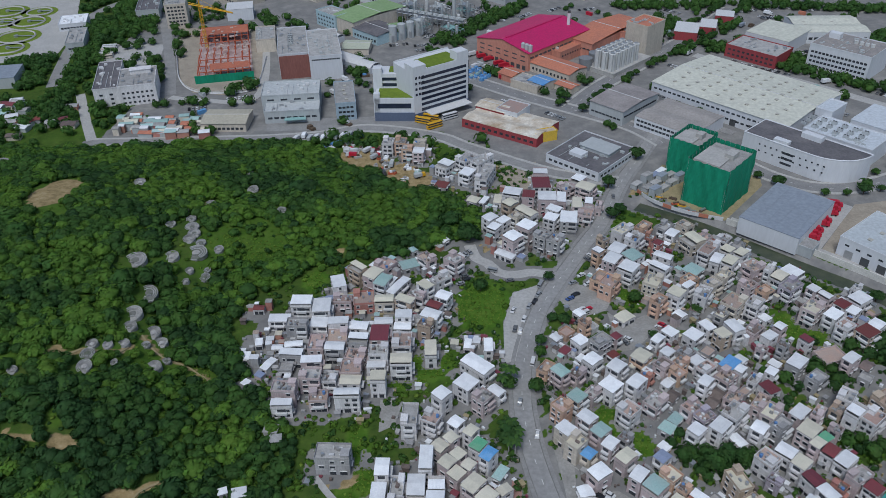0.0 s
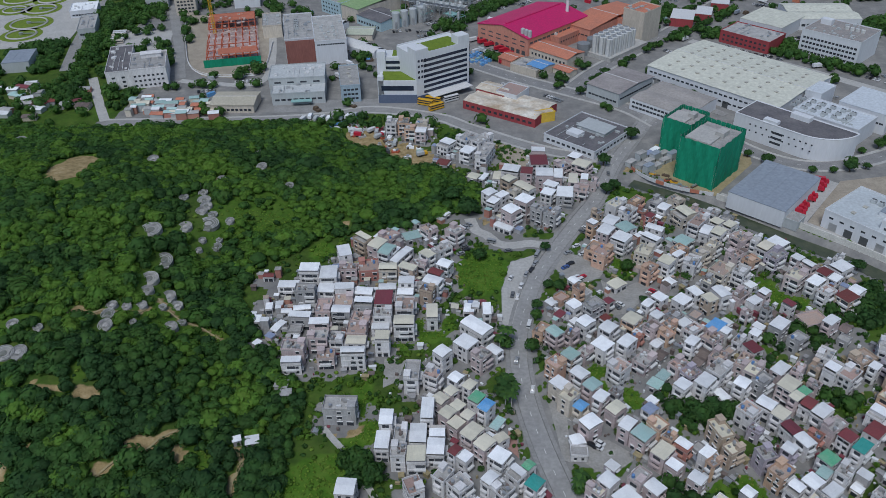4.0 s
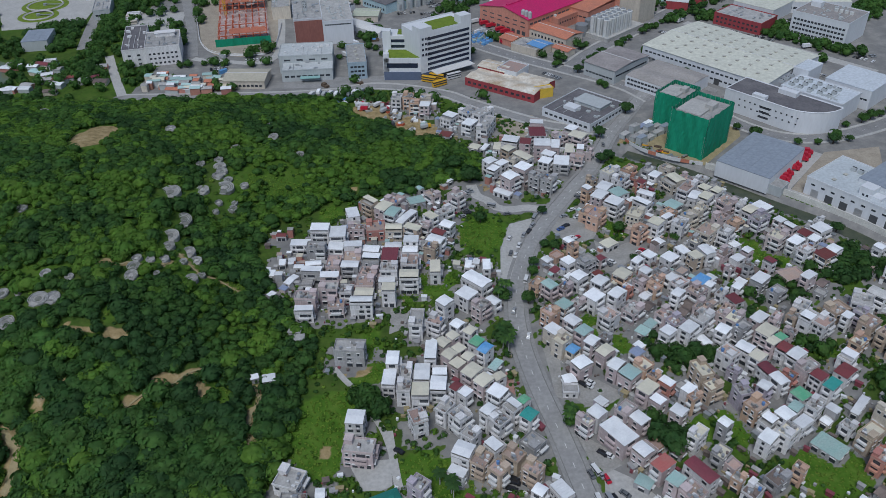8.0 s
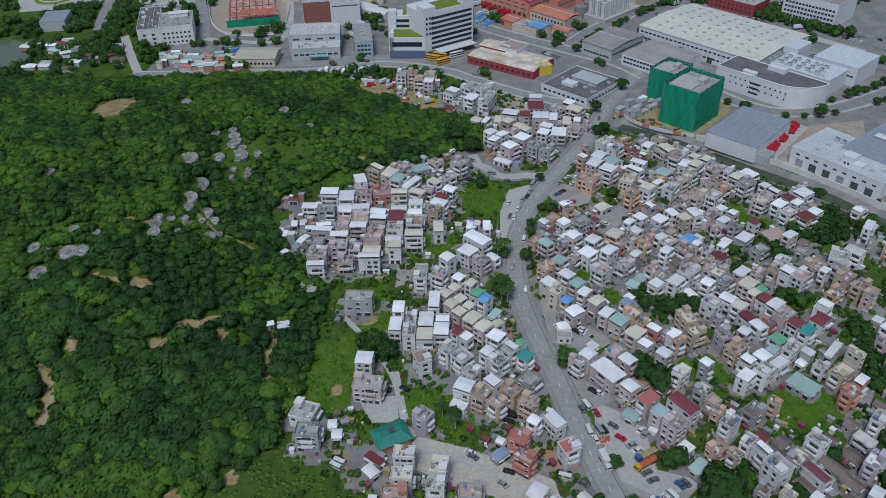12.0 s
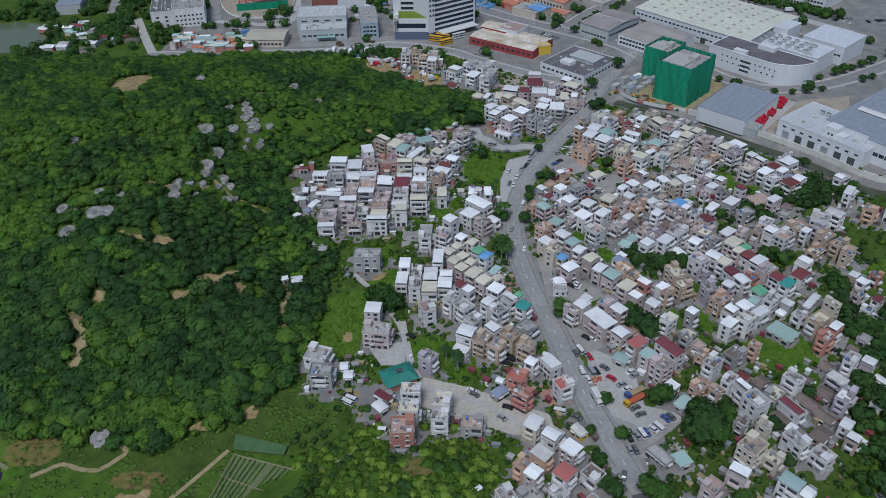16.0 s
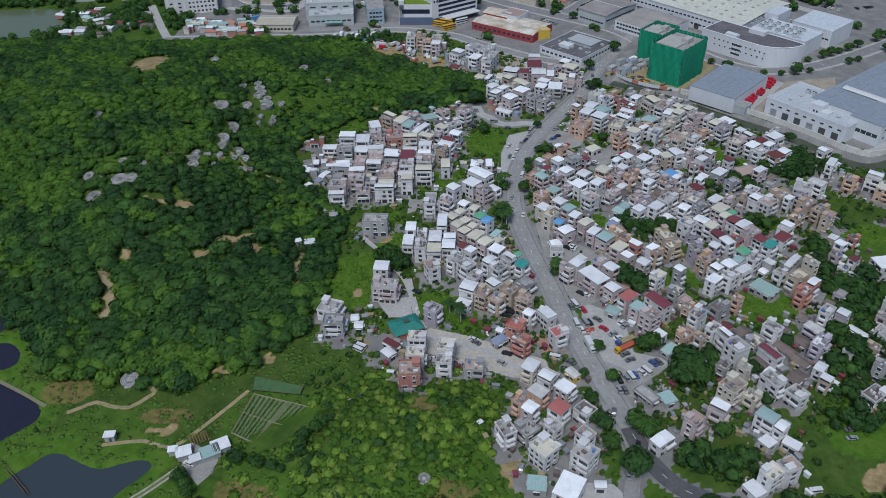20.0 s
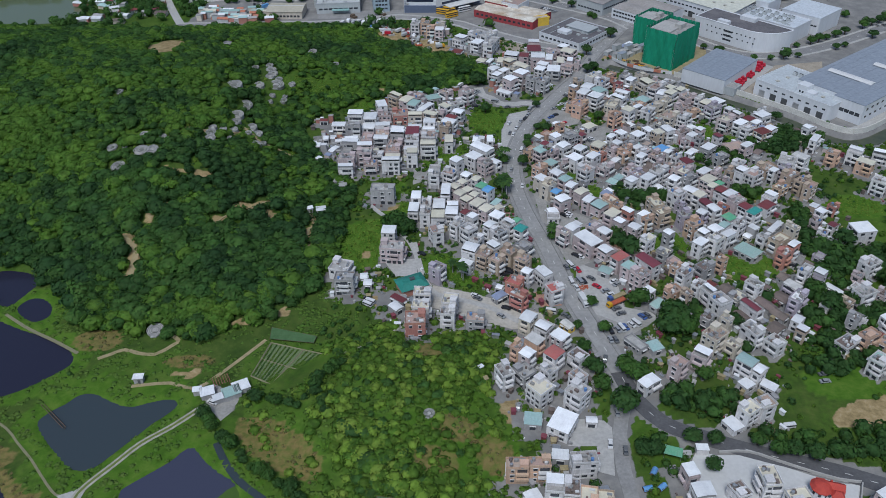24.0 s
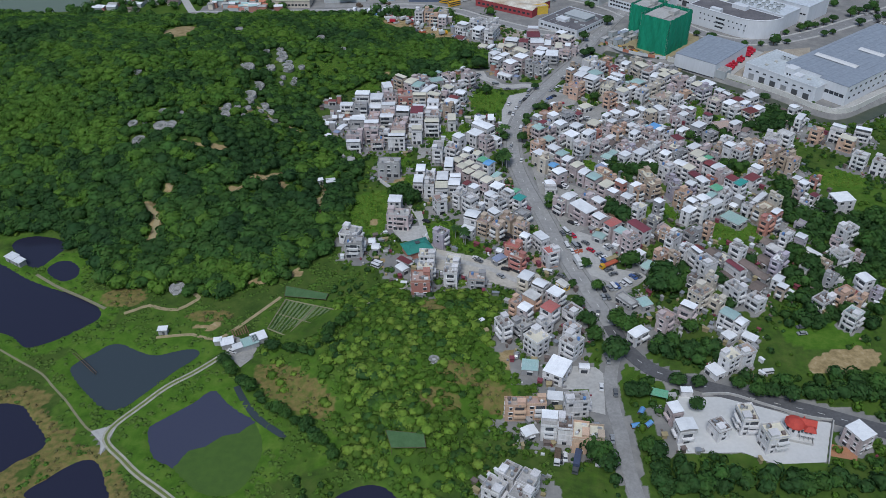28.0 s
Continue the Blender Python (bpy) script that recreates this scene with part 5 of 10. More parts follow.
tagged(new("pavement_south_yard", Shape().prism(YARDS["south_yard"], -0.3, 0.08).mesh("pavement_south_yard", PALE_CONCRETE)), "pale concrete works yard", "pavement", kind="structure")
slab("pavement_works_yard", YARDS["works_yard"], PALE_CONCRETE, "pale concrete works yard beside the junction", 0.08)
slab("pavement_roadside_lot", YARDS["roadside_lot"], mat("worn_concrete", (0.36, 0.35, 0.33), 0.9, (0.27, 0.26, 0.24), 0.15, 0.9), "worn concrete parking lot beside the main road", 0.08)
slab("pavement_car_park", YARDS["car_park"], MATS["worn_concrete"], "worn concrete village car park", 0.08)
slab("pavement_lower_lot", YARDS["lower_lot"], MATS["worn_concrete"], "worn asphalt lot with parked cars below the road", 0.09)
slab("pavement_farm_yard", YARDS["farm_yard"], MATS["worn_concrete"], "worn concrete yard round the farm huts", 0.1)
slab("pavement_track_corner", YARDS["track_corner"], PALE_CONCRETE, "pale concrete apron where the pond tracks meet", 0.18)
slab("pavement_parking_strip", YARDS["parking_strip"], MATS["worn_concrete"], "worn dusty parking strip below the works yard", 0.07)
slab("pavement_house_court", [(30, 112), (36, 114), (43.5, 103.5), (34, 102.5)], mat("terracotta_paving", (0.44, 0.25, 0.18), 0.9, (0.36, 0.23, 0.18), 0.4, 0.8), "terracotta-paved forecourt of a house", 0.1)
slab("pavement_hall_yard", YARDS["hall_yard"], PALE_CONCRETE, "pale concrete yard above the old hall", 0.1)
slab("pavement_bare_strip", [(39.6, 204.8), (44.9, 191.1), (43.4, 167.4), (40.6, 168.8), (39.6, 183.9), (38.2, 198.7)], MATS["worn_concrete"], "bare worn strip of ground beside the road", 0.07)
slab("pavement_red_strip", [(21.9, 183.6), (24.7, 183.5), (24.7, 169.7), (20.5, 175.2)], mat("red_paving", (0.4, 0.22, 0.18), 0.9, (0.32, 0.2, 0.17), 0.4, 0.8), "faded red paving of a small court", 0.09)
slab("pavement_terrace_pad", [(-27.3, 224.0), (-18.1, 222.7), (-21.2, 210.2), (-27.0, 206.8)], MATS["worn_concrete"], "grey concrete pad between the upper houses", 0.09)
slab("pavement_round_court", YARDS["round_court"], MATS["worn_concrete"], "worn concrete court between the houses", 0.08)
mat("sandy_screed", (0.5, 0.47, 0.42), 0.9, (0.4, 0.36, 0.3), 0.1, 0.8)
for nm in ("lower_yard", "junction_yard"):
    tagged(new("pavement_" + nm, Shape().prism(YARDS[nm], -0.3, 0.07).mesh("pavement", MATS["sandy_screed"] if nm == "lower_yard" else PALE_CONCRETE)), "pale concrete yard beside the road", "pavement", kind="structure")

# ---- water ----
WATER = bpy.data.materials.new("pond_water")
WATER.use_nodes = True
n, l = WATER.node_tree.nodes, WATER.node_tree.links
b = n["Principled BSDF"]
b.inputs["Base Color"].default_value, b.inputs["Roughness"].default_value, b.inputs["IOR"].default_value = (0.024, 0.025, 0.045, 1), 0.12, 1.33
t = n.new("ShaderNodeTexNoise")
t.inputs["Scale"].default_value, t.inputs["Detail"].default_value = 0.8, 4.0
pg = n.new("ShaderNodeNewGeometry")
l.new(pg.outputs["Position"], t.inputs["Vector"])
bm = n.new("ShaderNodeBump")
bm.inputs["Strength"].default_value, bm.inputs["Distance"].default_value = 0.12, 0.1
l.new(t.outputs[0], bm.inputs["Height"])
l.new(bm.outputs[0], b.inputs["Normal"])
GREEN_WATER = WATER.copy()
GREEN_WATER.name = "murky_green_water"
GREEN_WATER.node_tree.nodes["Principled BSDF"].inputs["Base Color"].default_value = (0.045, 0.06, 0.07, 1)
# the weed pond's sky reflection, put into a lighter, bluer base colour
SKY_TINT_WATER = WATER.copy()
SKY_TINT_WATER.name = "pale_blue_water"
SKY_TINT_WATER.node_tree.nodes["Principled BSDF"].inputs["Base Color"].default_value = (0.055, 0.06, 0.095, 1)
FAR_WATER = WATER.copy()
FAR_WATER.name = "olive_water"
FAR_WATER.node_tree.nodes["Principled BSDF"].inputs["Base Color"].default_value = (0.12, 0.15, 0.09, 1)
for nm, outline in PONDS.items():
    c = outline.mean(0)
    o = c + (outline - c) * 1.06
    wm = {"north_bank": GREEN_WATER, "weed": SKY_TINT_WATER, "far": FAR_WATER}.get(nm, WATER)
    tagged(new("water", Shape().prism([tuple(p) for p in o][::1], -1.2, -0.75).mesh("water", wm)), "still dark fish pond water between grassy banks", "pond", kind="structure")

# ---- village houses ----
WALL_WORDS = {"w": "white-rendered", "c": "cream-rendered", "p": "pink-tiled", "g": "grey-rendered", "b": "brick-red tiled", "o": "tan-tiled", "y": "yellow-panelled", "l": "lilac-tiled", "e": "peach-rendered"}
ROOF_WORDS = {"W": "white sheet-metal roof cover", "C": "cream sheet-metal roof cover", "R": "maroon sheet-metal roof", "T": "teal sheet roof", "E": "green sheet roof", "B": "blue sheet roof", "N": "slate-blue sheet roof",
              "S": "striped sheet roof", "Y": "pale shop roof", "G": "flat grey concrete roof", "P": "terracotta-tiled flat roof", "K": "dark old tile roof",
              "V": "deep teal sheet roof", "M": "faded red painted deck"}
STOREY_WORDS = {1: "single-storey", 2: "two-storey", 3: "three-storey", 4: "four-storey"}
FLOOR = 2.6
rng = random.Random(11)


def facade(win, trim, ledge, width, depth, floors, side, pitch, balcony):
    """Windows with trims and hoods on one side of a house: 0 front, 1 right, 2 back, 3 left."""
    span = width if side % 2 == 0 else depth
    off = (depth if side % 2 == 0 else width) / 2
    count = max(1, int((span - 1.0) / pitch))

    def put(shape, u, z, wu, wz, out):
        if side == 0:
            shape.box(u, -off - out / 2 + 0.02, z, wu, out + 0.04, wz)
        elif side == 1:
            shape.box(off + out / 2 - 0.02, u, z, out + 0.04, wu, wz)
        elif side == 2:
            shape.box(-u, off + out / 2 - 0.02, z, wu, out + 0.04, wz)
        else:
            shape.box(-off - out / 2 + 0.02, -u, z, out + 0.04, wu, wz)

    for k in range(floors):
        z = k * FLOOR
        for i in range(count):
            u = (i + 0.5) / count * (span - 0.8) - (span - 0.8) / 2
            wide = min(rng.choice((0.9, 1.2, 1.5, 1.9)), span / count - 0.35)
            if balcony and k > 0 and i == count // 2:
                put(win, u, z + 0.3, min(3.4, span * 0.5), 1.95, 0.03)
                put(ledge, u, z - 0.12, min(4.4, span * 0.62), 0.85, 1.1)
                continue
            if k == 0 and side in (0, 1) and rng.random() < 0.6:
                put(win, u, 0.05, min(wide + 0.7, span / count - 0.25), 2.05, 0.05)
                put(trim, u, 2.15, min(wide + 0.9, span / count - 0.1), 0.1, rng.uniform(0.3, 0.9))
                continue
            if rng.random() < 0.18:
                continue
            put(trim, u, z + 0.82, wide + 0.2, 1.45, 0.03)
            put(win, u, z + 0.9, wide, 1.3, 0.06)
            put(trim, u, z + 2.28, wide + 0.4, 0.1, 0.32)
            if rng.random() < 0.35:
                put(ledge, u + rng.uniform(-0.3, 0.3), z + 0.35, 0.8, 0.45, 0.42)


def house(x, y, w, d, floors, turn, lid, rf, wl):
    label = "%s %s village house with a %s" % (WALL_WORDS[wl], STOREY_WORDS[floors], ROOF_WORDS[rf])
    if floors == 1 and wl == "g":
        label = "low grey hut with a %s" % ROOF_WORDS[rf]
    z0 = float(ground_at(x, y)) if rf else 0
    kind_name = {1: "hut", 2: "low_house", 4: "tall_house"}.get(floors, "village_house" if wl in "wg" else "tiled_house")
    h = thing(kind_name, label, "house" if floors > 1 else "hut", pose(x, y, max(z0, 0) + 0.02, 0, 0, turn), "houses of the village")
    top = floors * FLOOR
    wall = WALLS[wl]
    body = Shape().box(0, 0, -0.6, w, d, top + 0.6)
    for k in range(1, floors):
        body.box(0, 0, k * FLOOR - 0.1, w + 0.16, d + 0.16, 0.2)
    part("wall", body, wall, h)
    win, trim, ledge = Shape(), Shape(), Shape()
    pitch = rng.choice((2.0, 2.3, 2.7, 3.0))
    for side in range(4):
        facade(win, trim, ledge, w, d, floors, side, pitch if side % 2 == 0 else pitch + 0.4, side in (0, 1) and rng.random() < 0.55)
    runs = [(GLASS, len(win.f)), (FRAME_WHITE if wl != "w" else WALLS["g"], len(trim.f)), (FRAME_WHITE if rng.random() < 0.4 else wall, len(ledge.f))]
    part("glazing", win.add(trim.v, trim.f).add(ledge.v, ledge.f).painted("glazing", runs), None, h, kind="stuff")
    if floors == 1 and rf in "K":
        part("roof", Shape().gable(0, 0, top, w, d, 1.3), ROOFS[rf], h)
        return
    flat = lid == 0
    slab_mat = ROOFS[rf] if flat else ROOFS["G"]
    if lid < 2:
        part("roof_slab", Shape().box(0, 0, top, w + 0.24, d + 0.24, 0.18), slab_mat, h)
    else:
        part("roof_slab", Shape().box(0, 0, top, w + 0.3, d + 0.3, 0.18), slab_mat, h)
    z = top + 0.18
    if flat or lid == 2:
        p = Shape()
        for sx, sy, bx, by in ((0, -1, w + 0.3, 0.16), (0, 1, w + 0.3, 0.16), (-1, 0, 0.16, d), (1, 0, 0.16, d)):
            p.box(sx * w / 2, sy * d / 2, z, bx, by, 0.95)
        part("parapet", p, wall, h)
    if lid == 1:
        c = Shape()
        style = rng.random()
        if style < 0.45:
            c.sheet(0, 0, z, w + 0.15, d + 0.15, 0.12)
        elif style < 0.8:
            c.gable(0, 0, z + 0.15, w, d, 0.45, 0.12, 0.08)
        else:
            c.arch(0, 0, z, w + 0.15, d + 0.15, 0.4)
        part("roof_cover", c, ROOFS[rf], h, ROOF_WORDS[rf])
    elif lid == 2:
        full = rng.random() < 0.7
        cw, cd = (w + 0.15, d + 0.15) if full else (w + 0.1, d * rng.uniform(0.6, 0.75))
        cy = 0 if full else (d - cd) / 2 * rng.choice((-1, 1))
        a, b = w / 2 - 0.2, cd / 2 - 0.5
        flip = rng.choice((-1, 1))
        u_plan = [(-a, -b), (a, -b), (a, b), (a - 0.12, b), (a - 0.12, -b + 0.12), (-a + 0.12, -b + 0.12), (-a + 0.12, b), (-a, b)]
        part("roof_room_wall", Shape().prism([(px, cy + py * flip) for px, py in u_plan][::flip], z, z + 1.95), wall if rng.random() < 0.6 else WALLS["g"], h)
        c = Shape()
        if rng.random() < 0.55:
            c.sheet(0, cy, z + 1.95, cw, cd)
        elif rng.random() < 0.6:
            c.gable(0, cy, z + 1.95, cw - 0.6, cd - 0.6, 0.5, 0.1, 0.3)
        else:
            c.arch(0, cy, z + 1.9, cw, cd, 0.4)
        part("roof_cover", c, ROOFS[rf], h, ROOF_WORDS[rf])
    if flat and floors >= 2:
        sx, sy = rng.choice((-1, 1)), rng.choice((-1, 1))
        hw, hd = min(2.8, w * 0.4), min(3.4, d * 0.45)
        hut = Shape().box(sx * (w / 2 - hw / 2 - 0.1), sy * (d / 2 - hd / 2 - 0.1), z, hw, hd, 2.2)
        hut.box(sx * (w / 2 - hw / 2 - 0.1), sy * (d / 2 - hd / 2 - 0.1), z + 2.2, hw + 0.4, hd + 0.4, 0.14)
        part("stair_hut", hut, wall, h)
        tank = Shape().tube(-sx * w * 0.28, sy * d * 0.25, z, 0.6, 1.3, 10, None, 0.15)
        part("water_tank", tank, rng.choice((STEEL, STEEL, STEEL, STEEL, FRAME_WHITE, TANK_BLUE)), h, "round roof water tank")


def clear_spot(x, y, r):
    for hx, hy, w, d, fl, turn, lid, rf, wl in HOUSES:
        if abs(x - hx) < 14 and abs(y - hy) < 14:
            c, s = math.cos(radians(turn)), math.sin(radians(turn))
            u, v = abs((x - hx) * c + (y - hy) * s), abs(-(x - hx) * s + (y - hy) * c)
            if u < w / 2 + r and v < d / 2 + r:
                return False
    i, j = int((x - GX0) / GSTEP), int((y - GY0) / GSTEP)
    return not TAKEN[j, i]


TAKEN = (roads_distance(fx, fy) < 2.0) | (signed(fx, fy, HILL) > -1) | in_patches(fx, fy, CLEARINGS)
for yard in YARDS.values():
    TAKEN |= inside(fx, fy, yard)
TAKEN = TAKEN.reshape(XX.shape)
INFILL = []
for row in HOUSES:
    house(*row)

# smaller houses that fill the gaps of the crowded quarters
crng = random.Random(77)
for _ in range(4000):
    if len(INFILL) >= 70:
        break
    x, y = crng.uniform(55, 190), crng.uniform(75, 330)
    if x > 80 + (340 - y) * 0.62 + 20 or x < 45 + abs(y - 220) * 0.12:
        continue
    if not clear_spot(x, y, 2.7):
        continue
    row = (x, y, crng.uniform(3.6, 4.9), crng.uniform(3.6, 4.9), crng.choice((1, 1, 2, 2, 3)), -50 + crng.uniform(-6, 6), crng.choice((0, 1, 2)), crng.choice("WRGPKKGW"), crng.choice("wgpcwbole"))
    if row[7] in "GPK":
        row = (*row[:6], 0, *row[7:])
    elif row[6] == 0 or row[4] == 1:
        row = (*row[:6], 1, *row[7:])
    INFILL.append(row)
    HOUSES.append(row)
    house(*row)


# small odds and ends in the alleys and on the roofs: crates, tarpaulins, water butts, tin sheets
def odds(name, label, count, seed, materials, roof):
    r = random.Random(seed)
    shapes = [Shape() for _ in materials]
    made = 0
    for _ in range(count * 6):
        if made >= count:
            break
        hx, hy, w, d, fl, turn, lid, rf, wl = r.choice(HOUSES)
        c, s = math.cos(radians(turn)), math.sin(radians(turn))
        if roof:
            if lid != 0 or fl == 1:
                continue
            u, v, z = r.uniform(-w / 2.5, w / 2.5), r.uniform(-d / 2.5, d / 2.5), fl * FLOOR + 0.22
            x, y = hx + u * c - v * s, hy + u * s + v * c
        else:
            x, y = hx + r.uniform(-9, 9), hy + r.uniform(-9, 9)
            if not clear_spot(x, y, 0.9):
                continue
            z = 0.0
        z += max(0.0, float(ground_at(x, y)))
        a = turn + r.uniform(-12, 12)
        k = r.random()
        sh = shapes[r.randrange(len(shapes))]
        if k < 0.25:
            sh.tube(x, y, z, r.uniform(0.3, 0.6), r.uniform(0.6, 1.3), 8)
        elif k < 0.55 and not roof:
            ww, dd, hh = r.uniform(1.6, 3.4), r.uniform(1.2, 2.4), r.uniform(1.9, 2.5)
            sh.box(x, y, z + hh, ww, dd, 0.08, a)
            sh.box(x, y, z, ww * 0.8, dd * 0.7, hh, a)
        else:
            sh.box(x, y, z, r.uniform(0.5, 1.9), r.uniform(0.4, 1.3), r.uniform(0.3, 1.3), a)
        made += 1
    for sh, m in zip(shapes, materials):
        tagged(new(name, sh.mesh(name, m)), label, "clutter", kind="stuff")


odds("alley_clutter", "tin covers, crates and drums crowded into the alleys", 2600, 51, (ROOFS["G"], ROOFS["K"], ROOFS["W"], ROOFS["R"], WALLS["g"], STEEL, DIRT), False)
odds("rooftop_clutter", "small tanks, boxes and machines on the flat roofs", 1200, 52, (STEEL, FRAME_WHITE, CONCRETE, ROOFS["K"]), True)


# lean-tos, tin covers and yard walls between the houses
lrng = random.Random(21)


placed = []
for hx, hy, hw, hd, fl, turn, lid, rf, wl in HOUSES:
    for _ in range(5):
        a = lrng.uniform(0, 6.28)
        r = lrng.uniform(1.0, 2.3)
        x, y = hx + math.cos(a) * (max(hw, hd) / 2 + r + 0.6), hy + math.sin(a) * (max(hw, hd) / 2 + r + 0.6)
        if len(placed) > 240 or not clear_spot(x, y, r * 0.9) or any(math.hypot(x - p, y - q) < r + s + 0.1 for p, q, s in placed):
            continue
        placed.append((x, y, r))
        kind = lrng.choice("WWGGKTCPWN")
        w, d, hh = r * 1.6, r * lrng.uniform(1.1, 1.6), lrng.choice((2.3, 2.6, 3.0, 4.8))
        t = tagged(new("lean_to", Shape().box(0, 0, -0.3, w, d, hh + 0.3).mesh("lean_to", WALLS[lrng.choice("gwbgp")])), "low lean-to with a %s beside the houses" % ROOF_WORDS[kind], "shed", "lean-tos of the village")
        t.matrix_world = pose(x, y, 0.02, 0, 0, turn)
        part("roof", Shape().sheet(0, 0, hh, w + 0.3, d + 0.3), ROOFS[kind], t)

# ---- industrial district ----
RED_WALL = mat("red_painted_wall", (0.36, 0.06, 0.07), 0.8, (0.26, 0.06, 0.06), 0.25, 0.7, streak=True)
SALMON_WALL = mat("salmon_wall", (0.6, 0.27, 0.2), 0.85, (0.5, 0.23, 0.17), 0.2, 0.7, streak=True)
MAGENTA_ROOF = mat("magenta_sheet_roof", (0.56, 0.012, 0.12), 0.55, (0.47, 0.02, 0.11), 0.1, 0.6)
ORANGE_ROOF = mat("orange_sheet_roof", (0.56, 0.21, 0.13), 0.7, (0.46, 0.19, 0.13), 0.12, 0.8)
RUST_ROOF = mat("rust_stained_pale_roof", (0.72, 0.68, 0.6), 0.8, (0.42, 0.32, 0.22), 0.09, 1.0)
CREAM_ROOF = mat("cream_white_factory_roof", (0.61, 0.61, 0.525), 0.7, (0.54, 0.54, 0.47), 0.06, 0.5)
PALE_ROOF = mat("pale_blue_white_roof", (0.58, 0.62, 0.66), 0.6, (0.5, 0.54, 0.58), 0.08, 0.5)
DARK_ROOF = mat("dark_felt_roof", (0.12, 0.115, 0.125), 0.9, (0.19, 0.18, 0.185), 0.1, 0.9)
SLATE_ROOF = mat("slate_grey_sheet_roof", (0.27, 0.305, 0.355), 0.6, (0.245, 0.28, 0.325), 0.07, 0.5)
TURF = mat("roof_turf", (0.17, 0.24, 0.03), 0.95, (0.12, 0.18, 0.025), 0.3, 0.9)
NET = mat("green_scaffold_net", (0.01, 0.27, 0.155), 0.8, (0.006, 0.19, 0.105), 0.18, 0.9, streak=True)
SCAFFOLD_RED = mat("red_lead_steel", (0.5, 0.12, 0.06), 0.7, (0.36, 0.1, 0.06), 0.4, 0.7)
CRANE_YELLOW = mat("yellow_painted_steel", (0.7, 0.38, 0.02), 0.6)
NAVY_GLASS = mat("navy_curtain_glass", (0.02, 0.028, 0.05), 0.15, (0.035, 0.045, 0.075), 0.2, 0.7)
SILO = mat("pale_silo_steel", (0.6, 0.61, 0.6), 0.45, (0.5, 0.5, 0.49), 0.2, 0.6, streak=True)
RED_PAINT = mat("red_vehicle_paint", (0.5, 0.015, 0.04), 0.4, None, 0.6, 0.3)
BUILDING_WHITE = mat("white_office_render", (0.65, 0.665, 0.69), 0.7, (0.58, 0.595, 0.62), 0.12, 0.45, streak=True, grain_range=(0.94, 1.03))
GREY_PANEL = mat("grey_cladding", (0.45, 0.475, 0.48), 0.7, (0.38, 0.4, 0.405), 0.15, 0.6, streak=True, grain_range=(0.92, 1.05))
BROWN_PANEL = mat("brown_cladding", (0.29, 0.12, 0.1), 0.75, (0.23, 0.1, 0.085), 0.2, 0.6, streak=True)
TEAL_PAINT = mat("teal_painted_metal", (0.22, 0.42, 0.4), 0.6, (0.3, 0.45, 0.43), 0.3, 0.6)


FOOTPRINTS = [(-8, 492, 34, 26, 20), (-24, 494, 20, 22, 0), (204, 416, 40, 20, -48), (150.2, 376.5, 13, 17, -43), (143.6, 406.4, 10, 12, -43), (118, 385, 20, 12, -46), (-172, 598, 26, 56, 12), (135, 583, 16, 24, -46), (108, 600, 12, 12, 0), (80, 560, 10, 10, 0)]


def window_row(parent, w, d, side, z, count, wide, high, material=GLASS, name="window", margin=1.5):
    """A row of separate windows on one side of a box-shaped building."""
    span = (w if side % 2 == 0 else d) - 2 * margin
    off = (d if side % 2 == 0 else w) / 2
    me = Shape().box(0, 0, 0, wide, 0.12, high).mesh(name, material)
    for i in range(count):
        u = ((i + 0.5) / count - 0.5) * span
        ob = new(name, me)
        ob.parent = parent
        px, py = ((u, -off), (off, u), (-u, off), (-off, -u))[side]
        ob.matrix_basis = pose(px, py, z, 0, 0, 90 * side)


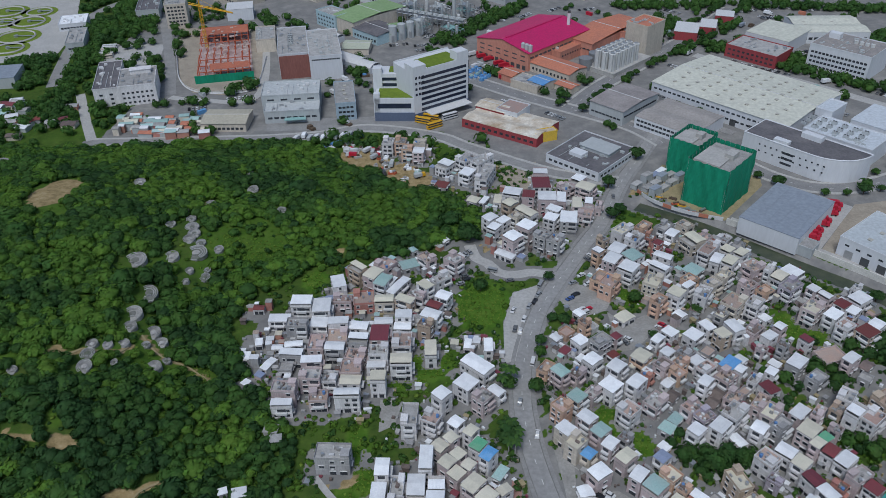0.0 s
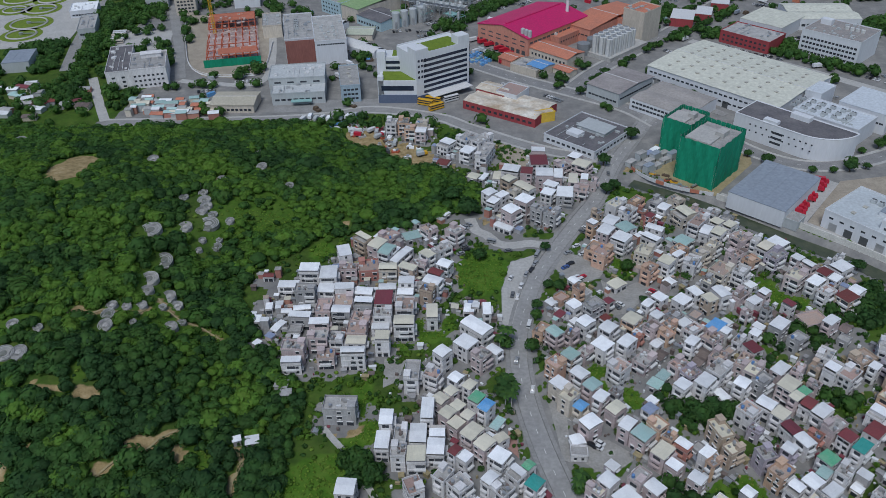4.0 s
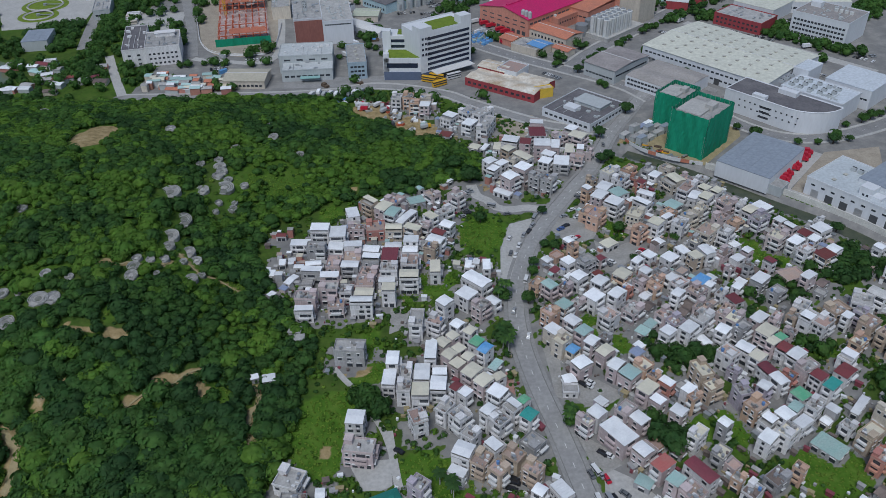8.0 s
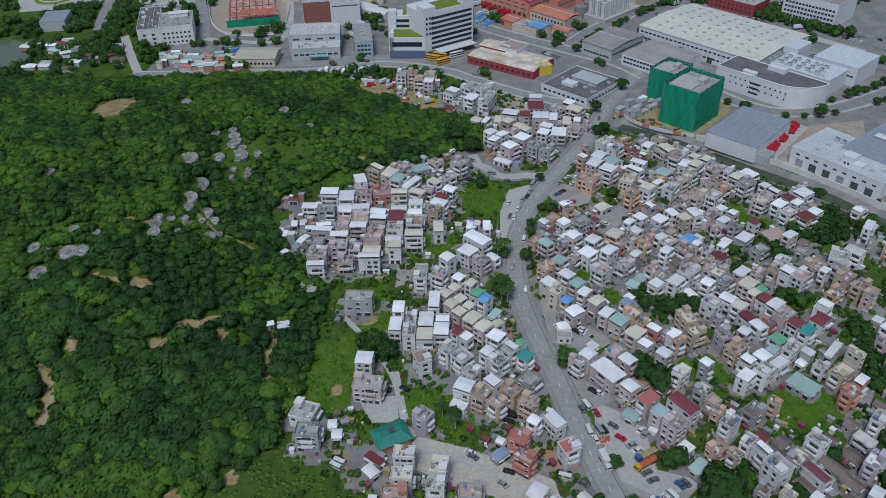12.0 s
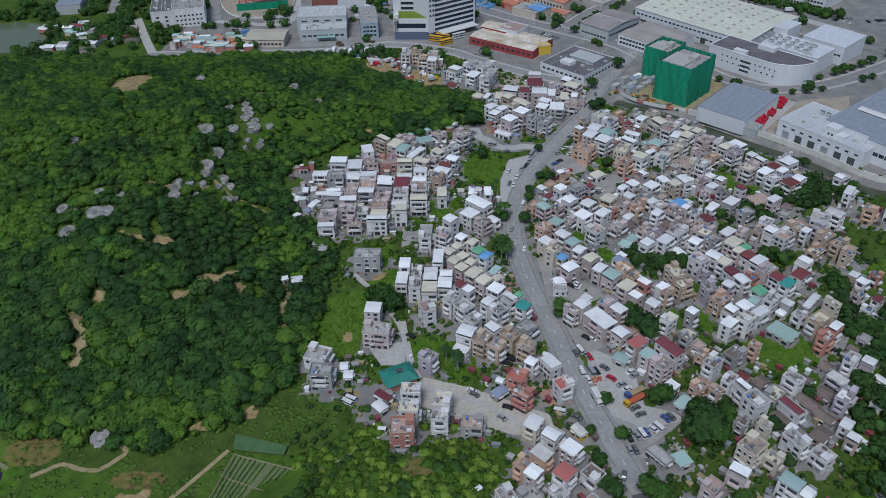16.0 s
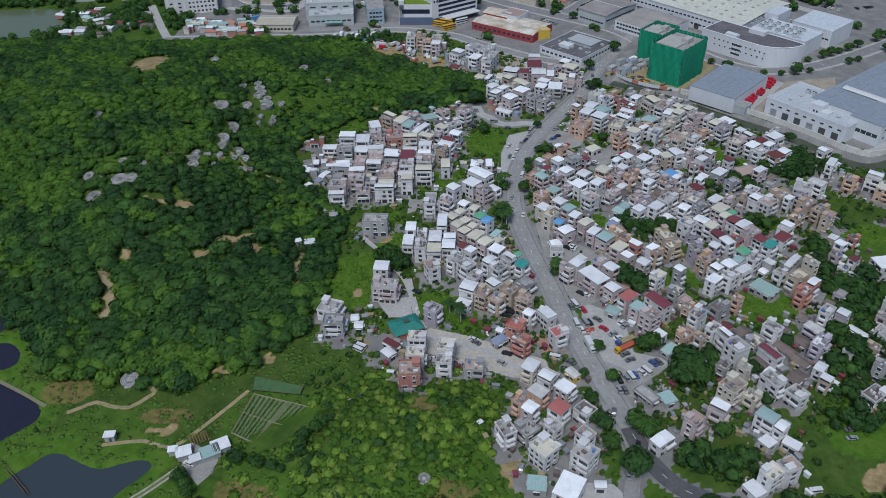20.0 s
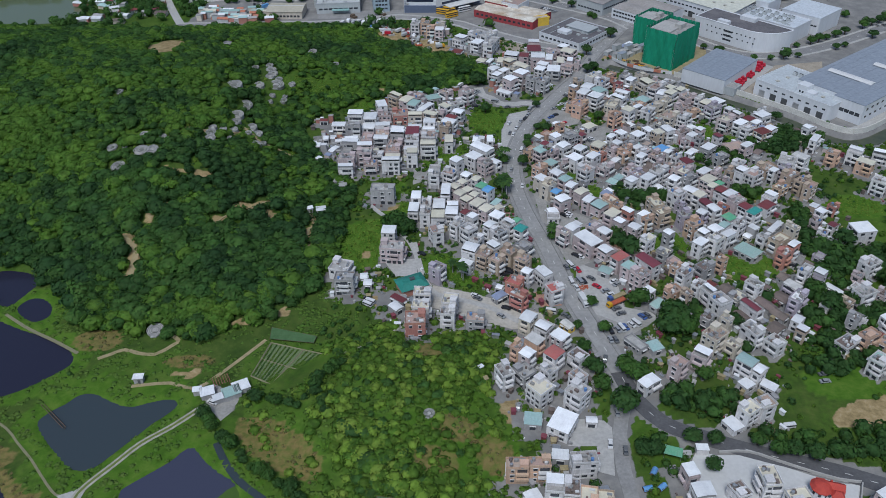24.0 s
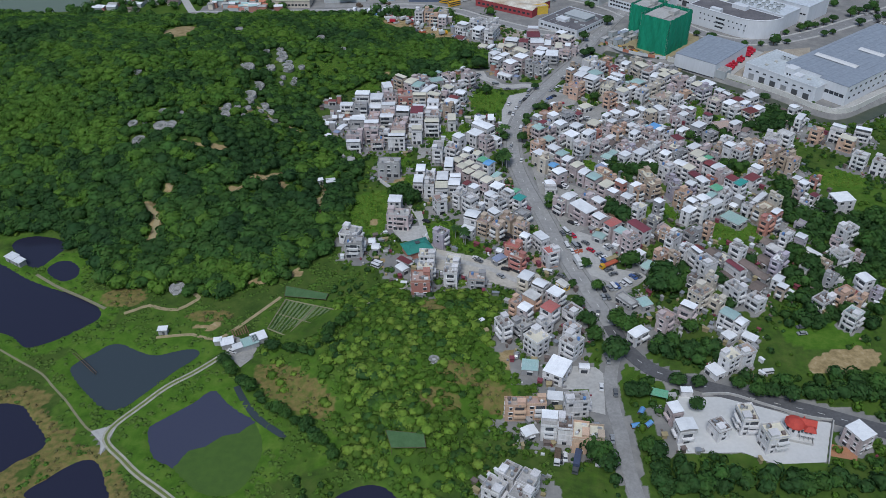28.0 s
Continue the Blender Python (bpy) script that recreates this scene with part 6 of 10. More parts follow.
def works(name, label, x, y, w, d, turn, h, wall, roof, style="flat", rows=(), vents=0, category="factory", parapet=0.8, rise=2.0, doors=0):
    """A factory building: walls, roof, parapet, windows in rows, doors and roof vents."""
    FOOTPRINTS.append((x, y, w / 2, d / 2, turn))
    t = thing(name, label, category, pose(x, y, 0.02, 0, 0, turn))
    part("wall", Shape().box(0, 0, -0.5, w, d, h + 0.5), wall, t)
    zr = h
    if style == "flat":
        part("roof", Shape().box(0, 0, h, w - 0.3, d - 0.3, 0.12), roof, t)
        p = Shape()
        for sx, sy, bx, by in ((0, -1, w + 0.2, 0.3), (0, 1, w + 0.2, 0.3), (-1, 0, 0.3, d), (1, 0, 0.3, d)):
            p.box(sx * w / 2, sy * d / 2, h, bx, by, parapet)
        part("parapet", p, wall, t)
        zr = h + 0.12
    elif style == "gable":
        part("roof", Shape().gable(0, 0, h, w, d, rise, 0.25, 0.5), roof, t)
        g = Shape()
        g.box(0, 0, h + rise, w + 1, 0.5, 0.25)
        part("ridge_cap", g, FRAME_WHITE if roof is not MAGENTA_ROOF else MAGENTA_ROOF, t)
    elif style == "bays":
        n_bays = max(2, int(d / 14))
        for i in range(n_bays):
            part("roof_bay", Shape().gable(0, (i + 0.5) * d / n_bays - d / 2, h, w, d / n_bays, rise, 0.2, 0.0), roof, t)
    elif style == "seams":
        part("roof", Shape().box(0, 0, h, w + 0.3, d + 0.3, 0.3), roof, t)
        seam = Shape()
        for i in range(int(w / 5)):
            seam.box(-w / 2 + 2.5 + i * 5, 0, h + 0.3, 0.18, d, 0.1)
        part("roof_seam", seam, roof, t, kind="stuff")
        zr = h + 0.3
    for side, z, count, wide, high in rows:
        window_row(t, w, d, side, z, count, wide, high)
    if vents:
        vm = Shape().box(0, 0, 0, 1.8, 1.8, 0.6).box(0, 0, 0.6, 2.2, 2.2, 0.15).mesh("roof_vent", mat("roof_light_plastic", (0.5, 0.48, 0.42), 0.6, (0.36, 0.34, 0.3), 0.4, 0.7))
        cols = max(1, int(vents ** 0.5 * (w / d) ** 0.5))
        rws = max(1, vents // cols)
        for i in range(cols):
            for j in range(rws):
                ob = new("roof_vent", vm)
                ob.parent = t
                a, b = ((i + 0.5) / cols - 0.5) * w * 0.86 + rng.uniform(-1, 1), ((j + 0.5) / rws - 0.5) * d * 0.84 + rng.uniform(-1, 1)
                zz = zr + (rise * (1 - abs(b) / (d / 2)) if style == "gable" else 0) - 0.1
                ob.matrix_basis = pose(a, b, zz)
    if style == "flat" and w * d > 300 and not vents:
        odd = Shape()
        for i in range(min(18, int(w * d / 80))):
            odd.box(rng.uniform(-w / 2.4, w / 2.4), rng.uniform(-d / 2.4, d / 2.4), zr, rng.uniform(0.8, 3.2), rng.uniform(0.8, 2.4), rng.uniform(0.4, 1.5), rng.choice((0, 0, 90)))
        for i in range(3):
            u, v = rng.uniform(-w / 2.6, w / 2.6), rng.uniform(-d / 2.6, d / 2.6)
            odd.beam((u, -d / 2.3, zr + 0.35), (u, v, zr + 0.35), 0.14)
        part("roof_plant", odd, rng.choice((STEEL, GREY_PANEL, FRAME_WHITE)), t, kind="stuff")
    for i in range(doors):
        ob = part("loading_door", Shape().box(0, 0, 0, 4.2, 0.12, min(4.5, h * 0.6)), DARK_STEEL if i % 3 else STEEL, t)
        ob.matrix_basis = pose(((i + 0.5) / doors - 0.5) * (w - 4), -d / 2, 0)
    return t


def coolers(x, y, z, turn, n, m, gap, size=(3.0, 2.2, 1.8), label="grey rooftop cooling unit on a factory roof"):
    """A block of rooftop cooling machines, each with its casing and fans."""
    u = Vector((math.cos(radians(turn)), math.sin(radians(turn)), 0))
    v = Vector((-u.y, u.x, 0))
    first = None
    for i in range(n):
        for j in range(m):
            q = Vector((x, y, z)) + u * (i - (n - 1) / 2) * gap + v * (j - (m - 1) / 2) * gap
            if first is None:
                first = thing("cooling_unit", label, "cooling unit", pose(*q, 0, 0, turn), "rooftop coolers")
                part("casing", Shape().box(0, 0, 0, *size), GREY_PANEL, first)
                for s in (-1, 1):
                    part("fan_cowl", Shape().tube(s * size[0] / 4, 0, size[2], 0.55, 0.3, 10), DARK_STEEL, first)
            else:
                copy_thing(first, pose(*q, 0, 0, turn))


# white factory with the long cream roof
works("factory", "long white factory with a cream roof and roof vents", 204.6, 497.9, 99.1, 71.5, -48.0, 12, BUILDING_WHITE, CREAM_ROOF, "gable", [(0, 3, 26, 2.4, 1.2), (0, 7.5, 26, 2.4, 1.2), (3, 7, 12, 2.6, 1.2)], 56, rise=2.2, doors=7)
works("factory", "pale blue-white roofed factory hall beside the cream one", 274.4, 442.6, 31.0, 32.9, -48.0, 13, BUILDING_WHITE, PALE_ROOF, "seams", [(0, 6, 10, 2.4, 1.2)])
works("factory", "white factory wing with a pale flat plant deck", 243.0, 428.2, 41.7, 26.2, -48.0, 11.5, BUILDING_WHITE, PALE_ROOF, "flat", [(0, 6, 14, 2.2, 1.0)])
coolers(237.8, 433.0, 11.7, -48, 6, 3, 6.5)
works("factory_annex", "pale roof block on the factory", 246.0, 459.2, 10.7, 19.8, -48.0, 15, BUILDING_WHITE, PALE_ROOF, "flat")


def round_end_block():
    """The white block with a dark flat roof and a rounded end."""
    x, y, w, d, turn = 210.2, 412.4, 61.2, 24.9, -48.0
    t = thing("factory", "white factory block with a dark flat roof and rounded end", "factory", pose(x, y, 0.02, 0, 0, turn))
    line = [(-w / 2, -d / 2), (w / 2 - d * 0.75, -d / 2)] + [(w / 2 - d * 0.75 + d * 0.95 * math.sin(a), d / 2 - d * math.cos(a)) for a in np.linspace(0.12, 1.57, 10)] + [(-w / 2, d / 2)]
    part("wall", Shape().prism(line, -0.5, 14), BUILDING_WHITE, t)
    inner = [(px * 0.985, py * 0.97) for px, py in line]
    part("roof", Shape().prism(inner, 14, 14.1), DARK_ROOF, t)
    p = Shape()
    for (ax, ay), (bx, by) in zip(line, line[1:] + line[:1]):
        p.beam((ax * 0.993, ay * 0.985, 14.3), (bx * 0.993, by * 0.985, 14.3), 0.3)
    part("parapet", p, BUILDING_WHITE, t)
    part("roof_hut", Shape().box(2, d / 2 - 5, 14, 12, 5, 3), BUILDING_WHITE, t)
    part("roof_hut", Shape().box(-8, -d / 2 + 2.5, 14, 9, 4, 2.2), BUILDING_WHITE, t)
    for k in range(3):
        part("window_band", Shape().box(-2, -d / 2, 2.5 + k * 3.2, 7, 0.12, 1.4), GLASS, t)
    window_row(t, w * 0.75, d, 0, 9.5, 12, 1.1, 0.9)
    window_row(t, w * 0.75, d, 0, 5.5, 10, 1.1, 0.9)


round_end_block()

# grey warehouse, its yard and the red lorries
t = works("warehouse", "slate-grey roofed warehouse with white walls", 178.1, 346.7, 30.9, 46.7, -43.0, 9, BUILDING_WHITE, SLATE_ROOF, "seams")
window_row(t, 31, 46, 0, 2.0, 4, 4.5, 3.6, NAVY_GLASS)
works("warehouse", "low white lean-to beside the grey warehouse", 173.6, 330.0, 8.8, 5.8, -43.0, 5, BUILDING_WHITE, GREY_PANEL, "flat")
works("warehouse", "low grey store beside the warehouse", 179.0, 321.9, 10.2, 9.1, -43.0, 4.5, GREY_PANEL, ROOFS["G"], "flat")

# large works at the canal bend
works("warehouse", "white warehouse with a pale grey roof and dark gates", 223.9, 309.1, 53.2, 35.7, -52.0, 10, BUILDING_WHITE, mat("light_grey_roof", (0.5, 0.54, 0.56), 0.7, (0.43, 0.46, 0.48), 0.08, 0.7), "flat", [(0, 6.5, 9, 2.2, 1.0)], 9, doors=6)
works("warehouse", "large slate-blue roofed hall with white skylight strips", 294.5, 324.5, 19.9, 144.6, -52.0, 13, BUILDING_WHITE, SLATE_ROOF, "seams", [(0, 5, 5, 3.0, 2.2), (1, 4, 24, 2.2, 1.4), (1, 9, 24, 2.2, 1.4)])
works("warehouse", "slate-blue roofed hall behind the white warehouse", 274.2, 336.1, 32.8, 116.5, -52.0, 12.5, BUILDING_WHITE, SLATE_ROOF, "seams")
for px, py, w in ((252.7, 314.7, 30), (282.2, 328.1, 18)):
    s = thing("roof_light", "white arched roof light strip on the slate roof", "roof light", pose(px, py, 13.3, 0, 0, -52))
    part("glazing", Shape().arch(0, 0, 0, w, 6, 0.7), FRAME_WHITE, s)
coolers(229.5, 313.9, 10.2, -52, 8, 1, 4.0, (2.4, 2.4, 2.0))
t = thing("stair_tower", "white stair tower of the warehouse", "tower", pose(218.0, 300.5, 0, 0, 0, -52))
part("wall", Shape().box(0, 0, 0, 7, 7, 15).box(5.5, -1, 0, 6, 6, 12), BUILDING_WHITE, t)
window_row(t, 7, 7, 0, 10, 2, 1.2, 1.4)


def netted_tower(x, y, w, d, turn, h, label):
    """A building under green scaffold netting: net faces, poles, bare concrete top."""
    t = thing("netted_building", label, "building site", pose(x, y, 0.02, 0, 0, turn))
    part("concrete_frame", Shape().box(0, 0, 0, w - 2.4, d - 2.4, h - 2), ROOFS["G"], t)
    part("roof_deck", Shape().box(-w * 0.12, -d * 0.1, h - 2, w * 0.62, d * 0.6, 1.2), PALE_CONCRETE, t)
    part("lift_core", Shape().box(w * 0.16, d * 0.1, h - 2, w * 0.2, d * 0.24, 3.2), PALE_CONCRETE, t)
    for side in range(4):
        span, off = (w, d / 2) if side % 2 == 0 else (d, w / 2)
        n_col, n_row = 13, 9
        vs = []
        for j in range(n_row + 1):
            for i in range(n_col + 1):
                u = -span / 2 + span * i / n_col
                vs.append((u, -off + 0.25 * math.sin(i * 1.9 + j * 0.8) + 0.12 * math.sin(i * 4.1 + j * 2.3), h * j / n_row + (0.2 * math.sin(i * 2.3) if j == n_row else 0)))
        fs = [(j * (n_col + 1) + i, j * (n_col + 1) + i + 1, (j + 1) * (n_col + 1) + i + 1, (j + 1) * (n_col + 1) + i) for j in range(n_row) for i in range(n_col)]
        k = len(vs)
        vs += [(a, b + 0.12, c) for a, b, c in vs]
        fs += [tuple(q + k for q in f)[::-1] for f in fs]
        ob = part("net_face", Shape().add(vs, fs), NET, t)
        ob.matrix_basis = pose(0, 0, 0, 0, 0, 90 * side)
        poles = Shape()
        for i in range(9):
            poles.box(-span / 2 + span * i / 8, -off + 0.7, 0, 0.1, 0.1, h + 1.2)
        ob = part("scaffold_pole", poles, STEEL, t, kind="stuff")
        ob.matrix_basis = pose(0, 0, 0, 0, 0, 90 * side)
    return t


netted_tower(150.2, 376.5, 24, 32, -43, 26, "tall building wrapped in green scaffold netting")
netted_tower(143.6, 406.4, 18, 23, -43, 23, "lower building wing wrapped in green netting")

# flat grey building and the old red factory
t = works("workshop", "flat dark-roofed workshop with a white inner block", 88.9, 421.9, 37.2, 41.0, -43.0, 5, BUILDING_WHITE, DARK_ROOF, "flat", [(0, 2, 9, 2.4, 1.4), (1, 2, 10, 2.4, 1.4)])
part("roof_block", Shape().box(2, 6, 5, 20, 13, 2.4).box(2, 6, 7.4, 21, 14, 0.2), GREY_PANEL, t)
part("roof_room", Shape().box(-4, -8, 5, 9, 7, 2.2), BUILDING_WHITE, t)
t = works("old_factory", "old red-walled factory with a rust-stained pale roof", 43.6, 466.2, 55.2, 29.6, -35.0, 6, RED_WALL, RUST_ROOF, "bays", [(0, 2, 12, 2.4, 1.6)], rise=1.2)
works("old_factory", "rust-roofed rear shed of the red factory", 35.0, 484.7, 21.7, 14.2, -35.0, 8, RED_WALL, RUST_ROOF, "gable", rise=1.4)
works("old_factory", "small white block with a red roof deck", 46.6, 479.1, 15.8, 17.1, -35.0, 9, BUILDING_WHITE, ROOFS["P"], "flat", [(0, 2, 4, 1.4, 1.2), (0, 5.5, 4, 1.4, 1.2)])
works("old_factory", "yellow-fronted gatehouse of the red factory", 63.9, 448.8, 14.9, 5.7, 20.0, 6, WALLS["y"], RUST_ROOF, "flat")
works("warehouse", "grey warehouse with a worn brown-grey roof", 121.8, 490.2, 26.3, 40.7, -46.0, 10, GREY_PANEL, mat("worn_grey_roof", (0.34, 0.31, 0.3), 0.8, (0.25, 0.225, 0.22), 0.1, 0.9), "gable", [(0, 3, 8, 2.4, 1.2), (1, 5, 14, 2.4, 1.2)], rise=1.6)
works("warehouse", "white-walled warehouse with a worn grey ribbed roof", 152.1, 463.0, 41.8, 38.7, -46.0, 8, BUILDING_WHITE, mat("worn_tan_roof", (0.38, 0.35, 0.33), 0.8, (0.3, 0.28, 0.26), 0.1, 0.9), "bays", [(0, 2, 14, 2.2, 1.4), (0, 5, 14, 2.2, 1.4)], rise=1.0)


# office building with stepped green roofs
def office():
    base = thing("office_building", "white office building with dark glass bands and green roofs", "office", pose(-18.6, 479.9, 0.02, 0, 0, 0))
    e = Vector((17.9, 504.8)) - Vector((-18.6, 479.9))
    wing = math.degrees(math.atan2(e.y, e.x))
    length = e.length
    # long wing behind the street front
    r = new("wing")
    r.parent = base
    r.matrix_basis = pose(0, 0, 0, 0, 0, wing)
    part("wall", Shape().box(length / 2, 12, 0, length, 24, 33), BUILDING_WHITE, r)
    for k in range(7):
        part("window_band", Shape().box(length / 2 + 2, 0, 5.5 + k * 3.7, length - 8, 0.3, 1.9), NAVY_GLASS, r)
    part("glass_end", Shape().box(length - 0.05, 10, 0, 0.4, 20, 32), NAVY_GLASS, r)
    part("green_roof", Shape().box(length / 2 + 4, 11, 33, length - 18, 16, 0.35), TURF, r, "sedum-green roof")
    part("stair_tower", Shape().box(length - 5, 4, 33, 9, 8, 6), BUILDING_WHITE, r)
    part("stair_tower", Shape().box(5, 5, 33, 10, 10, 4), BUILDING_WHITE, r)
    part("roof_rail", Shape().box(length / 2, 0.3, 33, length, 0.3, 1.1).box(length / 2, 23.7, 33, length, 0.3, 1.1), BUILDING_WHITE, r)
    part("canopy", Shape().box(length / 2 + 3, -4, 4.4, length * 0.75, 8, 0.5), FRAME_WHITE, r)
    for i in range(3):
        for j in range(4):
            ob = part("window", Shape().box(0, 0, 0, 1.5, 0.3, 1.6), NAVY_GLASS, r)
            ob.matrix_basis = pose(2.2 + i * 2.6, 0, 17 + j * 3.8)
    part("base_storey", Shape().box(length / 2, -0.1, 0, length + 0.2, 0.5, 4.5), mat("navy_base_cladding", (0.1, 0.13, 0.2), 0.6, (0.13, 0.16, 0.23), 0.3, 0.5), r)
    # stepped west wing
    q = new("west_wing")
    q.parent = base
    q.matrix_basis = pose(0, 0, 0, 0, 0, -2)
    part("wall", Shape().box(-13, 12, 0, 26, 24, 16), BUILDING_WHITE, q)
    part("base_storey", Shape().box(-13, -0.2, 0, 26.4, 1, 6), mat("navy_base_cladding", (0.1, 0.13, 0.2), 0.6, (0.13, 0.16, 0.23), 0.3, 0.5), q)
    part("window_band", Shape().box(-13, 0, 9, 22, 0.3, 3.4), NAVY_GLASS, q)
    part("green_roof", Shape().box(-12, 8.5, 16, 24, 15, 0.35), TURF, q, "sedum-green roof")
    part("rear_wall", Shape().box(-12, 24, 0, 25, 14, 26), BUILDING_WHITE, q)
    for k in range(2):
        part("window_band", Shape().box(-12, 16.9, 17.5 + k * 4, 20, 0.3, 2), NAVY_GLASS, q)
    part("green_roof", Shape().box(-9, 25, 26, 17, 10, 0.35), TURF, q, "sedum-green roof")
    part("corner_tower", Shape().box(-25, 19, 0, 6, 6, 30), BUILDING_WHITE, q)
    part("corner_tower", Shape().box(-24.5, 1.8, 0, 4, 3.6, 19), BUILDING_WHITE, q)


office()


# magenta hall with its salmon neighbours
t = works("brewery_hall", "salmon-walled hall with a bright magenta roof", 73.0, 606.0, 52.5, 73.9, -46.0, 14, SALMON_WALL, MAGENTA_ROOF, "flat", parapet=0.01)
SPAN = 73.0, 606.0, 52.5, 73.9, -46.0
for ob in list(t.children):
    if ob.name.startswith(("roof", "parapet")):
        bpy.data.objects.remove(ob)
ridge = Shape().gable(0, 0, 0, SPAN[3], SPAN[2], 5, 0.4, 0.6)
ob = part("roof", ridge, MAGENTA_ROOF, t)
ob.matrix_basis = pose(0, 0, 14, 0, 0, 90)
ob = part("ridge_vent", Shape().box(0, 0, 0, SPAN[3] * 0.9, 2.0, 0.9), MAGENTA_ROOF, t)
ob.matrix_basis = pose(0, 0, 18.6, 0, 0, 90)
part("gable_wall", Shape().add([(-SPAN[2] / 2, -SPAN[3] / 2, 14), (SPAN[2] / 2, -SPAN[3] / 2, 14), (0, -SPAN[3] / 2, 18.6), (-SPAN[2] / 2, -SPAN[3] / 2 + 0.4, 14), (SPAN[2] / 2, -SPAN[3] / 2 + 0.4, 14), (0, -SPAN[3] / 2 + 0.4, 18.6)], [(0, 1, 2), (5, 4, 3), (0, 2, 5, 3), (2, 1, 4, 5), (1, 0, 3, 4)]), SALMON_WALL, t)
for z in (6.5, 10):
    window_row(t, SPAN[2], SPAN[3], 0, z, 6, 4.5, 0.9, DARK_STEEL)
window_row(t, SPAN[2], SPAN[3], 1, 9, 14, 4.0, 1.6, DARK_STEEL)
window_row(t, SPAN[2], SPAN[3], 0, 0.2, 9, 3.4, 3.2, DARK_STEEL, "loading_door")
works("brewery_wing", "salmon wing with an orange roof", 86.4, 557.1, 36.7, 20.8, -46.0, 7, WALLS["c"], ORANGE_ROOF, "gable", [(0, 2, 10, 1.6, 2)], rise=2)
works("brewery_wing", "orange-roofed low salmon annexe", 93.7, 593.8, 22.4, 31.1, -46.0, 9, SALMON_WALL, ORANGE_ROOF, "flat", [(1, 5, 9, 1.4, 1.4)])
works("brewery_wing", "long orange-roofed production hall", 132.9, 619.6, 26.4, 73.1, -46.0, 12, SALMON_WALL, ORANGE_ROOF, "gable", [(0, 6, 6, 3, 1)], rise=3)
works("brewery_wing", "orange-roofed hall beside the silos", 154.5, 620.3, 29.6, 31.5, -46.0, 12, SALMON_WALL, ORANGE_ROOF, "flat", [(1, 4, 6, 3, 3)])
works("brewery_tower", "pale tall block with an orange cap", 158.8, 600.1, 19.4, 23.5, -46.0, 24, WALLS["c"], ORANGE_ROOF, "flat")
works("brewery_office", "small salmon hut with an orange roof", 51.1, 549.5, 13.3, 14.1, -46.0, 5, SALMON_WALL, ORANGE_ROOF, "gable", rise=1.2)
works("brewery_office", "beige round-cornered pump house", 63.1, 533.0, 23.0, 15.3, -40.0, 5, WALLS["c"], ROOFS["G"], "flat")
works("brewery_office", "beige pump house with a blue sheet roof", 71.4, 531.3, 13.8, 14.2, -46.0, 6, WALLS["c"], ROOFS["B"], "gable", rise=1.0)
works("brewery_office", "low annexe with an orange roof", 89.1, 527.3, 14.7, 9.8, -46.0, 4, WALLS["c"], ORANGE_ROOF, "gable", rise=1.0)
plinth = works("silo_plinth", "concrete plinth under the silos", 134.8, 571.5, 24.1, 49.2, -46.0, 3, PALE_CONCRETE, PALE_CONCRETE, "seams", category="plinth")
c0, s0 = math.cos(radians(-46)), math.sin(radians(-46))
cx, cy = 131.3, 567.1
first = None
for i in range(3):
    for j in range(6):
        a, b2 = (i - 1) * 6.2, (j - 2.5) * 6.0
        m = pose(cx + a * c0 - b2 * s0, cy + a * s0 + b2 * c0, 3.3)
        if first is None:
            first = thing("silo", "tall pale steel silo with a domed top", "silo", m, "row of silos")
            part("shell", Shape().tube(0, 0, 0, 2.5, 13, 16, None, 0.7), SILO, first, smooth=False)
            part("top_rail", Shape().tube(0, 0, 13, 1.6, 0.8, 12, None, 0.2), STEEL, first)
            part("ladder", Shape().box(0, -2.6, 0, 0.6, 0.2, 13), STEEL, first)
        else:
            copy_thing(first, m)
for px, py in ((107.9, 564.9), (116.9, 575.6)):
    t = thing("storage_tank", "squat dark grey storage tank", "tank", pose(px, py, 0))
    part("shell", Shape().tube(0, 0, 0, 5, 9, 16, None, 1.2), mat("dark_tank_steel", (0.2, 0.21, 0.22), 0.5, (0.26, 0.27, 0.28), 0.3, 0.6), t)
    part("stair", Shape().beam((5.1, 0, 0), (0, 5.1, 9), 0.2), STEEL, t)
t = thing("chimney", "tall white tapered chimney with a dark tip", "chimney", pose(101.5, 616.6, 0))
part("stack", Shape().tube(0, 0, 0, 1.7, 26, 14, 1.2), BUILDING_WHITE, t)
part("tip", Shape().tube(0, 0, 26, 1.2, 2, 14, 1.1), DARK_STEEL, t)
t = thing("filter_tower", "grey filter tower on steel legs", "plant", pose(63.6, 567.5, 0, 0, 0, -46))
for sx in (-1, 1):
    for sy in (-1, 1):
        part("leg", Shape().box(sx * 4, sy * 3, 0, 0.7, 0.7, 8), TEAL_PAINT, t)
for i in range(3):
    part("filter_drum", Shape().tube(-3.5 + i * 3.5, 0, 8, 1.6, 11, 12, None, 1.0), GREY_PANEL, t)
for i in range(4):
    t = thing("process_tank", "small pale process tank", "tank", pose(94.1, 588.7, 0) @ pose(i * 3 - 3, i * 3.2 - 3, 0))
    part("shell", Shape().tube(0, 0, 0, 1.7, 7, 12, None, 0.7), SILO, t)
    part("pipe", Shape().beam((0, 0, 7), (3, -3, 7.4), 0.2), STEEL, t)

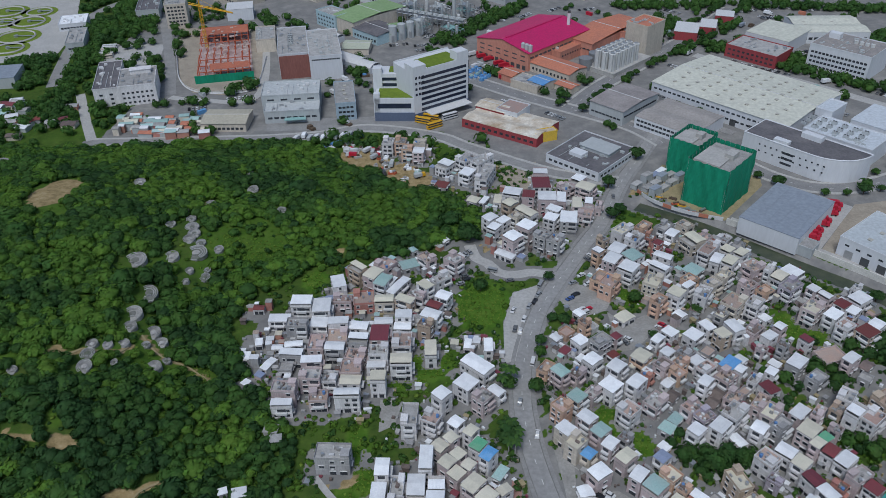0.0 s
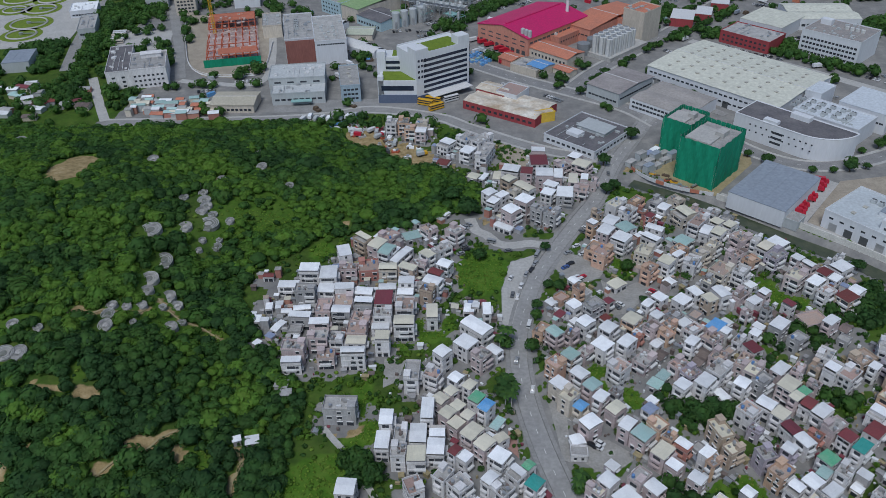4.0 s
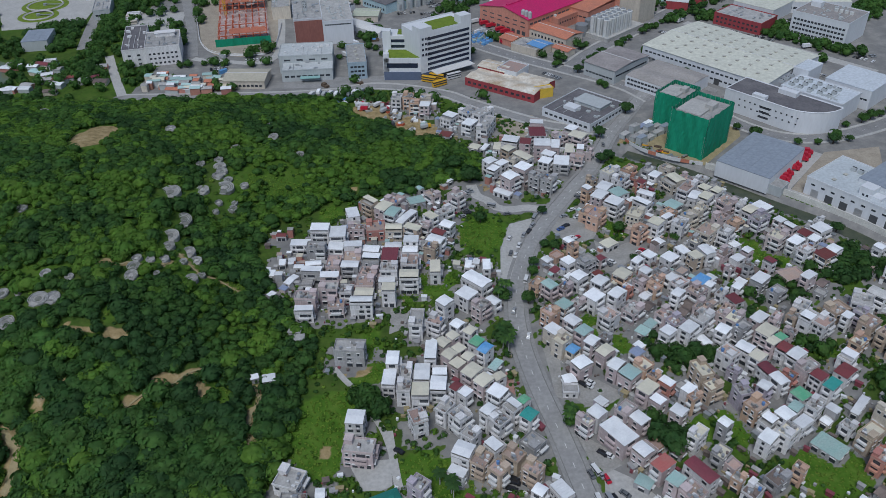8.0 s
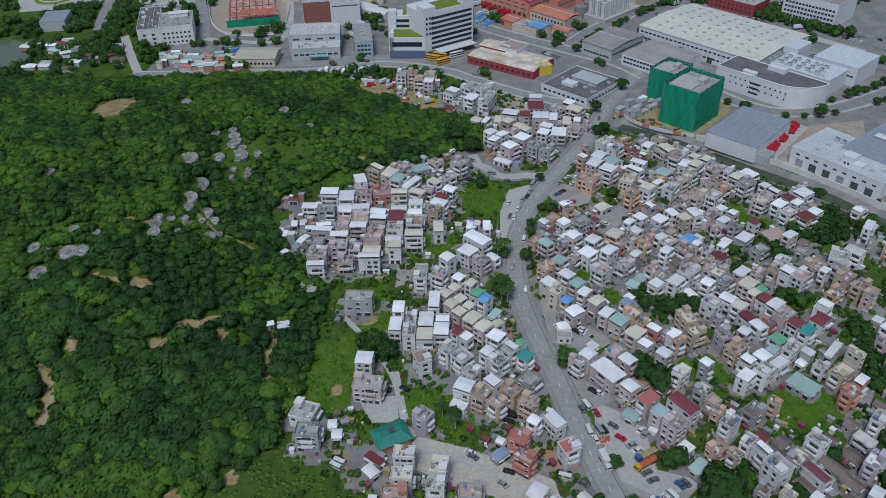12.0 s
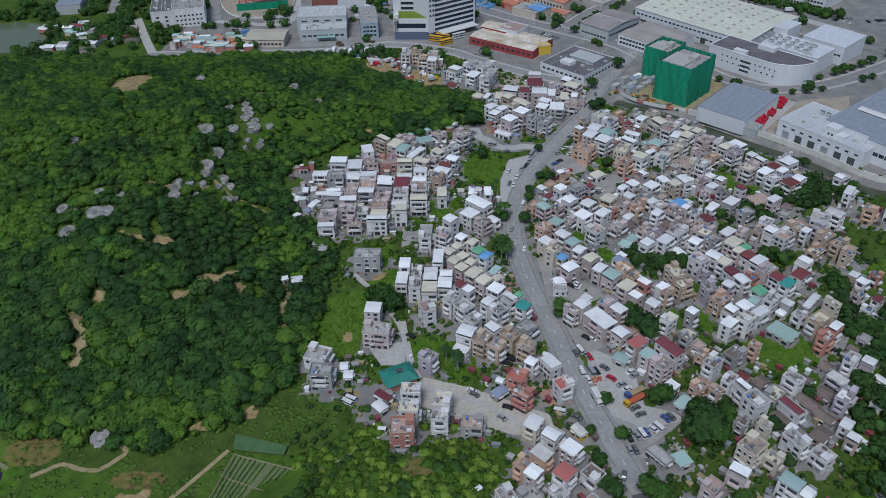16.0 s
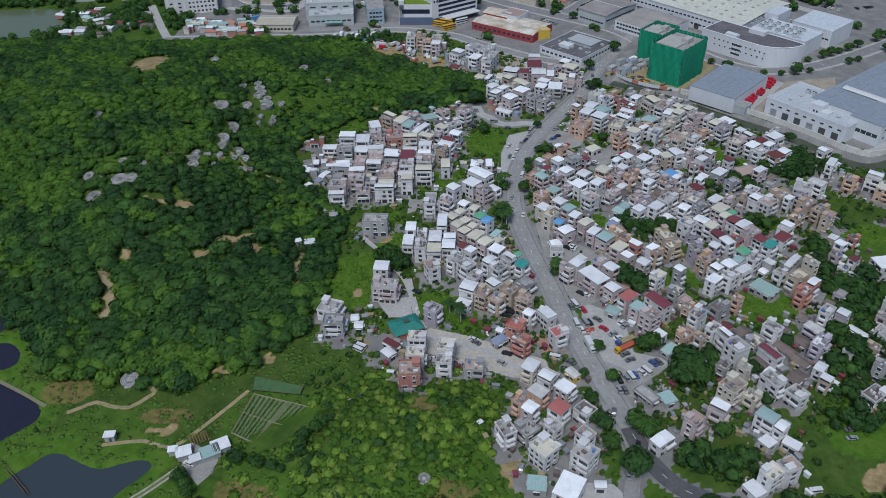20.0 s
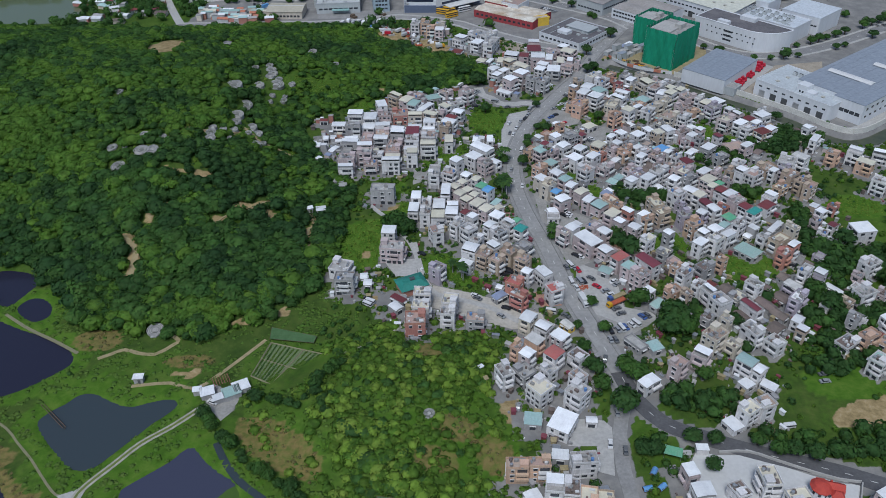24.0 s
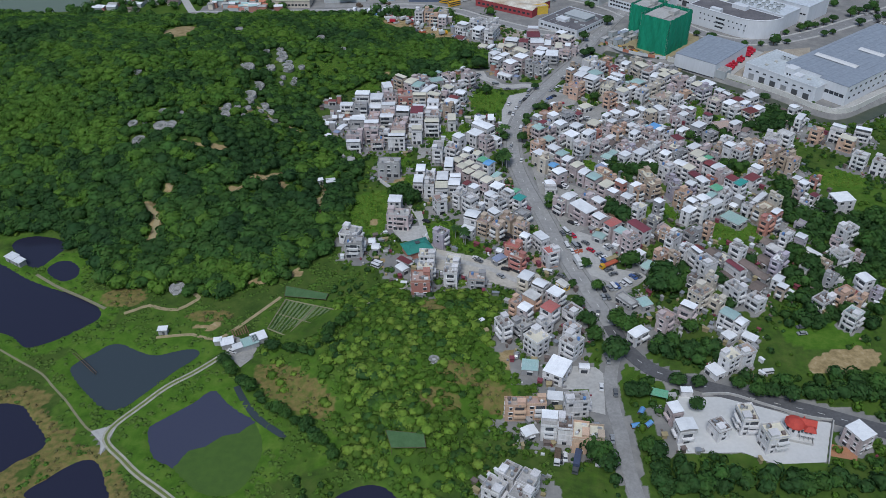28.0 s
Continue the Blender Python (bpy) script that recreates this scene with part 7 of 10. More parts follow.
# west side: building site, white works, grey works, school block
x, y, w, d, turn = -171.4, 604.9, 40.7, 103.9, 12.0
site = thing("construction_frame", "red-lead steel frame on a building site", "building site", pose(x, y, 0.02, 0, 0, turn))
part("slab", Shape().box(0, 0, 0, w, d, 0.4), mat("pink_slab", (0.42, 0.27, 0.25), 0.9, (0.5, 0.42, 0.4), 0.12, 0.9), site)
for i in range(8):
    for j in range(9):
        hh = 7 if rng.random() < 0.8 else 3
        part("column", Shape().box((i / 7 - 0.5) * (w - 3), (j / 8 - 0.5) * (d - 3), 0.4, 0.7, 0.7, hh), SCAFFOLD_RED, site)
for j in range(9):
    if j in (3, 4):
        continue
    part("beam", Shape().box(0, (j / 8 - 0.5) * (d - 3), 7.2, w - 2, 0.6, 0.5), SCAFFOLD_RED, site)
for i in range(8):
    part("beam", Shape().box((i / 7 - 0.5) * (w - 3), d * 0.3, 7.4, 0.5, d * 0.38, 0.5), SCAFFOLD_RED, site)
    part("beam", Shape().box((i / 7 - 0.5) * (w - 3), -d * 0.33, 7.4, 0.5, d * 0.3, 0.5), SCAFFOLD_RED, site)
part("deck", Shape().box(0, d * 0.38, 7.8, w - 3, d * 0.18, 0.2), mat("red_deck", (0.52, 0.17, 0.1), 0.8, (0.4, 0.14, 0.09), 0.2, 0.9), site)
part("deck", Shape().box(w * 0.1, -d * 0.4, 7.8, w * 0.7, d * 0.12, 0.2), mat("red_deck", (0.5, 0.16, 0.1)), site)
forms = Shape()
for i in range(120):
    forms.box(rng.uniform(-w / 2 + 2, w / 2 - 2), rng.uniform(-d / 2 + 2, d / 2 - 2), rng.choice((0.4, 0.4, 7.7)), rng.uniform(0.6, 4), rng.uniform(0.5, 2.5), rng.uniform(0.2, 1.1), rng.choice((0, 90, 12)))
part("formwork", forms, mat("formwork_board", (0.5, 0.33, 0.27), 0.85, (0.62, 0.55, 0.5), 0.3, 1.0), site, kind="stuff")
part("net_screen", Shape().box(0, -d / 2 - 1, 0, w + 2, 0.3, 6), NET, site, "green safety net")
crane = thing("tower_crane", "yellow tower crane standing in the building site", "crane", pose(-190.2, 622.6, 0.4))
mast = Shape()
for sx in (-1, 1):
    for sy in (-1, 1):
        mast.box(sx * 0.9, sy * 0.9, 0, 0.25, 0.25, 34)
for k in range(11):
    mast.beam((-0.9, -0.9, k * 3.1), (0.9, -0.9, k * 3.1 + 3.1), 0.09).beam((0.9, 0.9, k * 3.1), (-0.9, 0.9, k * 3.1 + 3.1), 0.09)
part("mast", mast, CRANE_YELLOW, crane)
part("jib", Shape().beam((-10, 6, 34), (30, -18, 34), 0.35).beam((-10, 6, 35.4), (30, -18, 34.6), 0.2).beam((0, 0, 34), (0, 0, 40), 0.35).beam((0, 0, 40), (18, -11, 35), 0.08), CRANE_YELLOW, crane)
part("cab", Shape().box(1.6, 1.4, 32, 1.6, 1.6, 2), FRAME_WHITE, crane)
part("counterweight", Shape().box(-9, 5.4, 31.5, 2, 2, 2.4), CONCRETE, crane)
fence = thing("site_fence", "white curved hoarding round the building site", "fence", pose(0, 0, 0))
hoard = curve_points([(-224.0, 658.0), (-206.7, 593.1), (-193.5, 553.3), (-177.4, 533.9), (-154.4, 530.6), (-135.8, 539.7), (-138.2, 600.8)], 6)
for a, b2 in zip(hoard, hoard[1:]):
    part("fence_panel", Shape().beam((*a, 1.1), (*b2, 1.1), 0.15).beam((*a, 2.1), (*b2, 2.1), 0.12).beam((*a, 0.4), (*b2, 0.4), 0.3), FRAME_WHITE, fence)
t = works("factory", "white works with a brown-clad front", -113.6, 587.6, 22.5, 59.2, 10.0, 18, BUILDING_WHITE, ROOFS["G"], "flat", category="factory")
part("brown_front", Shape().box(0, -31, 0, 22, 0.4, 17.5), BROWN_PANEL, t, "brown ribbed cladding")
for i in range(9):
    part("front_rib", Shape().box(-10 + i * 2.5, -31.2, 0, 0.25, 0.3, 17.5), BROWN_PANEL, t)
t = works("factory", "white works with a high window band", -89.5, 581.7, 23.7, 57.3, 10.0, 18, BUILDING_WHITE, ROOFS["G"], "flat", [(0, 15, 16, 1.1, 1.0)])
part("sign_panel", Shape().box(7.5, -28, 9, 4, 0.3, 6), mat("red_outline_sign", (0.6, 0.5, 0.5), 0.6), t)
coolers(-115.1, 587.5, 18.2, 10, 1, 5, 4.2, (3, 2.5, 2))
works("factory", "low white block behind the works", -142.6, 628.1, 15.5, 32.2, 10.0, 10, WALLS["c"], ROOFS["G"], "flat")
for px, py, w, d in ((-92.7, 639.0, 26, 10), (-71.8, 587.0, 30, 12), (-60.0, 574.6, 26, 12)):
    t = thing("marquee_shed", "long white tented shed roof", "shed", pose(px, py, 0, 0, 0, -38))
    part("wall", Shape().box(0, 0, 0, w, d, 4.5), BUILDING_WHITE, t)
    part("roof", Shape().arch(0, 0, 4.5, w, d, 2.2), FRAME_WHITE, t)
t = works("factory", "grey stepped works with a pale roof", -103.3, 507.7, 38.7, 24.6, 5.0, 13, GREY_PANEL, mat("pale_grey_roof", (0.52, 0.54, 0.54), 0.7, (0.44, 0.46, 0.46), 0.1, 0.7), "flat", [(0, 9.5, 4, 4.5, 1.2)])
t = works("factory", "lower grey front of the stepped works", -100.6, 491.4, 36.1, 21.2, 5.0, 8, GREY_PANEL, MATS["pale_grey_roof"], "flat", [(0, 3, 8, 3, 1.4)])
part("dock_canopy", Shape().box(2, -13, 3.4, 14, 4, 0.4), TEAL_PAINT, t)
works("office_block", "slim blue-grey office block beside the works", -66.4, 501.0, 13.4, 36.6, 8.0, 12, mat("blue_grey_render", (0.36, 0.45, 0.52), 0.7, (0.3, 0.38, 0.44), 0.2, 0.6, streak=True), ROOFS["G"], "flat", [(0, 2, 4, 2, 1.4), (0, 5.2, 4, 2, 1.4), (0, 8.4, 4, 2, 1.4), (3, 5, 9, 1.8, 1.3)], 4, category="office")
t = works("school_block", "white four-storey block with a dark roof deck", -238.7, 536.9, 16.3, 53.2, 14.0, 13, WALLS["w"], DARK_ROOF, "flat", [(0, z, 2, 2.2, 1.4) for z in (1.5, 4.8, 8.1)] + [(1, z, 9, 1.6, 1.3) for z in (1.5, 4.8, 8.1)], category="school")
for i in range(2):
    part("roof_ridge", Shape().box(-4 + i * 7, 2, 13, 0.5, 40, 0.4), ROOFS["G"], t)
t = works("school_block", "white three-storey wing with rows of windows", -215.5, 530.5, 24.9, 33.5, 14.0, 14, WALLS["w"], ROOFS["G"], "flat", [(0, z, 7, 1.6, 1.4) for z in (1.5, 5, 8.5)], category="school")
part("roof_room", Shape().box(2, 8, 14, 14, 6, 3).box(2, 8, 17, 15, 7, 0.2), WALLS["w"], t)
for i in range(6):
    a = thing("parked_coach", "pale coach parked in the school yard", "coach", pose(-269.3, 618.8, 0.05, 0, 0, 10) @ pose(0, -14 + i * 4.6, 0))
    part("body", Shape().box(0, 0, 0.5, 11, 2.5, 2.6), FRAME_WHITE if i % 3 else WALLS["c"], a)
    part("window_strip", Shape().box(0, 0, 1.7, 11.04, 2.54, 0.8), GLASS, a)
    for sx in (-3.6, 3.6):
        part("wheel_pair", Shape().box(sx, 0, 0, 1.0, 2.4, 0.9), DARK_STEEL, a)
works("factory", "green-roofed hall with pale walls", -61.4, 675.5, 29.5, 58.8, -46.0, 12, WALLS["c"], mat("sage_green_roof", (0.24, 0.36, 0.17), 0.7, (0.28, 0.38, 0.2), 0.08, 0.7), "gable", rise=2)
works("factory", "pale blue office front of the green hall", -92.2, 674.8, 26.4, 17.0, -46.0, 12, mat("pale_blue_render", (0.42, 0.56, 0.6), 0.7, (0.36, 0.48, 0.52), 0.2, 0.5), ROOFS["G"], "flat", [(0, z, 6, 1.8, 1.5) for z in (1.5, 5, 8.5)])
works("factory", "low pale blue workshop with a dark roof", -52.7, 642.5, 31.5, 27.2, -46.0, 8, MATS["pale_blue_render"], DARK_ROOF, "gable", [(0, 2, 8, 2, 2)], rise=1.5)
works("factory", "sage-roofed workshop beside the hall", -38.4, 643.6, 17.9, 23.4, -46.0, 7, MATS["pale_blue_render"], MATS["sage_green_roof"], "gable", rise=1.5)
works("shed", "low cream shed behind the office", -67.2, 612.5, 21.3, 18.9, -5.0, 5, WALLS["c"], mat("pale_green_roof", (0.5, 0.53, 0.42), 0.7), "gable", rise=1.5)
for i in range(4):
    t = thing("concrete_silo", "grey concrete batching silo", "silo", pose(-31.3, 631.8, 0) @ pose(i * 7 - 8, i * 5, 0))
    part("shell", Shape().tube(0, 0, 0, 3.4, 13, 14, None, 1.0), GREY_PANEL, t)
    part("hopper_leg", Shape().box(0, -3.6, 0, 2, 0.5, 6), STEEL, t)
gang = thing("pipe_gantry", "grey steel pipe gantry of a chemical works", "gantry", pose(-11.6, 664.8, 0, 0, 0, -30))
for i in range(14):
    part("gantry_frame", Shape().box(i * 5 - 32, -4, 0, 0.5, 0.5, 10 + (i % 3) * 3).box(i * 5 - 32, 4, 0, 0.5, 0.5, 10 + (i % 4) * 2).box(i * 5 - 32, 0, 9, 0.5, 9, 0.5), STEEL, gang)
for k in range(6):
    part("pipe", Shape().beam((-34, -3 + k * 1.2, 9.8 + (k % 2) * 2), (36, -3 + k * 1.2, 9.8 + (k % 2) * 2), 0.3), (STEEL, GREY_PANEL)[k % 2], gang)
for k in range(7):
    part("column_vessel", Shape().tube(-28 + k * 9, 9 + (k % 3) * 4, 0, 1.6, 12 + (k % 3) * 5, 12, None, 0.8), (SILO, GREY_PANEL)[k % 2], gang)
# north-east blocks
t = works("factory", "white five-storey works with banded windows", 300.7, 558.5, 44.1, 36.4, -46.0, 18, BUILDING_WHITE, mat("mottled_roof", (0.34, 0.31, 0.29), 0.9, (0.24, 0.23, 0.23), 0.2, 0.9), "flat", [(0, z, 15, 2.0, 1.6) for z in (1.5, 5, 8.5, 12)] + [(3, z, 9, 2.0, 1.6) for z in (5, 8.5, 12)])
part("roof_hut", Shape().box(-14, 6, 18, 8, 6, 4), BUILDING_WHITE, t)
for i in range(4):
    part("roof_tank", Shape().tube(2 + i * 4, 4, 18, 1.5, 2.2, 12, None, 0.3), SILO, t)
works("factory", "cream ribbed roof hall", 269.2, 613.1, 35.7, 39.4, -46.0, 10, BUILDING_WHITE, CREAM_ROOF, "seams")
works("factory", "dark red walled office with a grey deck", 243.3, 581.6, 40.8, 26.8, -46.0, 9, RED_WALL, ROOFS["G"], "flat", [(0, 2, 10, 2, 1.4), (0, 5.5, 10, 2, 1.4)])
works("factory", "wave-roofed pale hall with roof vents", 314.6, 629.9, 54.3, 41.3, -2.0, 9, BUILDING_WHITE, CREAM_ROOF, "bays", [(0, 3, 12, 3, 2)], 18, rise=1.4)
works("factory", "white roofed shed with dark red walls", 202.0, 633.2, 18.5, 25.2, -20.0, 7, RED_WALL, FRAME_WHITE, "seams")
works("factory", "white roofed open shed by the trees", 222.2, 641.9, 12.9, 21.2, -20.0, 7, RED_WALL, FRAME_WHITE, "seams")
works("factory", "small white roofed shed", 244.3, 669.3, 15.0, 15.9, -20.0, 6, RED_WALL, FRAME_WHITE, "seams")
works("tower_block", "pale slab block with rows of windows", -229.5, 686.2, 17.7, 23.6, 12.0, 20, WALLS["c"], ROOFS["G"], "flat", [(0, z, 5, 2, 1.5) for z in (2, 5, 8, 11, 14, 17)], category="block")
works("factory", "grey low works beside the slab block", -262.9, 712.7, 19.6, 35.2, 12.0, 9, GREY_PANEL, DARK_ROOF, "flat", [(0, 3, 6, 2, 1.5)])
works("factory", "white factory roof at the district edge", -178.3, 701.9, 22.7, 20.4, 10.0, 10, BUILDING_WHITE, FRAME_WHITE, "seams")
works("factory", "white sheds by the avenue", -320.3, 683.5, 22.9, 24.4, 15.0, 6, BUILDING_WHITE, ROOFS["W"], "flat", [(0, 2, 8, 2, 1.5)])
works("factory", "grey plant house by the avenue", -299.4, 635.6, 13.9, 37.0, 15.0, 8, GREY_PANEL, ROOFS["G"], "flat", [(0, 3, 5, 2, 1.5)])
works("factory", "grey ribbed hall at the edge of the sewage works", -324.4, 559.4, 19.4, 27.0, 10.0, 8, GREY_PANEL, SLATE_ROOF, "seams")
for i in range(10):
    a = rng.choice((BUILDING_WHITE, GREY_PANEL, WALLS["c"]))
    works("factory", "far pale works at the edge of the district", -190 + i * 62 + rng.uniform(-8, 8), 755 + rng.uniform(-12, 22), 44, 30, -44 + rng.uniform(-3, 3), rng.uniform(8, 14), a, rng.choice((PALE_ROOF, ROOFS["G"], CREAM_ROOF, SLATE_ROOF)), "seams", [(0, 4, 10, 2.5, 1.6)])
# sewage works
for px, py, r, fill in ((-360.6, 657.3, 15, 0), (-398.5, 726.6, 14, 0), (-368.4, 724.5, 11, 0), (-366.0, 696.4, 13, 1), (-355.3, 629.3, 12, 1), (-389.5, 695.0, 10, 1)):
    t = thing("settling_tank", "round settling tank with a %s" % ("dry rust-brown floor" if fill else "grey water surface"), "settling tank", pose(px, py, 0.1), "settling tanks")
    ring = Shape()
    for i in range(28):
        a, b2 = 6.2832 * i / 28, 6.2832 * (i + 1) / 28
        ring.beam((r * math.cos(a), r * math.sin(a), 0.6), (r * math.cos(b2), r * math.sin(b2), 0.6), 0.6)
    part("rim", ring, PALE_CONCRETE, t)
    part("lawn", Shape().tube(0, 0, -0.2, r + 5, 0.52, 28), TURF, t, "mown lawn round the tank")
    part("floor" if fill else "water_surface", Shape().tube(0, 0, 0, r, 0.3, 28), mat("rust_floor", (0.45, 0.22, 0.13), 0.9, (0.36, 0.2, 0.13), 0.2, 0.8) if fill else GREEN_WATER, t)
    part("bridge", Shape().box(r / 2, 0, 1.2, r, 1.2, 0.4), STEEL, t)
    part("centre_drum", Shape().tube(0, 0, 0.2, 1.8, 1.8, 12), STEEL, t)
# row of low sheds at the foot of the hill
SHED_SITES = [(-303.0, 513.3), (-292.0, 510.9), (-288.6, 485.1), (-278.2, 482.9), (-274.6, 488.0), (-260.9, 482.2), (-255.2, 487.2), (-247.5, 479.9), (-277.3, 463.3), (-301.4, 499.1)]
srng = random.Random(8)
for i in range(58):
    px = -215 + srng.uniform(0, 62)
    py = 466 + srng.uniform(0, 24) - 0.12 * (px + 215)
    w, d = srng.uniform(3.5, 9), srng.uniform(3, 6)
    t = thing("tin_shed", "low tin workshop shed with patched roof", "shed", pose(px, py, 0.02 + i * 0.002, 0, 0, srng.uniform(-6, 10)), "row of tin sheds")
    part("wall", Shape().box(0, 0, 0, w, d, 3 + i % 3), srng.choice((GREY_PANEL, WALLS["b"], WALLS["c"])), t)
    part("roof", Shape().gable(0, 0, 3 + i % 3, w, d, 0.7), srng.choice((ROOFS["W"], ROOFS["T"], ROOFS["C"], ORANGE_ROOF, ROOFS["G"])), t)
works("shed", "long cream-roofed shed at the foot of the hill", -142.3, 479.0, 29.2, 21.6, -2.0, 6, WALLS["c"], mat("sand_roof", (0.48, 0.44, 0.35), 0.8, (0.4, 0.37, 0.3), 0.1, 0.7), "gable", [(0, 1.5, 9, 2, 1.6)], rise=1.5)
for i in range(14):
    px, py = -300 + srng.uniform(-30, 45), 478 + srng.uniform(-12, 45)
    t = thing("tin_shed", "scattered tin hut among trees", "shed", pose(px, py, 0.02, 0, 0, srng.uniform(-20, 20)), "row of tin sheds")
    part("wall", Shape().box(0, 0, 0, 8, 6, 3), srng.choice((GREY_PANEL, WALLS["b"])), t)
    part("roof", Shape().gable(0, 0, 3, 8, 6, 0.8), srng.choice((ROOFS["W"], RED_WALL, ROOFS["G"])), t)

# canal with its concrete walls and the pale boundary wall
ribbon("water_canal", CANAL, 9.0, mat("canal_weed_water", (0.045, 0.06, 0.035), 0.35, (0.09, 0.1, 0.06), 0.2, 0.9), -2.1, "narrow canal with murky water", "canal", thick=0.1)
d = np.gradient(WALL_LINE, axis=0)
d /= np.linalg.norm(d, axis=1)[:, None]
wall = thing("boundary_wall", "pale concrete boundary wall along the canal", "wall", kind="structure")
for a, b2 in zip(WALL_LINE, WALL_LINE[1:]):
    m = (a + b2) / 2
    e = b2 - a
    ob = part("wall_panel", Shape().box(0, 0, -0.5, float(np.linalg.norm(e)) + 0.05, 0.5, 4.0), mat("cream_wall_paint", (0.68, 0.665, 0.62), 0.85, (0.55, 0.535, 0.49), 0.2, 0.7), wall)
    ob.matrix_basis = pose(m[0], m[1], 0, 0, 0, math.degrees(math.atan2(e[1], e[0])))
ribbon("road_canal_side", WALL_LINE + np.stack([-d[:, 1], d[:, 0]], 1) * 4.5, 7.0, PALE_CONCRETE, 0.1, "pale concrete service road behind the wall", "road")

# the tower site: hoarding, cabins and stacked steel
hoard2 = thing("site_hoarding", "white and orange hoarding along the tower site", "fence", kind="")
edge = curve_points([(108.4, 381.7), (115.7, 369.2), (131.1, 357.5), (147.2, 350.7)], 4)
for i, (a, b2) in enumerate(zip(edge, edge[1:])):
    m, e = (a + b2) / 2, b2 - a
    ob = part("hoarding_panel", Shape().box(0, 0, 0, float(np.linalg.norm(e)), 0.25, 2.2), FRAME_WHITE if i % 4 else ORANGE_ROOF, hoard2)
    ob.matrix_basis = pose(m[0], m[1], 0.05, 0, 0, math.degrees(math.atan2(e[1], e[0])))
hrng = random.Random(4)
for i in range(12):
    a, b2 = i // 4, i % 4
    t = thing("site_cabin", "grey tin-roofed cabin on the building site", "cabin", pose(122.3, 391.2, 0.06, 0, 0, 40) @ pose((b2 - 1.5) * 7.6 + hrng.uniform(-1, 1), (a - 1) * 6 + hrng.uniform(-0.6, 0.6), 0, 0, 0, hrng.uniform(-4, 4)), "site cabins")
    part("wall", Shape().box(0, 0, 0, 6.4, 3.6, 2.6 + 2.4 * (i % 3 == 0)), GREY_PANEL, t)
    part("roof", Shape().sheet(0, 0, 2.6 + 2.4 * (i % 3 == 0), 6.8, 4.0), hrng.choice((ROOFS["N"], SLATE_ROOF, ROOFS["G"], ROOFS["W"])), t)
    part("door", Shape().box(-1.5, -1.82, 0, 0.9, 0.08, 2.0), DARK_STEEL, t)
for i in range(9):
    t = thing("steel_stack", "stack of scaffold steel and timber on the building site", "stack", pose(124.2, 372.4, 0.06, 0, 0, -43) @ pose(i * 3.6 - 10, hrng.uniform(-3, 3), 0, 0, 0, hrng.uniform(0, 90)), "site stacks")
    part("lower_layer", Shape().box(0, 0, 0, 4.5, 1.6, 0.7), hrng.choice((BARK, SCAFFOLD_RED, STEEL, CRANE_YELLOW)), t)
    part("upper_layer", Shape().box(0.3, 0.1, 0.7, 3.4, 1.1, 0.5), hrng.choice((BARK, STEEL)), t)

# process plant behind the office: open steel frames with vessels
def process_frame(x, y, turn, w, d, floors):
    t = thing("process_plant", "open grey steel process frame with pipes and vessels", "plant", pose(x, y, 0, 0, 0, turn))
    f = Shape()
    for i in range(4):
        for j in range(3):
            f.box((i / 3 - 0.5) * w, (j / 2 - 0.5) * d, 0, 0.4, 0.4, floors * 4)
    part("column_grid", f, STEEL, t, kind="stuff")
    for k in range(1, floors + 1):
        deck = Shape()
        for j in range(3):
            deck.box(0, (j / 2 - 0.5) * d, k * 4 - 0.3, w, 0.3, 0.3)
        for i in range(4):
            deck.box((i / 3 - 0.5) * w, 0, k * 4 - 0.3, 0.3, d, 0.3)
        deck.box(-w * 0.15, 0, k * 4, w * 0.5, d * 0.8, 0.08)
        part("deck", deck, (STEEL, GREY_PANEL, TEAL_PAINT)[k % 3], t)
    for i in range(4):
        part("vessel", Shape().tube((i / 3 - 0.5) * w * 0.8, d * 0.25 * (-1) ** i, 1, 1.1, floors * 4 + (i % 2) * 3, 12, None, 0.7), (SILO, GREY_PANEL)[i % 2], t)


for x, y, w, d, k in ((-17.7, 651.1, 16, 12, 3), (-0.4, 671.2, 14, 12, 4), (9.7, 639.7, 18, 9, 2), (-25.2, 690.8, 18, 12, 3), (21.5, 687.5, 14, 10, 3)):
    process_frame(x, y, -46, w, d, k)
# crates, skips and stores in the works yards
for i in range(22):
    t = thing("crate_stack", "stack of blue plastic crates in the works yard", "crates", pose(25.7, 558.7, 0.05, 0, 0, -46) @ pose((i % 6 - 2.5) * 4.4 + hrng.uniform(-1, 1), (i // 6 - 1.5) * 5 + hrng.uniform(-1, 1), 0), "crate stacks")
    part("crate_base", Shape().box(0, 0, 0, 3, 2.4, 1.4), ROOFS["B"] if i % 4 else GREY_PANEL, t)
    part("crate_load", Shape().box(0.4, 0, 1.4, 1.8, 2.2, 1.0), ROOFS["B"] if i % 3 else ROOFS["T"], t)
for i in range(10):
    t = thing("bin_lorry", "row of pale parked lorries along the warehouse", "lorry", pose(142.7, 455.0, 0.1, 0, 0, -46) @ pose(i * 4.2 - 18, hrng.uniform(-1, 1), 0, 0, 0, 90), "warehouse lorries")
    part("box", Shape().box(-0.8, 0, 0.9, 5.2, 2.3, 2.3), FRAME_WHITE, t)
    part("cab", Shape().box(2.7, 0, 0.5, 1.6, 2.1, 1.9), (FRAME_WHITE, ROOFS["B"], GREY_PANEL)[i % 3], t)
    part("chassis", Shape().box(0, 0, 0.2, 6.6, 1.9, 0.6), DARK_STEEL, t)

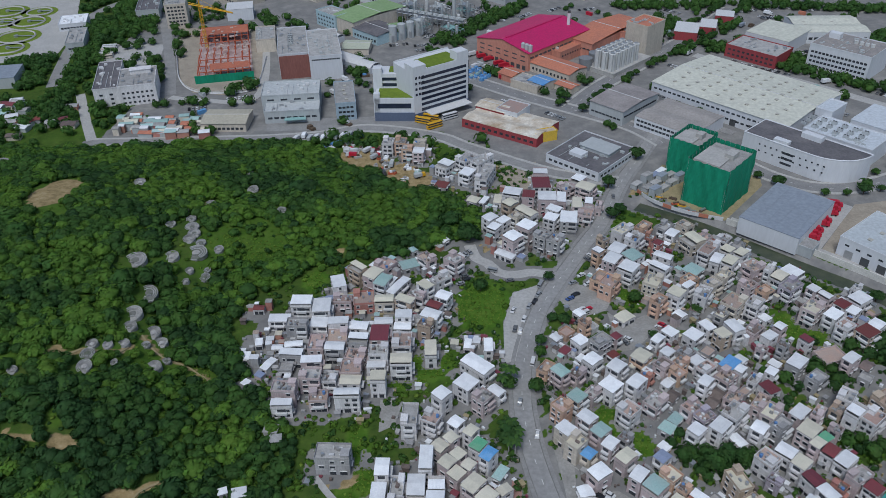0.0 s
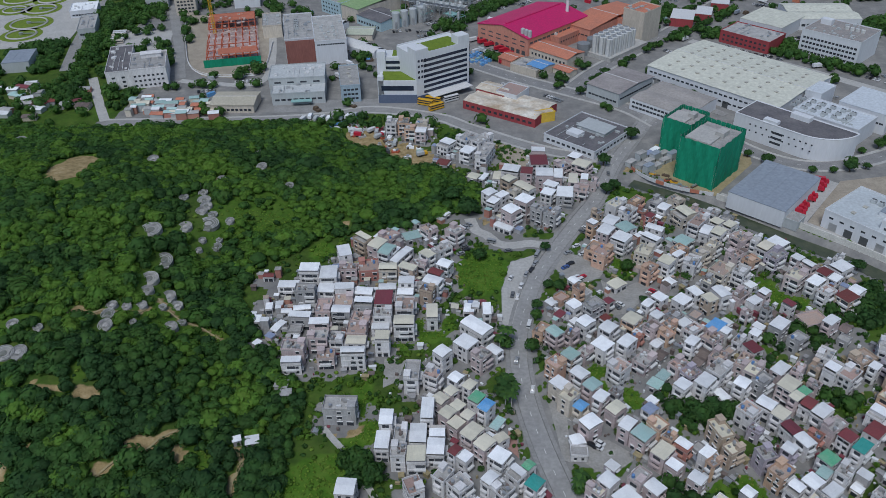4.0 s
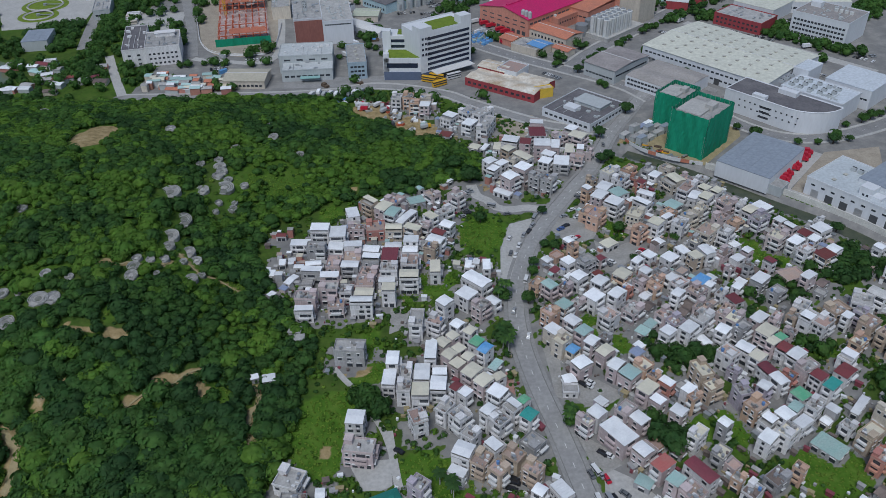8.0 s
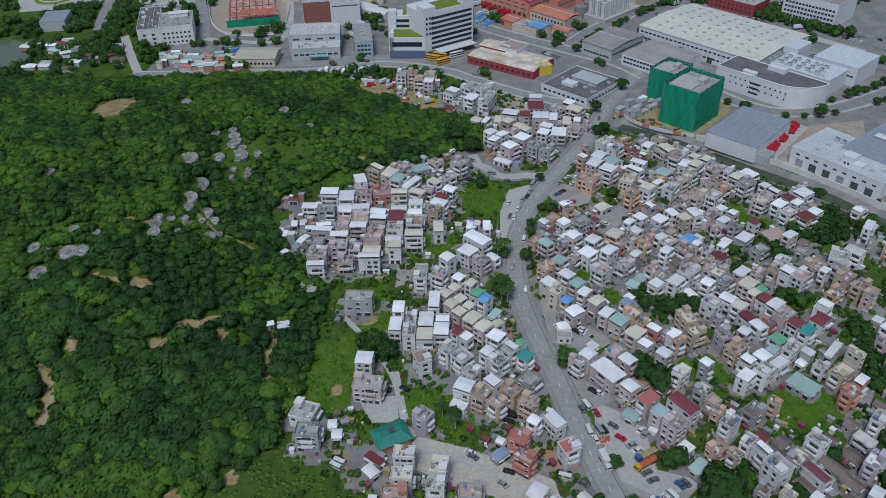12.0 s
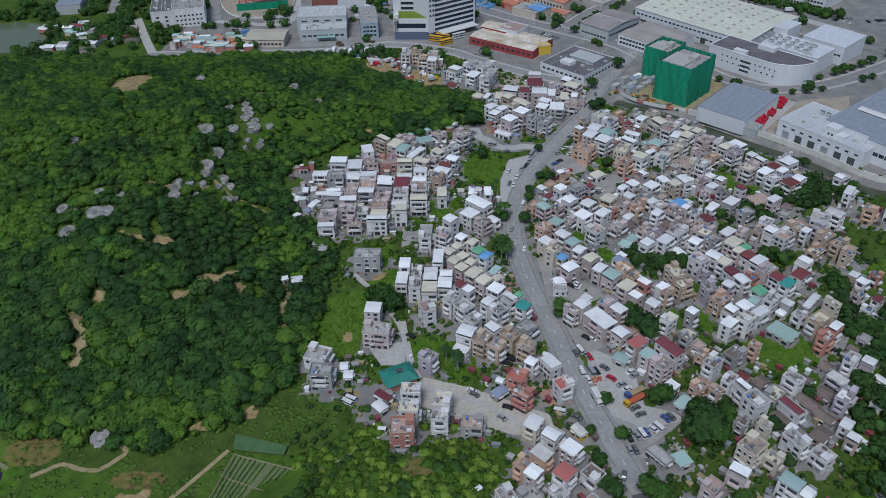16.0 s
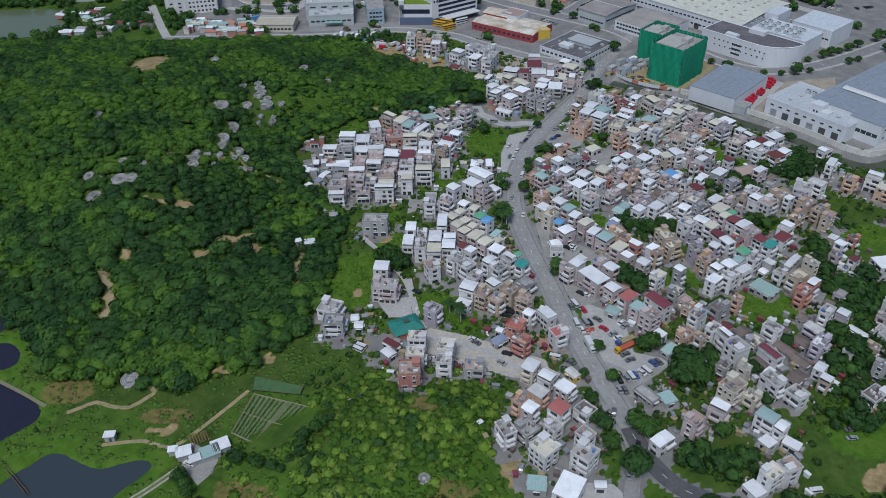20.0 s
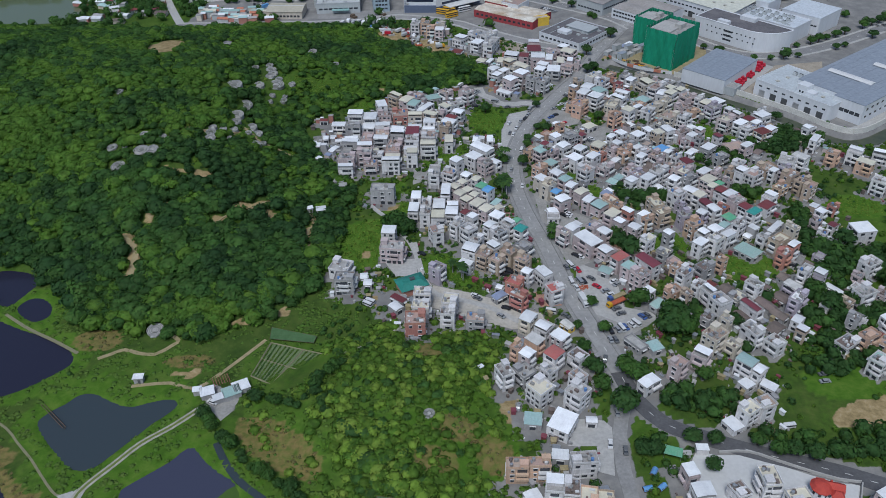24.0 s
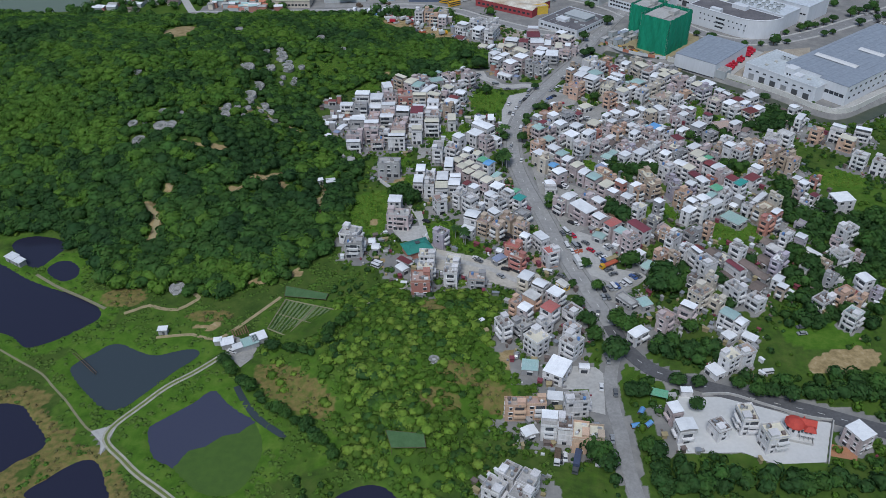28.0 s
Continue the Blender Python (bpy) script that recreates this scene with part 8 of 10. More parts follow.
# ---- plants ----
prng = np.random.RandomState(5)
ICO = [(0, 0, 1)] + [(0.894 * math.cos(a), 0.894 * math.sin(a), 0.447) for a in np.arange(5) * 1.2566] + [(0.894 * math.cos(a), 0.894 * math.sin(a), -0.447) for a in np.arange(5) * 1.2566 + 0.6283] + [(0, 0, -1)]
ICO_F = [(0, 1, 2), (0, 2, 3), (0, 3, 4), (0, 4, 5), (0, 5, 1), (1, 6, 2), (2, 7, 3), (3, 8, 4), (4, 9, 5), (5, 10, 1), (6, 7, 2), (7, 8, 3), (8, 9, 4), (9, 10, 5), (10, 6, 1), (11, 7, 6), (11, 8, 7), (11, 9, 8), (11, 10, 9), (11, 6, 10)]


def foliage(name, centres, radii, tall, clumps, leaf, material, core=0.8):
    """One mesh of many crowns: a knobbly core in each, covered with small bent leaf clumps at all angles."""
    c, r = np.asarray(centres, float), np.asarray(radii, float)
    m = len(c)
    # lobes make the outline uneven
    lobes = prng.normal(size=(m, 5, 3))
    lobes /= np.linalg.norm(lobes, axis=2)[..., None]
    d = prng.normal(size=(m, clumps, 3))
    d[..., 2] = np.abs(d[..., 2]) * 1.1 - 0.35
    d /= np.linalg.norm(d, axis=2)[..., None]
    bulge = 0.78 + 0.36 * np.clip(np.einsum("mkc,mlc->mkl", d, lobes).max(2), 0, 1) ** 2
    reach = bulge * prng.uniform(0.9, 1.05, (m, clumps))
    pos = c[:, None] + d * (r[:, None] * reach)[..., None] * np.array([1, 1, tall])
    nrm = d * np.array([1, 1, 1 / tall]) + prng.normal(scale=0.2, size=d.shape)
    nrm /= np.linalg.norm(nrm, axis=2)[..., None]
    t = np.cross(nrm, prng.normal(size=d.shape))
    t /= np.linalg.norm(t, axis=2)[..., None] + 1e-9
    b2 = np.cross(nrm, t)
    size = leaf * prng.uniform(0.6, 1.4, (m, clumps, 1)) * (r[:, None, None] ** 0.5)
    quad = np.stack([pos - t * size * 1.2, pos - b2 * size * 0.75 + nrm * size * 0.25, pos + t * size * 1.2 - nrm * size * 0.3, pos + b2 * size * 0.75 + nrm * size * 0.2], 2).reshape(-1, 3)
    k = m * clumps
    fq = np.arange(k * 4).reshape(-1, 4)
    ico = np.array(ICO)
    cv = c[:, None] + ico[None] * (r[:, None, None] * core) * np.array([1, 1, tall]) * prng.uniform(0.8, 1.2, (m, 12, 1))
    cf = (np.array(ICO_F)[None] + (np.arange(m) * 12)[:, None, None]).reshape(-1, 3) + k * 4
    v = np.concatenate([quad, cv.reshape(-1, 3)])
    me = bpy.data.meshes.new(name)
    me.vertices.add(len(v))
    me.vertices.foreach_set("co", v.astype(np.float32).ravel())
    loops = np.concatenate([fq.ravel(), cf.ravel()])
    starts = np.concatenate([np.arange(k) * 4, k * 4 + np.arange(len(cf)) * 3])
    me.loops.add(len(loops))
    me.loops.foreach_set("vertex_index", loops.astype(np.int32))
    me.polygons.add(len(starts))
    me.polygons.foreach_set("loop_start", starts.astype(np.int32))
    me.update(calc_edges=True)
    me.validate()
    me.materials.append(material)
    return me


def scatter(x0, x1, y0, y1, step):
    """Jittered grid points."""
    a, b = np.meshgrid(np.arange(x0, x1, step), np.arange(y0, y1, step))
    a, b = a.ravel(), b.ravel()
    return a + prng.uniform(-0.48, 0.48, a.shape) * step, b + prng.uniform(-0.48, 0.48, a.shape) * step


def in_view(x, y):
    return np.abs(x) < 0.58 * np.hypot(y + 194, 228) + 12


def wet(x, y, reach=1.5):
    hit = edge_distance(x, y, CANAL, False) < 7.5
    for p in PONDS.values():
        hit |= signed(x, y, p) > -reach
    return hit


TRACK = curve_points([(-101.4, 44.2), (-110.6, 34.2), (-119.8, 26.0), (-126.5, 16.6), (-132.9, 7.6), (-135.1, 1.9), (-133.1, -2.9), (-125.3, -9.7), (-117.7, -16.3), (-104.4, -25.5), (-93.1, -34.5)], 3)
PATH_WEST = curve_points([(-135.1, 1.9), (-142.3, 3.8), (-151.4, 12.6), (-157.1, 18.7), (-166.4, 27.2), (-172.8, 33.3), (-186.3, 41.4), (-197.2, 47.9)], 3)
FIELD = [(-86.2, 60.4), (-81.7, 79.9), (-53.0, 71.1), (-67.9, 50.7)]
# x, y, size
GRAVES = [(-256.6, 408.7, 1.08), (-132.4, 346.9, 0.48), (-128.6, 338.5, 0.86), (-136.3, 330.4, 0.77), (-126.2, 330.9, 1.08), (-123.8, 325.2, 1.00), (-124.7, 319.6, 0.91), (-118.9, 318.1, 0.76), (-119.5, 310.3, 1.59), (-128.6, 303.4, 1.10), (-142.2, 295.1, 1.57), (-110.4, 316.6, 0.77), (-119.9, 298.3, 0.59), (-112.8, 301.9, 0.52), (-113.1, 297.4, 0.81), (-120.1, 291.3, 0.52), (-131.5, 276.0, 1.35), (-202.1, 265.6, 0.73), (-123.7, 358.1, 0.74), (-165.2, 374.4, 1.03), (-111.1, 398.5, 0.72), (-106.0, 379.3, 0.96)]
GRAVES += [(-87.0, 359.0, 0.76), (-133.3, 260.5, 1.28), (-132.0, 252.4, 0.92), (-123.7, 253.5, 1.04), (-119.4, 249.1, 0.89), (-123.7, 244.2, 0.60), (-117.3, 232.5, 0.91), (-114.5, 238.5, 0.66), (-130.7, 241.0, 0.78), (-135.8, 238.3, 0.67), (-141.4, 237.3, 0.75), (-139.3, 223.6, 0.98), (-140.8, 231.1, 0.83), (-130.3, 228.8, 0.48), (-173.8, 220.0, 0.77), (-162.8, 217.7, 0.61), (-170.1, 203.2, 1.29), (-164.4, 203.4, 1.06), (-180.7, 207.8, 0.47), (-187.9, 208.5, 0.82), (-179.4, 191.3, 1.20), (-132.9, 87.4, 1.14), (-13.7, 34.1, 0.68)]


def stuff(name, label, category, me):
    return tagged(new(name, me), label, category, kind="stuff")


def clear_of_graves(x, y, reach):
    ok = np.ones(np.shape(x), bool)
    for a, b, size in GRAVES:
        ok &= np.hypot(x - a, y - b + 1.5) > reach * (0.3 + 0.6 * size)
    return ok


# woodland on the hill
x, y = scatter(-430, 30, 84, 456, 3.15)
k = (signed(x, y, HILL) > 0.5) & in_view(x, y) & ~in_patches(x, y, SCARS, 1.4) & ~near_house(x, y, 2.0) & ~wet(x, y, 2.0) & clear_of_graves(x, y, 6.8) & (trails_distance(x, y) > 1.7)
sparse = in_patches(x + 5 * wobble(x, y, 7, 1), y + 5 * wobble(x, y, 8, 3), CLEARINGS)
k &= ~sparse | (wobble(x, y, 4.3, 6) + prng.normal(scale=0.15, size=x.shape) > 0.16)
x, y = x[k], y[k]
big = wobble(x, y, 26, 2)
valley = smooth_step((205 - y) / 70)
r = np.clip(2.15 + 0.6 * valley + 0.55 * big + prng.normal(scale=0.5, size=x.shape) + 1.7 * (prng.uniform(size=x.shape) < 0.06 + 0.08 * valley), 1.0, 5.0)
r = np.where(sparse[k], r * 0.6, r)
kind = prng.uniform(size=x.shape) * 0.8 + 0.08 + 0.65 * wobble(x, y, 14, 9) + 0.65 * wobble(x, y, 43, 3) + 0.2 * (1 - valley) - 0.08 * valley - 0.18 * valley * smooth_step((-95 - x) / 40) + 0.35 * np.exp(-((x + 45) / 55) ** 2 - ((y - 365) / 35) ** 2)
z = ground_at(x, y) + 0.7 + r * 0.42 + np.clip(big, 0, 1) * 0.9 + prng.normal(scale=0.35, size=x.shape)
cen = np.stack([x, y, z], 1)
for nm, sel, material, label in (("woodland", (kind > 0.2) & (kind <= 0.76), LEAF, "dense broadleaf woodland on the hillside"), ("woodland_dark", kind <= 0.2, WOOD_DARK, "dark green woodland trees among the rest"), ("woodland_light", kind > 0.76, WOOD_LIGHT, "light green young trees in the woodland")):
    stuff(nm, label, "woodland", foliage(nm, cen[sel], r[sel] * 1.14, 0.64, 80, 0.34, material, 0.9))

# scrub in the clearings, on the mound and round the ponds
x, y = scatter(-330, 30, -80, 450, 3.0)
k = in_view(x, y) & ~in_patches(x, y, SCARS, 0.5) & ~near_house(x, y, 1.5) & ~wet(x, y, 1.0) & clear_of_graves(x, y, 4.0) & (trails_distance(x, y) > 0.8) & (roads_distance(x, y) > 1.5)
k &= (edge_distance(x, y, TRACK, False) > 3) & (edge_distance(x, y, PATH_WEST, False) > 2) & (signed(x, y, np.array(FIELD, float)) < -1)
for yard in YARDS.values():
    k &= signed(x, y, np.array(yard, float)) < -1
k &= ~in_patches(x, y, DRY) | (prng.uniform(size=x.shape) < 0.35)
on_mound = signed(x, y, MOUND) > 1
meadow = in_patches(x, y, CLEARINGS)
dens = np.where(on_mound & ~meadow, np.clip(0.9 + 0.6 * wobble(x, y, 11, 4), 0.45, 1), np.where(signed(x, y, HILL) > 0, np.where(meadow, 0.35, 0.3), np.clip(0.28 + 0.5 * wobble(x, y, 14, 8), 0.03, 0.7)))
dens = np.where(y < 125, dens * np.where((x < -55) & ~on_mound, 0.06, 1), dens)
k &= prng.uniform(size=x.shape) < dens
x, y, on_mound, meadow = x[k], y[k], on_mound[k], meadow[k]
r = np.where(on_mound, prng.uniform(1.3, 2.6, x.shape) + 1.3 * np.clip(wobble(x, y, 13, 4), 0, 1), np.where(meadow, prng.uniform(0.3, 0.8, x.shape), prng.uniform(0.5, 1.4, x.shape)))
cen = np.stack([x, y, ground_at(x, y) + r * np.where(on_mound, 0.2, 0.45)], 1)
kind = prng.uniform(size=x.shape)
kind = np.where(on_mound, np.where(kind < 0.3, 0.9, kind * 0.6), kind)
kind = np.where(meadow & (kind >= 0.5) & (kind < 0.85), kind - 0.5 + np.where(kind < 0.65, 0.86, 0), kind)
for nm, sel, material, label in (("scrub", kind < 0.5, LEAF_LIGHT, "light green scrub and bushes"), ("scrub_dark", (kind >= 0.5) & (kind < 0.85), LEAF, "green bushes in the undergrowth"), ("scrub_dry", kind >= 0.85, YOUNG_GRASS, "yellow-green rank weeds")):
    stuff(nm, label, "scrub", foliage(nm, cen[sel], r[sel], 0.52, 44, 0.3, material, 0.84))

# green between the houses and the works
x, y = scatter(-60, 330, -80, 470, 3.2)
k = in_view(x, y) & (signed(x, y, HILL) < -1) & (signed(x, y, MOUND) < -1) & ~near_house(x, y, 1.2) & ~wet(x, y, 0.5) & (roads_distance(x, y) > 2.2) & ~in_patches(x, y, SCARS, 0.5)
for yard in YARDS.values():
    k &= signed(x, y, np.array(yard, float)) < -1
k &= ~inside(x, y, INDUSTRY) & (edge_distance(x, y, WALL_LINE, False) > 3)
meadow = in_patches(x, y, CLEARINGS)
k &= prng.uniform(size=x.shape) < np.where(meadow, 0.08, np.clip(0.42 + 0.8 * wobble(x, y, 12, 3), 0.03, 0.95))
x, y = x[k], y[k]
r = prng.uniform(0.6, 1.7, x.shape)
r = np.where((x > 60) & (y < 20), r + 0.6, r)
r = np.where(in_patches(x, y, CLEARINGS), r * 0.5, r)
cen = np.stack([x, y, ground_at(x, y) + r * 0.5], 1)
kind = prng.uniform(size=x.shape)
for nm, sel, material, label in (("garden_bushes", kind < 0.45, LEAF, "bushes and low trees between the houses"), ("garden_bushes_dark", (kind >= 0.45) & (kind < 0.58), LEAF_DARK, "dark bushes between the houses"), ("garden_bushes_light", kind >= 0.58, LEAF_LIGHT, "light green garden bushes")):
    stuff(nm, label, "bushes", foliage(nm, cen[sel], r[sel], 0.85, 34, 0.38, material, 0.66))

# woods east and south-east of the village
WOODS = [(97.4, -20.4, 50, 3.5, 0), (62.9, -17.8, 13, 8, 0), (119.9, 25.5, 26, 3.2, -14), (152.3, 24.1, 16, 7, -10), (199.4, 129.2, 14, 16, 0), (194.4, 101.7, 14, 12, 0), (93.3, 102.4, 9, 9, 0), (166.6, 109.9, 15, 10, 0),
         (93.0, 93.5, 10, 9, 0)]
WOODS += [(83.5, 147.9, 12, 8, -40), (98.6, 192.1, 10, 8, -30), (182.3, 247.0, 14, 10, 0), (134.2, 238.2, 8, 6, 0), (153.5, 234.3, 12, 8, -30), (149.5, 93.1, 10, 8, 0), (66, 25, 6, 5, 0), (85.8, 30.0, 14, 5, 0),
         (-33.6, 165.8, 9, 9, 0), (-19.1, 448.8, 3, 3, 0), (-50.7, 442.7, 4, 4, 0),
         ]
WOODS += [(86.2, 196.4, 9, 6, 0), (95.5, 186.2, 8, 6, 0), (130.5, 216.3, 8, 4, -40), (153.6, 195.5, 15, 5, -42), (179.0, 126.8, 14, 8, 0), (135.3, 106.0, 12, 5, -30), (167.0, 85.0, 18, 8, 0), (116.6, 76.9, 8, 6, 0), (144.4, 63.8, 10, 5, 0),
         (90, 45, 17, 7, -15), (153.9, 76.2, 14, 5, -10), GREENS[2], GREENS[3], GREENS[4], GREENS[7], GREENS[8], GREENS[9], (164.7, 68.9, 16, 10, 0), (120.0, 96.7, 12, 7, 0)]
x, y = scatter(-60, 300, -60, 330, 3.9)
k = in_patches(x + 2 * wobble(x, y, 6), y, WOODS) & ~near_house(x, y, 1.5) & (roads_distance(x, y) > 2) & ~in_patches(x, y, SCARS, 1)
for yard in YARDS.values():
    k &= signed(x, y, np.array(yard, float)) < -1.5
x, y = x[k], y[k]
r = prng.uniform(1.9, 3.6, x.shape)
kind = prng.uniform(size=x.shape)
cen = np.stack([x, y, ground_at(x, y) + r * 0.8], 1)
stuff("east_woods", "dense dark green trees among the eastern houses", "trees", foliage("east_woods", cen[kind < 0.55], r[kind < 0.55], 0.9, 70, 0.38, LEAF_DARK))
stuff("east_woods_light", "mid-green trees among the eastern houses", "trees", foliage("east_woods_light", cen[kind >= 0.55], r[kind >= 0.55], 0.9, 70, 0.38, LEAF))

# trees of the far district
x, y = scatter(-430, 430, 340, 780, 5.4)
k = in_view(x, y) & (signed(x, y, HILL) < -2) & (roads_distance(x, y) > 3.5) & ~wet(x, y, 2) & (y > 440)
works_clear = np.ones(x.shape, bool)
for px, py, a, b2, turn in FOOTPRINTS:
    c, s_ = math.cos(radians(turn)), math.sin(radians(turn))
    u, v = np.abs((x - px) * c + (y - py) * s_), np.abs(-(x - px) * s_ + (y - py) * c)
    works_clear &= (u > a + 2.5) | (v > b2 + 2.5)
zone = inside(x, y, INDUSTRY)
west = (x < -190) & (y > 560)
k &= works_clear & (prng.uniform(size=x.shape) < np.where(zone, np.clip(0.3 * wobble(x, y, 15, 6), 0.0, 0.3) + 0.2 * west, np.clip(0.42 + 0.7 * wobble(x, y, 20, 6), 0.04, 0.9)))
for px, py in ((-363, 660), (-358, 696), (-348, 633), (-339, 655), (-348, 620), (-375, 680)):
    k &= np.hypot(x - px, y - py) > 20
k &= signed(x, y, np.array([(-460.4, 776.9), (-347.2, 768.4), (-313.6, 663.9), (-308.7, 605.3), (-371.4, 593.7)])) < -2
# groves and tree belts of the district
BELTS = [([(-284.8, 751.5), (-291.3, 683.9), (-286.5, 628.7), (-280.2, 574.6), (-270.7, 522.4), (-260.7, 489.9)], 8), ([(-319.0, 597.6), (-291.2, 569.8), (-307.5, 552.5)], 14), ([(-203.8, 526.5), (-178.3, 513.6), (-135.2, 515.0)], 6), ([(-218.1, 591.4), (-203.1, 548.6)], 10),
         ]
BELTS += [([(213.8, 604.1), (229.8, 586.9), (246.8, 567.0), (261.8, 553.7), (276.9, 538.7), (291.9, 525.3), (311.2, 514.2)], 6), ([(-143.9, 535.1), (-140.5, 543.0)], 7), ([(-61.8, 563.9), (-61.0, 581.9)], 8), ([(-266.6, 660.8), (-255.9, 681.5)], 13), ([(104.6, 531.0), (138.4, 558.6), (165.9, 586.6), (197.0, 596.7)], 5), ([(261.1, 578.3), (273.9, 561.5), (276.2, 546.0)], 9), ([(238.0, 586.9), (243.4, 577.1)], 6),
         ([(23.3, 539.8), (56.3, 512.1)], 3), ([(2.0, 624.4), (72.7, 715.2)], 9), ([(180.5, 637.8), (195.4, 672.3)], 8), ([(205.9, 609.9), (251.3, 659.6)], 5), ([(335.0, 589.2), (364.5, 618.9)], 12), ([(-146.1, 674.0), (-157.5, 697.1)], 5), ([(163.6, 708.6), (279.2, 704.9), (386.6, 686.0)], 8),
         ([(186.7, 415.2), (199.6, 395.5), (217.9, 385.0), (232.2, 381.2)], 5), ([(109.3, 464.8), (112.0, 471.4)], 4), ([(-239.4, 518.8), (-248.8, 511.8)], 8)]
belt = np.zeros(x.shape, bool)
for line, half in BELTS:
    belt |= edge_distance(x, y, line, False) < half
k |= belt & works_clear & (roads_distance(x, y) > 1.5)
for line, w in BACK_STREETS:
    k &= edge_distance(x, y, line, False) > w / 2 + 2.2
FAR_SITES = (x[k], y[k])

# rank grass and reeds over the wet meadows
x, y = scatter(-215, 30, -60, 118, 1.7)
k = in_view(x, y) & ~wet(x, y, 0.6) & ~near_house(x, y, 1.0) & (roads_distance(x, y) > 1) & ~in_patches(x, y, SCARS) & (edge_distance(x, y, TRACK, False) > 2.2) & (edge_distance(x, y, PATH_WEST, False) > 1.2) & (signed(x, y, np.array(FIELD, float)) < 0)
k &= (signed(x, y, HILL) < 3) & (prng.uniform(size=x.shape) < np.clip(0.3 + 0.5 * wobble(x, y, 6, 4), 0.05, 0.7))
for yard in YARDS.values():
    k &= signed(x, y, np.array(yard, float)) < -0.5
x, y = x[k], y[k]
shore = np.full(x.shape, 1e9)
for nm in ("south_west", "south"):
    shore = np.minimum(shore, edge_distance(x, y, PONDS[nm]))
dry = (shore + 3 * wobble(x, y, 9, 2) < 6) | in_patches(x, y, DRY)
dry &= prng.uniform(size=x.shape) < 0.7
r = prng.uniform(0.45, 0.85, x.shape)
cen = np.stack([x, y, ground_at(x, y) + r * 0.12], 1)
stuff("meadow_grass", "rank green grass on the pond banks", "grass", foliage("meadow_grass", cen[~dry], r[~dry] * 1.7, 0.11, 14, 0.3, GRASS, 0.8))
stuff("reeds", "dry brown reeds round the ponds", "reeds", foliage("reeds", cen[dry], r[dry] * 1.3, 0.3, 12, 0.3, REED, 0.6))
x, y = scatter(-110, 240, 118, 330, 1.8)
k = ~in_patches(x, y, SCARS)
for yard in YARDS.values():
    k &= signed(x, y, np.array(yard, float)) < -1
k &= in_patches(x, y, CLEARINGS) & ~near_house(x, y, 0.6) & (roads_distance(x, y) > 1) & clear_of_graves(x, y, 3.5) & in_view(x, y)
x, y = x[k], y[k]
r = prng.uniform(0.3, 0.65, x.shape)
stuff("clearing_grass", "rank green grass in the clearings", "grass", foliage("clearing_grass", np.stack([x, y, ground_at(x, y) + r * 0.3], 1), r, 0.7, 12, 0.34, YOUNG_GRASS, 0.5))

TREE_SITES = []
TREE_SITES += [(12, 336, 7.0), (3, 348, 6.0), (-4, 360, 6.0), (116, 421, 5.0), (93, 387, 4.5), (89, 355, 4.0), (94, 359, 4.0), (39, 248, 3.0), (24, 230, 4.0), (35, 227, 4.0), (22, 200, 5.0), (49, 301, 3.0), (47, 271, 3.0), (52, 269, 3.5), (40, 255, 3.0), (89, 258, 2.5), (86, 283, 4.0), (16, 294, 4.0), (138, 301, 2.5), (196, 281, 4.0), (164, 289, 4.0), (112, 275, 3.0), (154, 251, 3.0), (80, 142, 6.0), (75, 146, 5.0), (94, 186, 5.0), (101, 192, 4.0), (105, 189, 4.0), (-33, 166, 6.0), (-28, 160, 5.0)]
TREE_SITES += [(44, 154, 3.0), (56.2, 103.6, 3.2), (75, 103.5, 3.8), (90, 89, 7.0), (86, 84, 6.0), (92, 84, 6.0), (78, 104, 5.0), (60, 42, 6.5), (59, 86, 3.5), (48, 88, 2.5), (49, 74, 3.5), (49, 65, 4.0), (52, 61, 4.0), (53, 53, 4.5), (68, 59, 5.0), (64, 62, 5.0), (93, 63, 4.0), (94, 58, 4.0), (114, 89, 4.0), (160, 100, 6.0), (156, 111, 5.0), (185, 148, 6.0), (45, -10, 6.0), (48, -14, 5.0), (63, 21, 4.0), (67, 21, 4.0), (82, 27, 4.0), (86, 14, 3.5)]
TREE_SITES += [(90, 26, 3.5), (64, -6, 4.0), (67, -8, 4.0), (105, 25, 3.5), (111, 21, 4.0), (117, 21, 4.0), (123, 18, 4.0), (149, 20, 5.0), (157, 23, 5.0), (193, 116, 6.0), (205, 138, 7.0), (172, 103, 5.0), (89, 93, 6.0)]

hrng = random.Random(11)
for line, gap, size in ((curve_points([(-99.5, 39), (-88.5, 26.5), (-79, 17.5), (-69.5, 10), (-58.8, 2), (-51.5, -6), (-46.6, -13)], 3.4), 1, 2.7), (curve_points([(-83, 48), (-71.5, 43.8), (-63, 39)], 3.4), 1, 2.5), (curve_points([(-50, 64), (-58, 50), (-52, 36)], 4), 1, 2.3), (curve_points([(-62, 4), (-54, -2)], 4), 1, 2.2)):
    TREE_SITES += [(float(p[0]) + hrng.uniform(-1.2, 1.2), float(p[1]) + hrng.uniform(-1.2, 1.2), size * hrng.uniform(0.7, 1.35)) for p in line[::gap]]


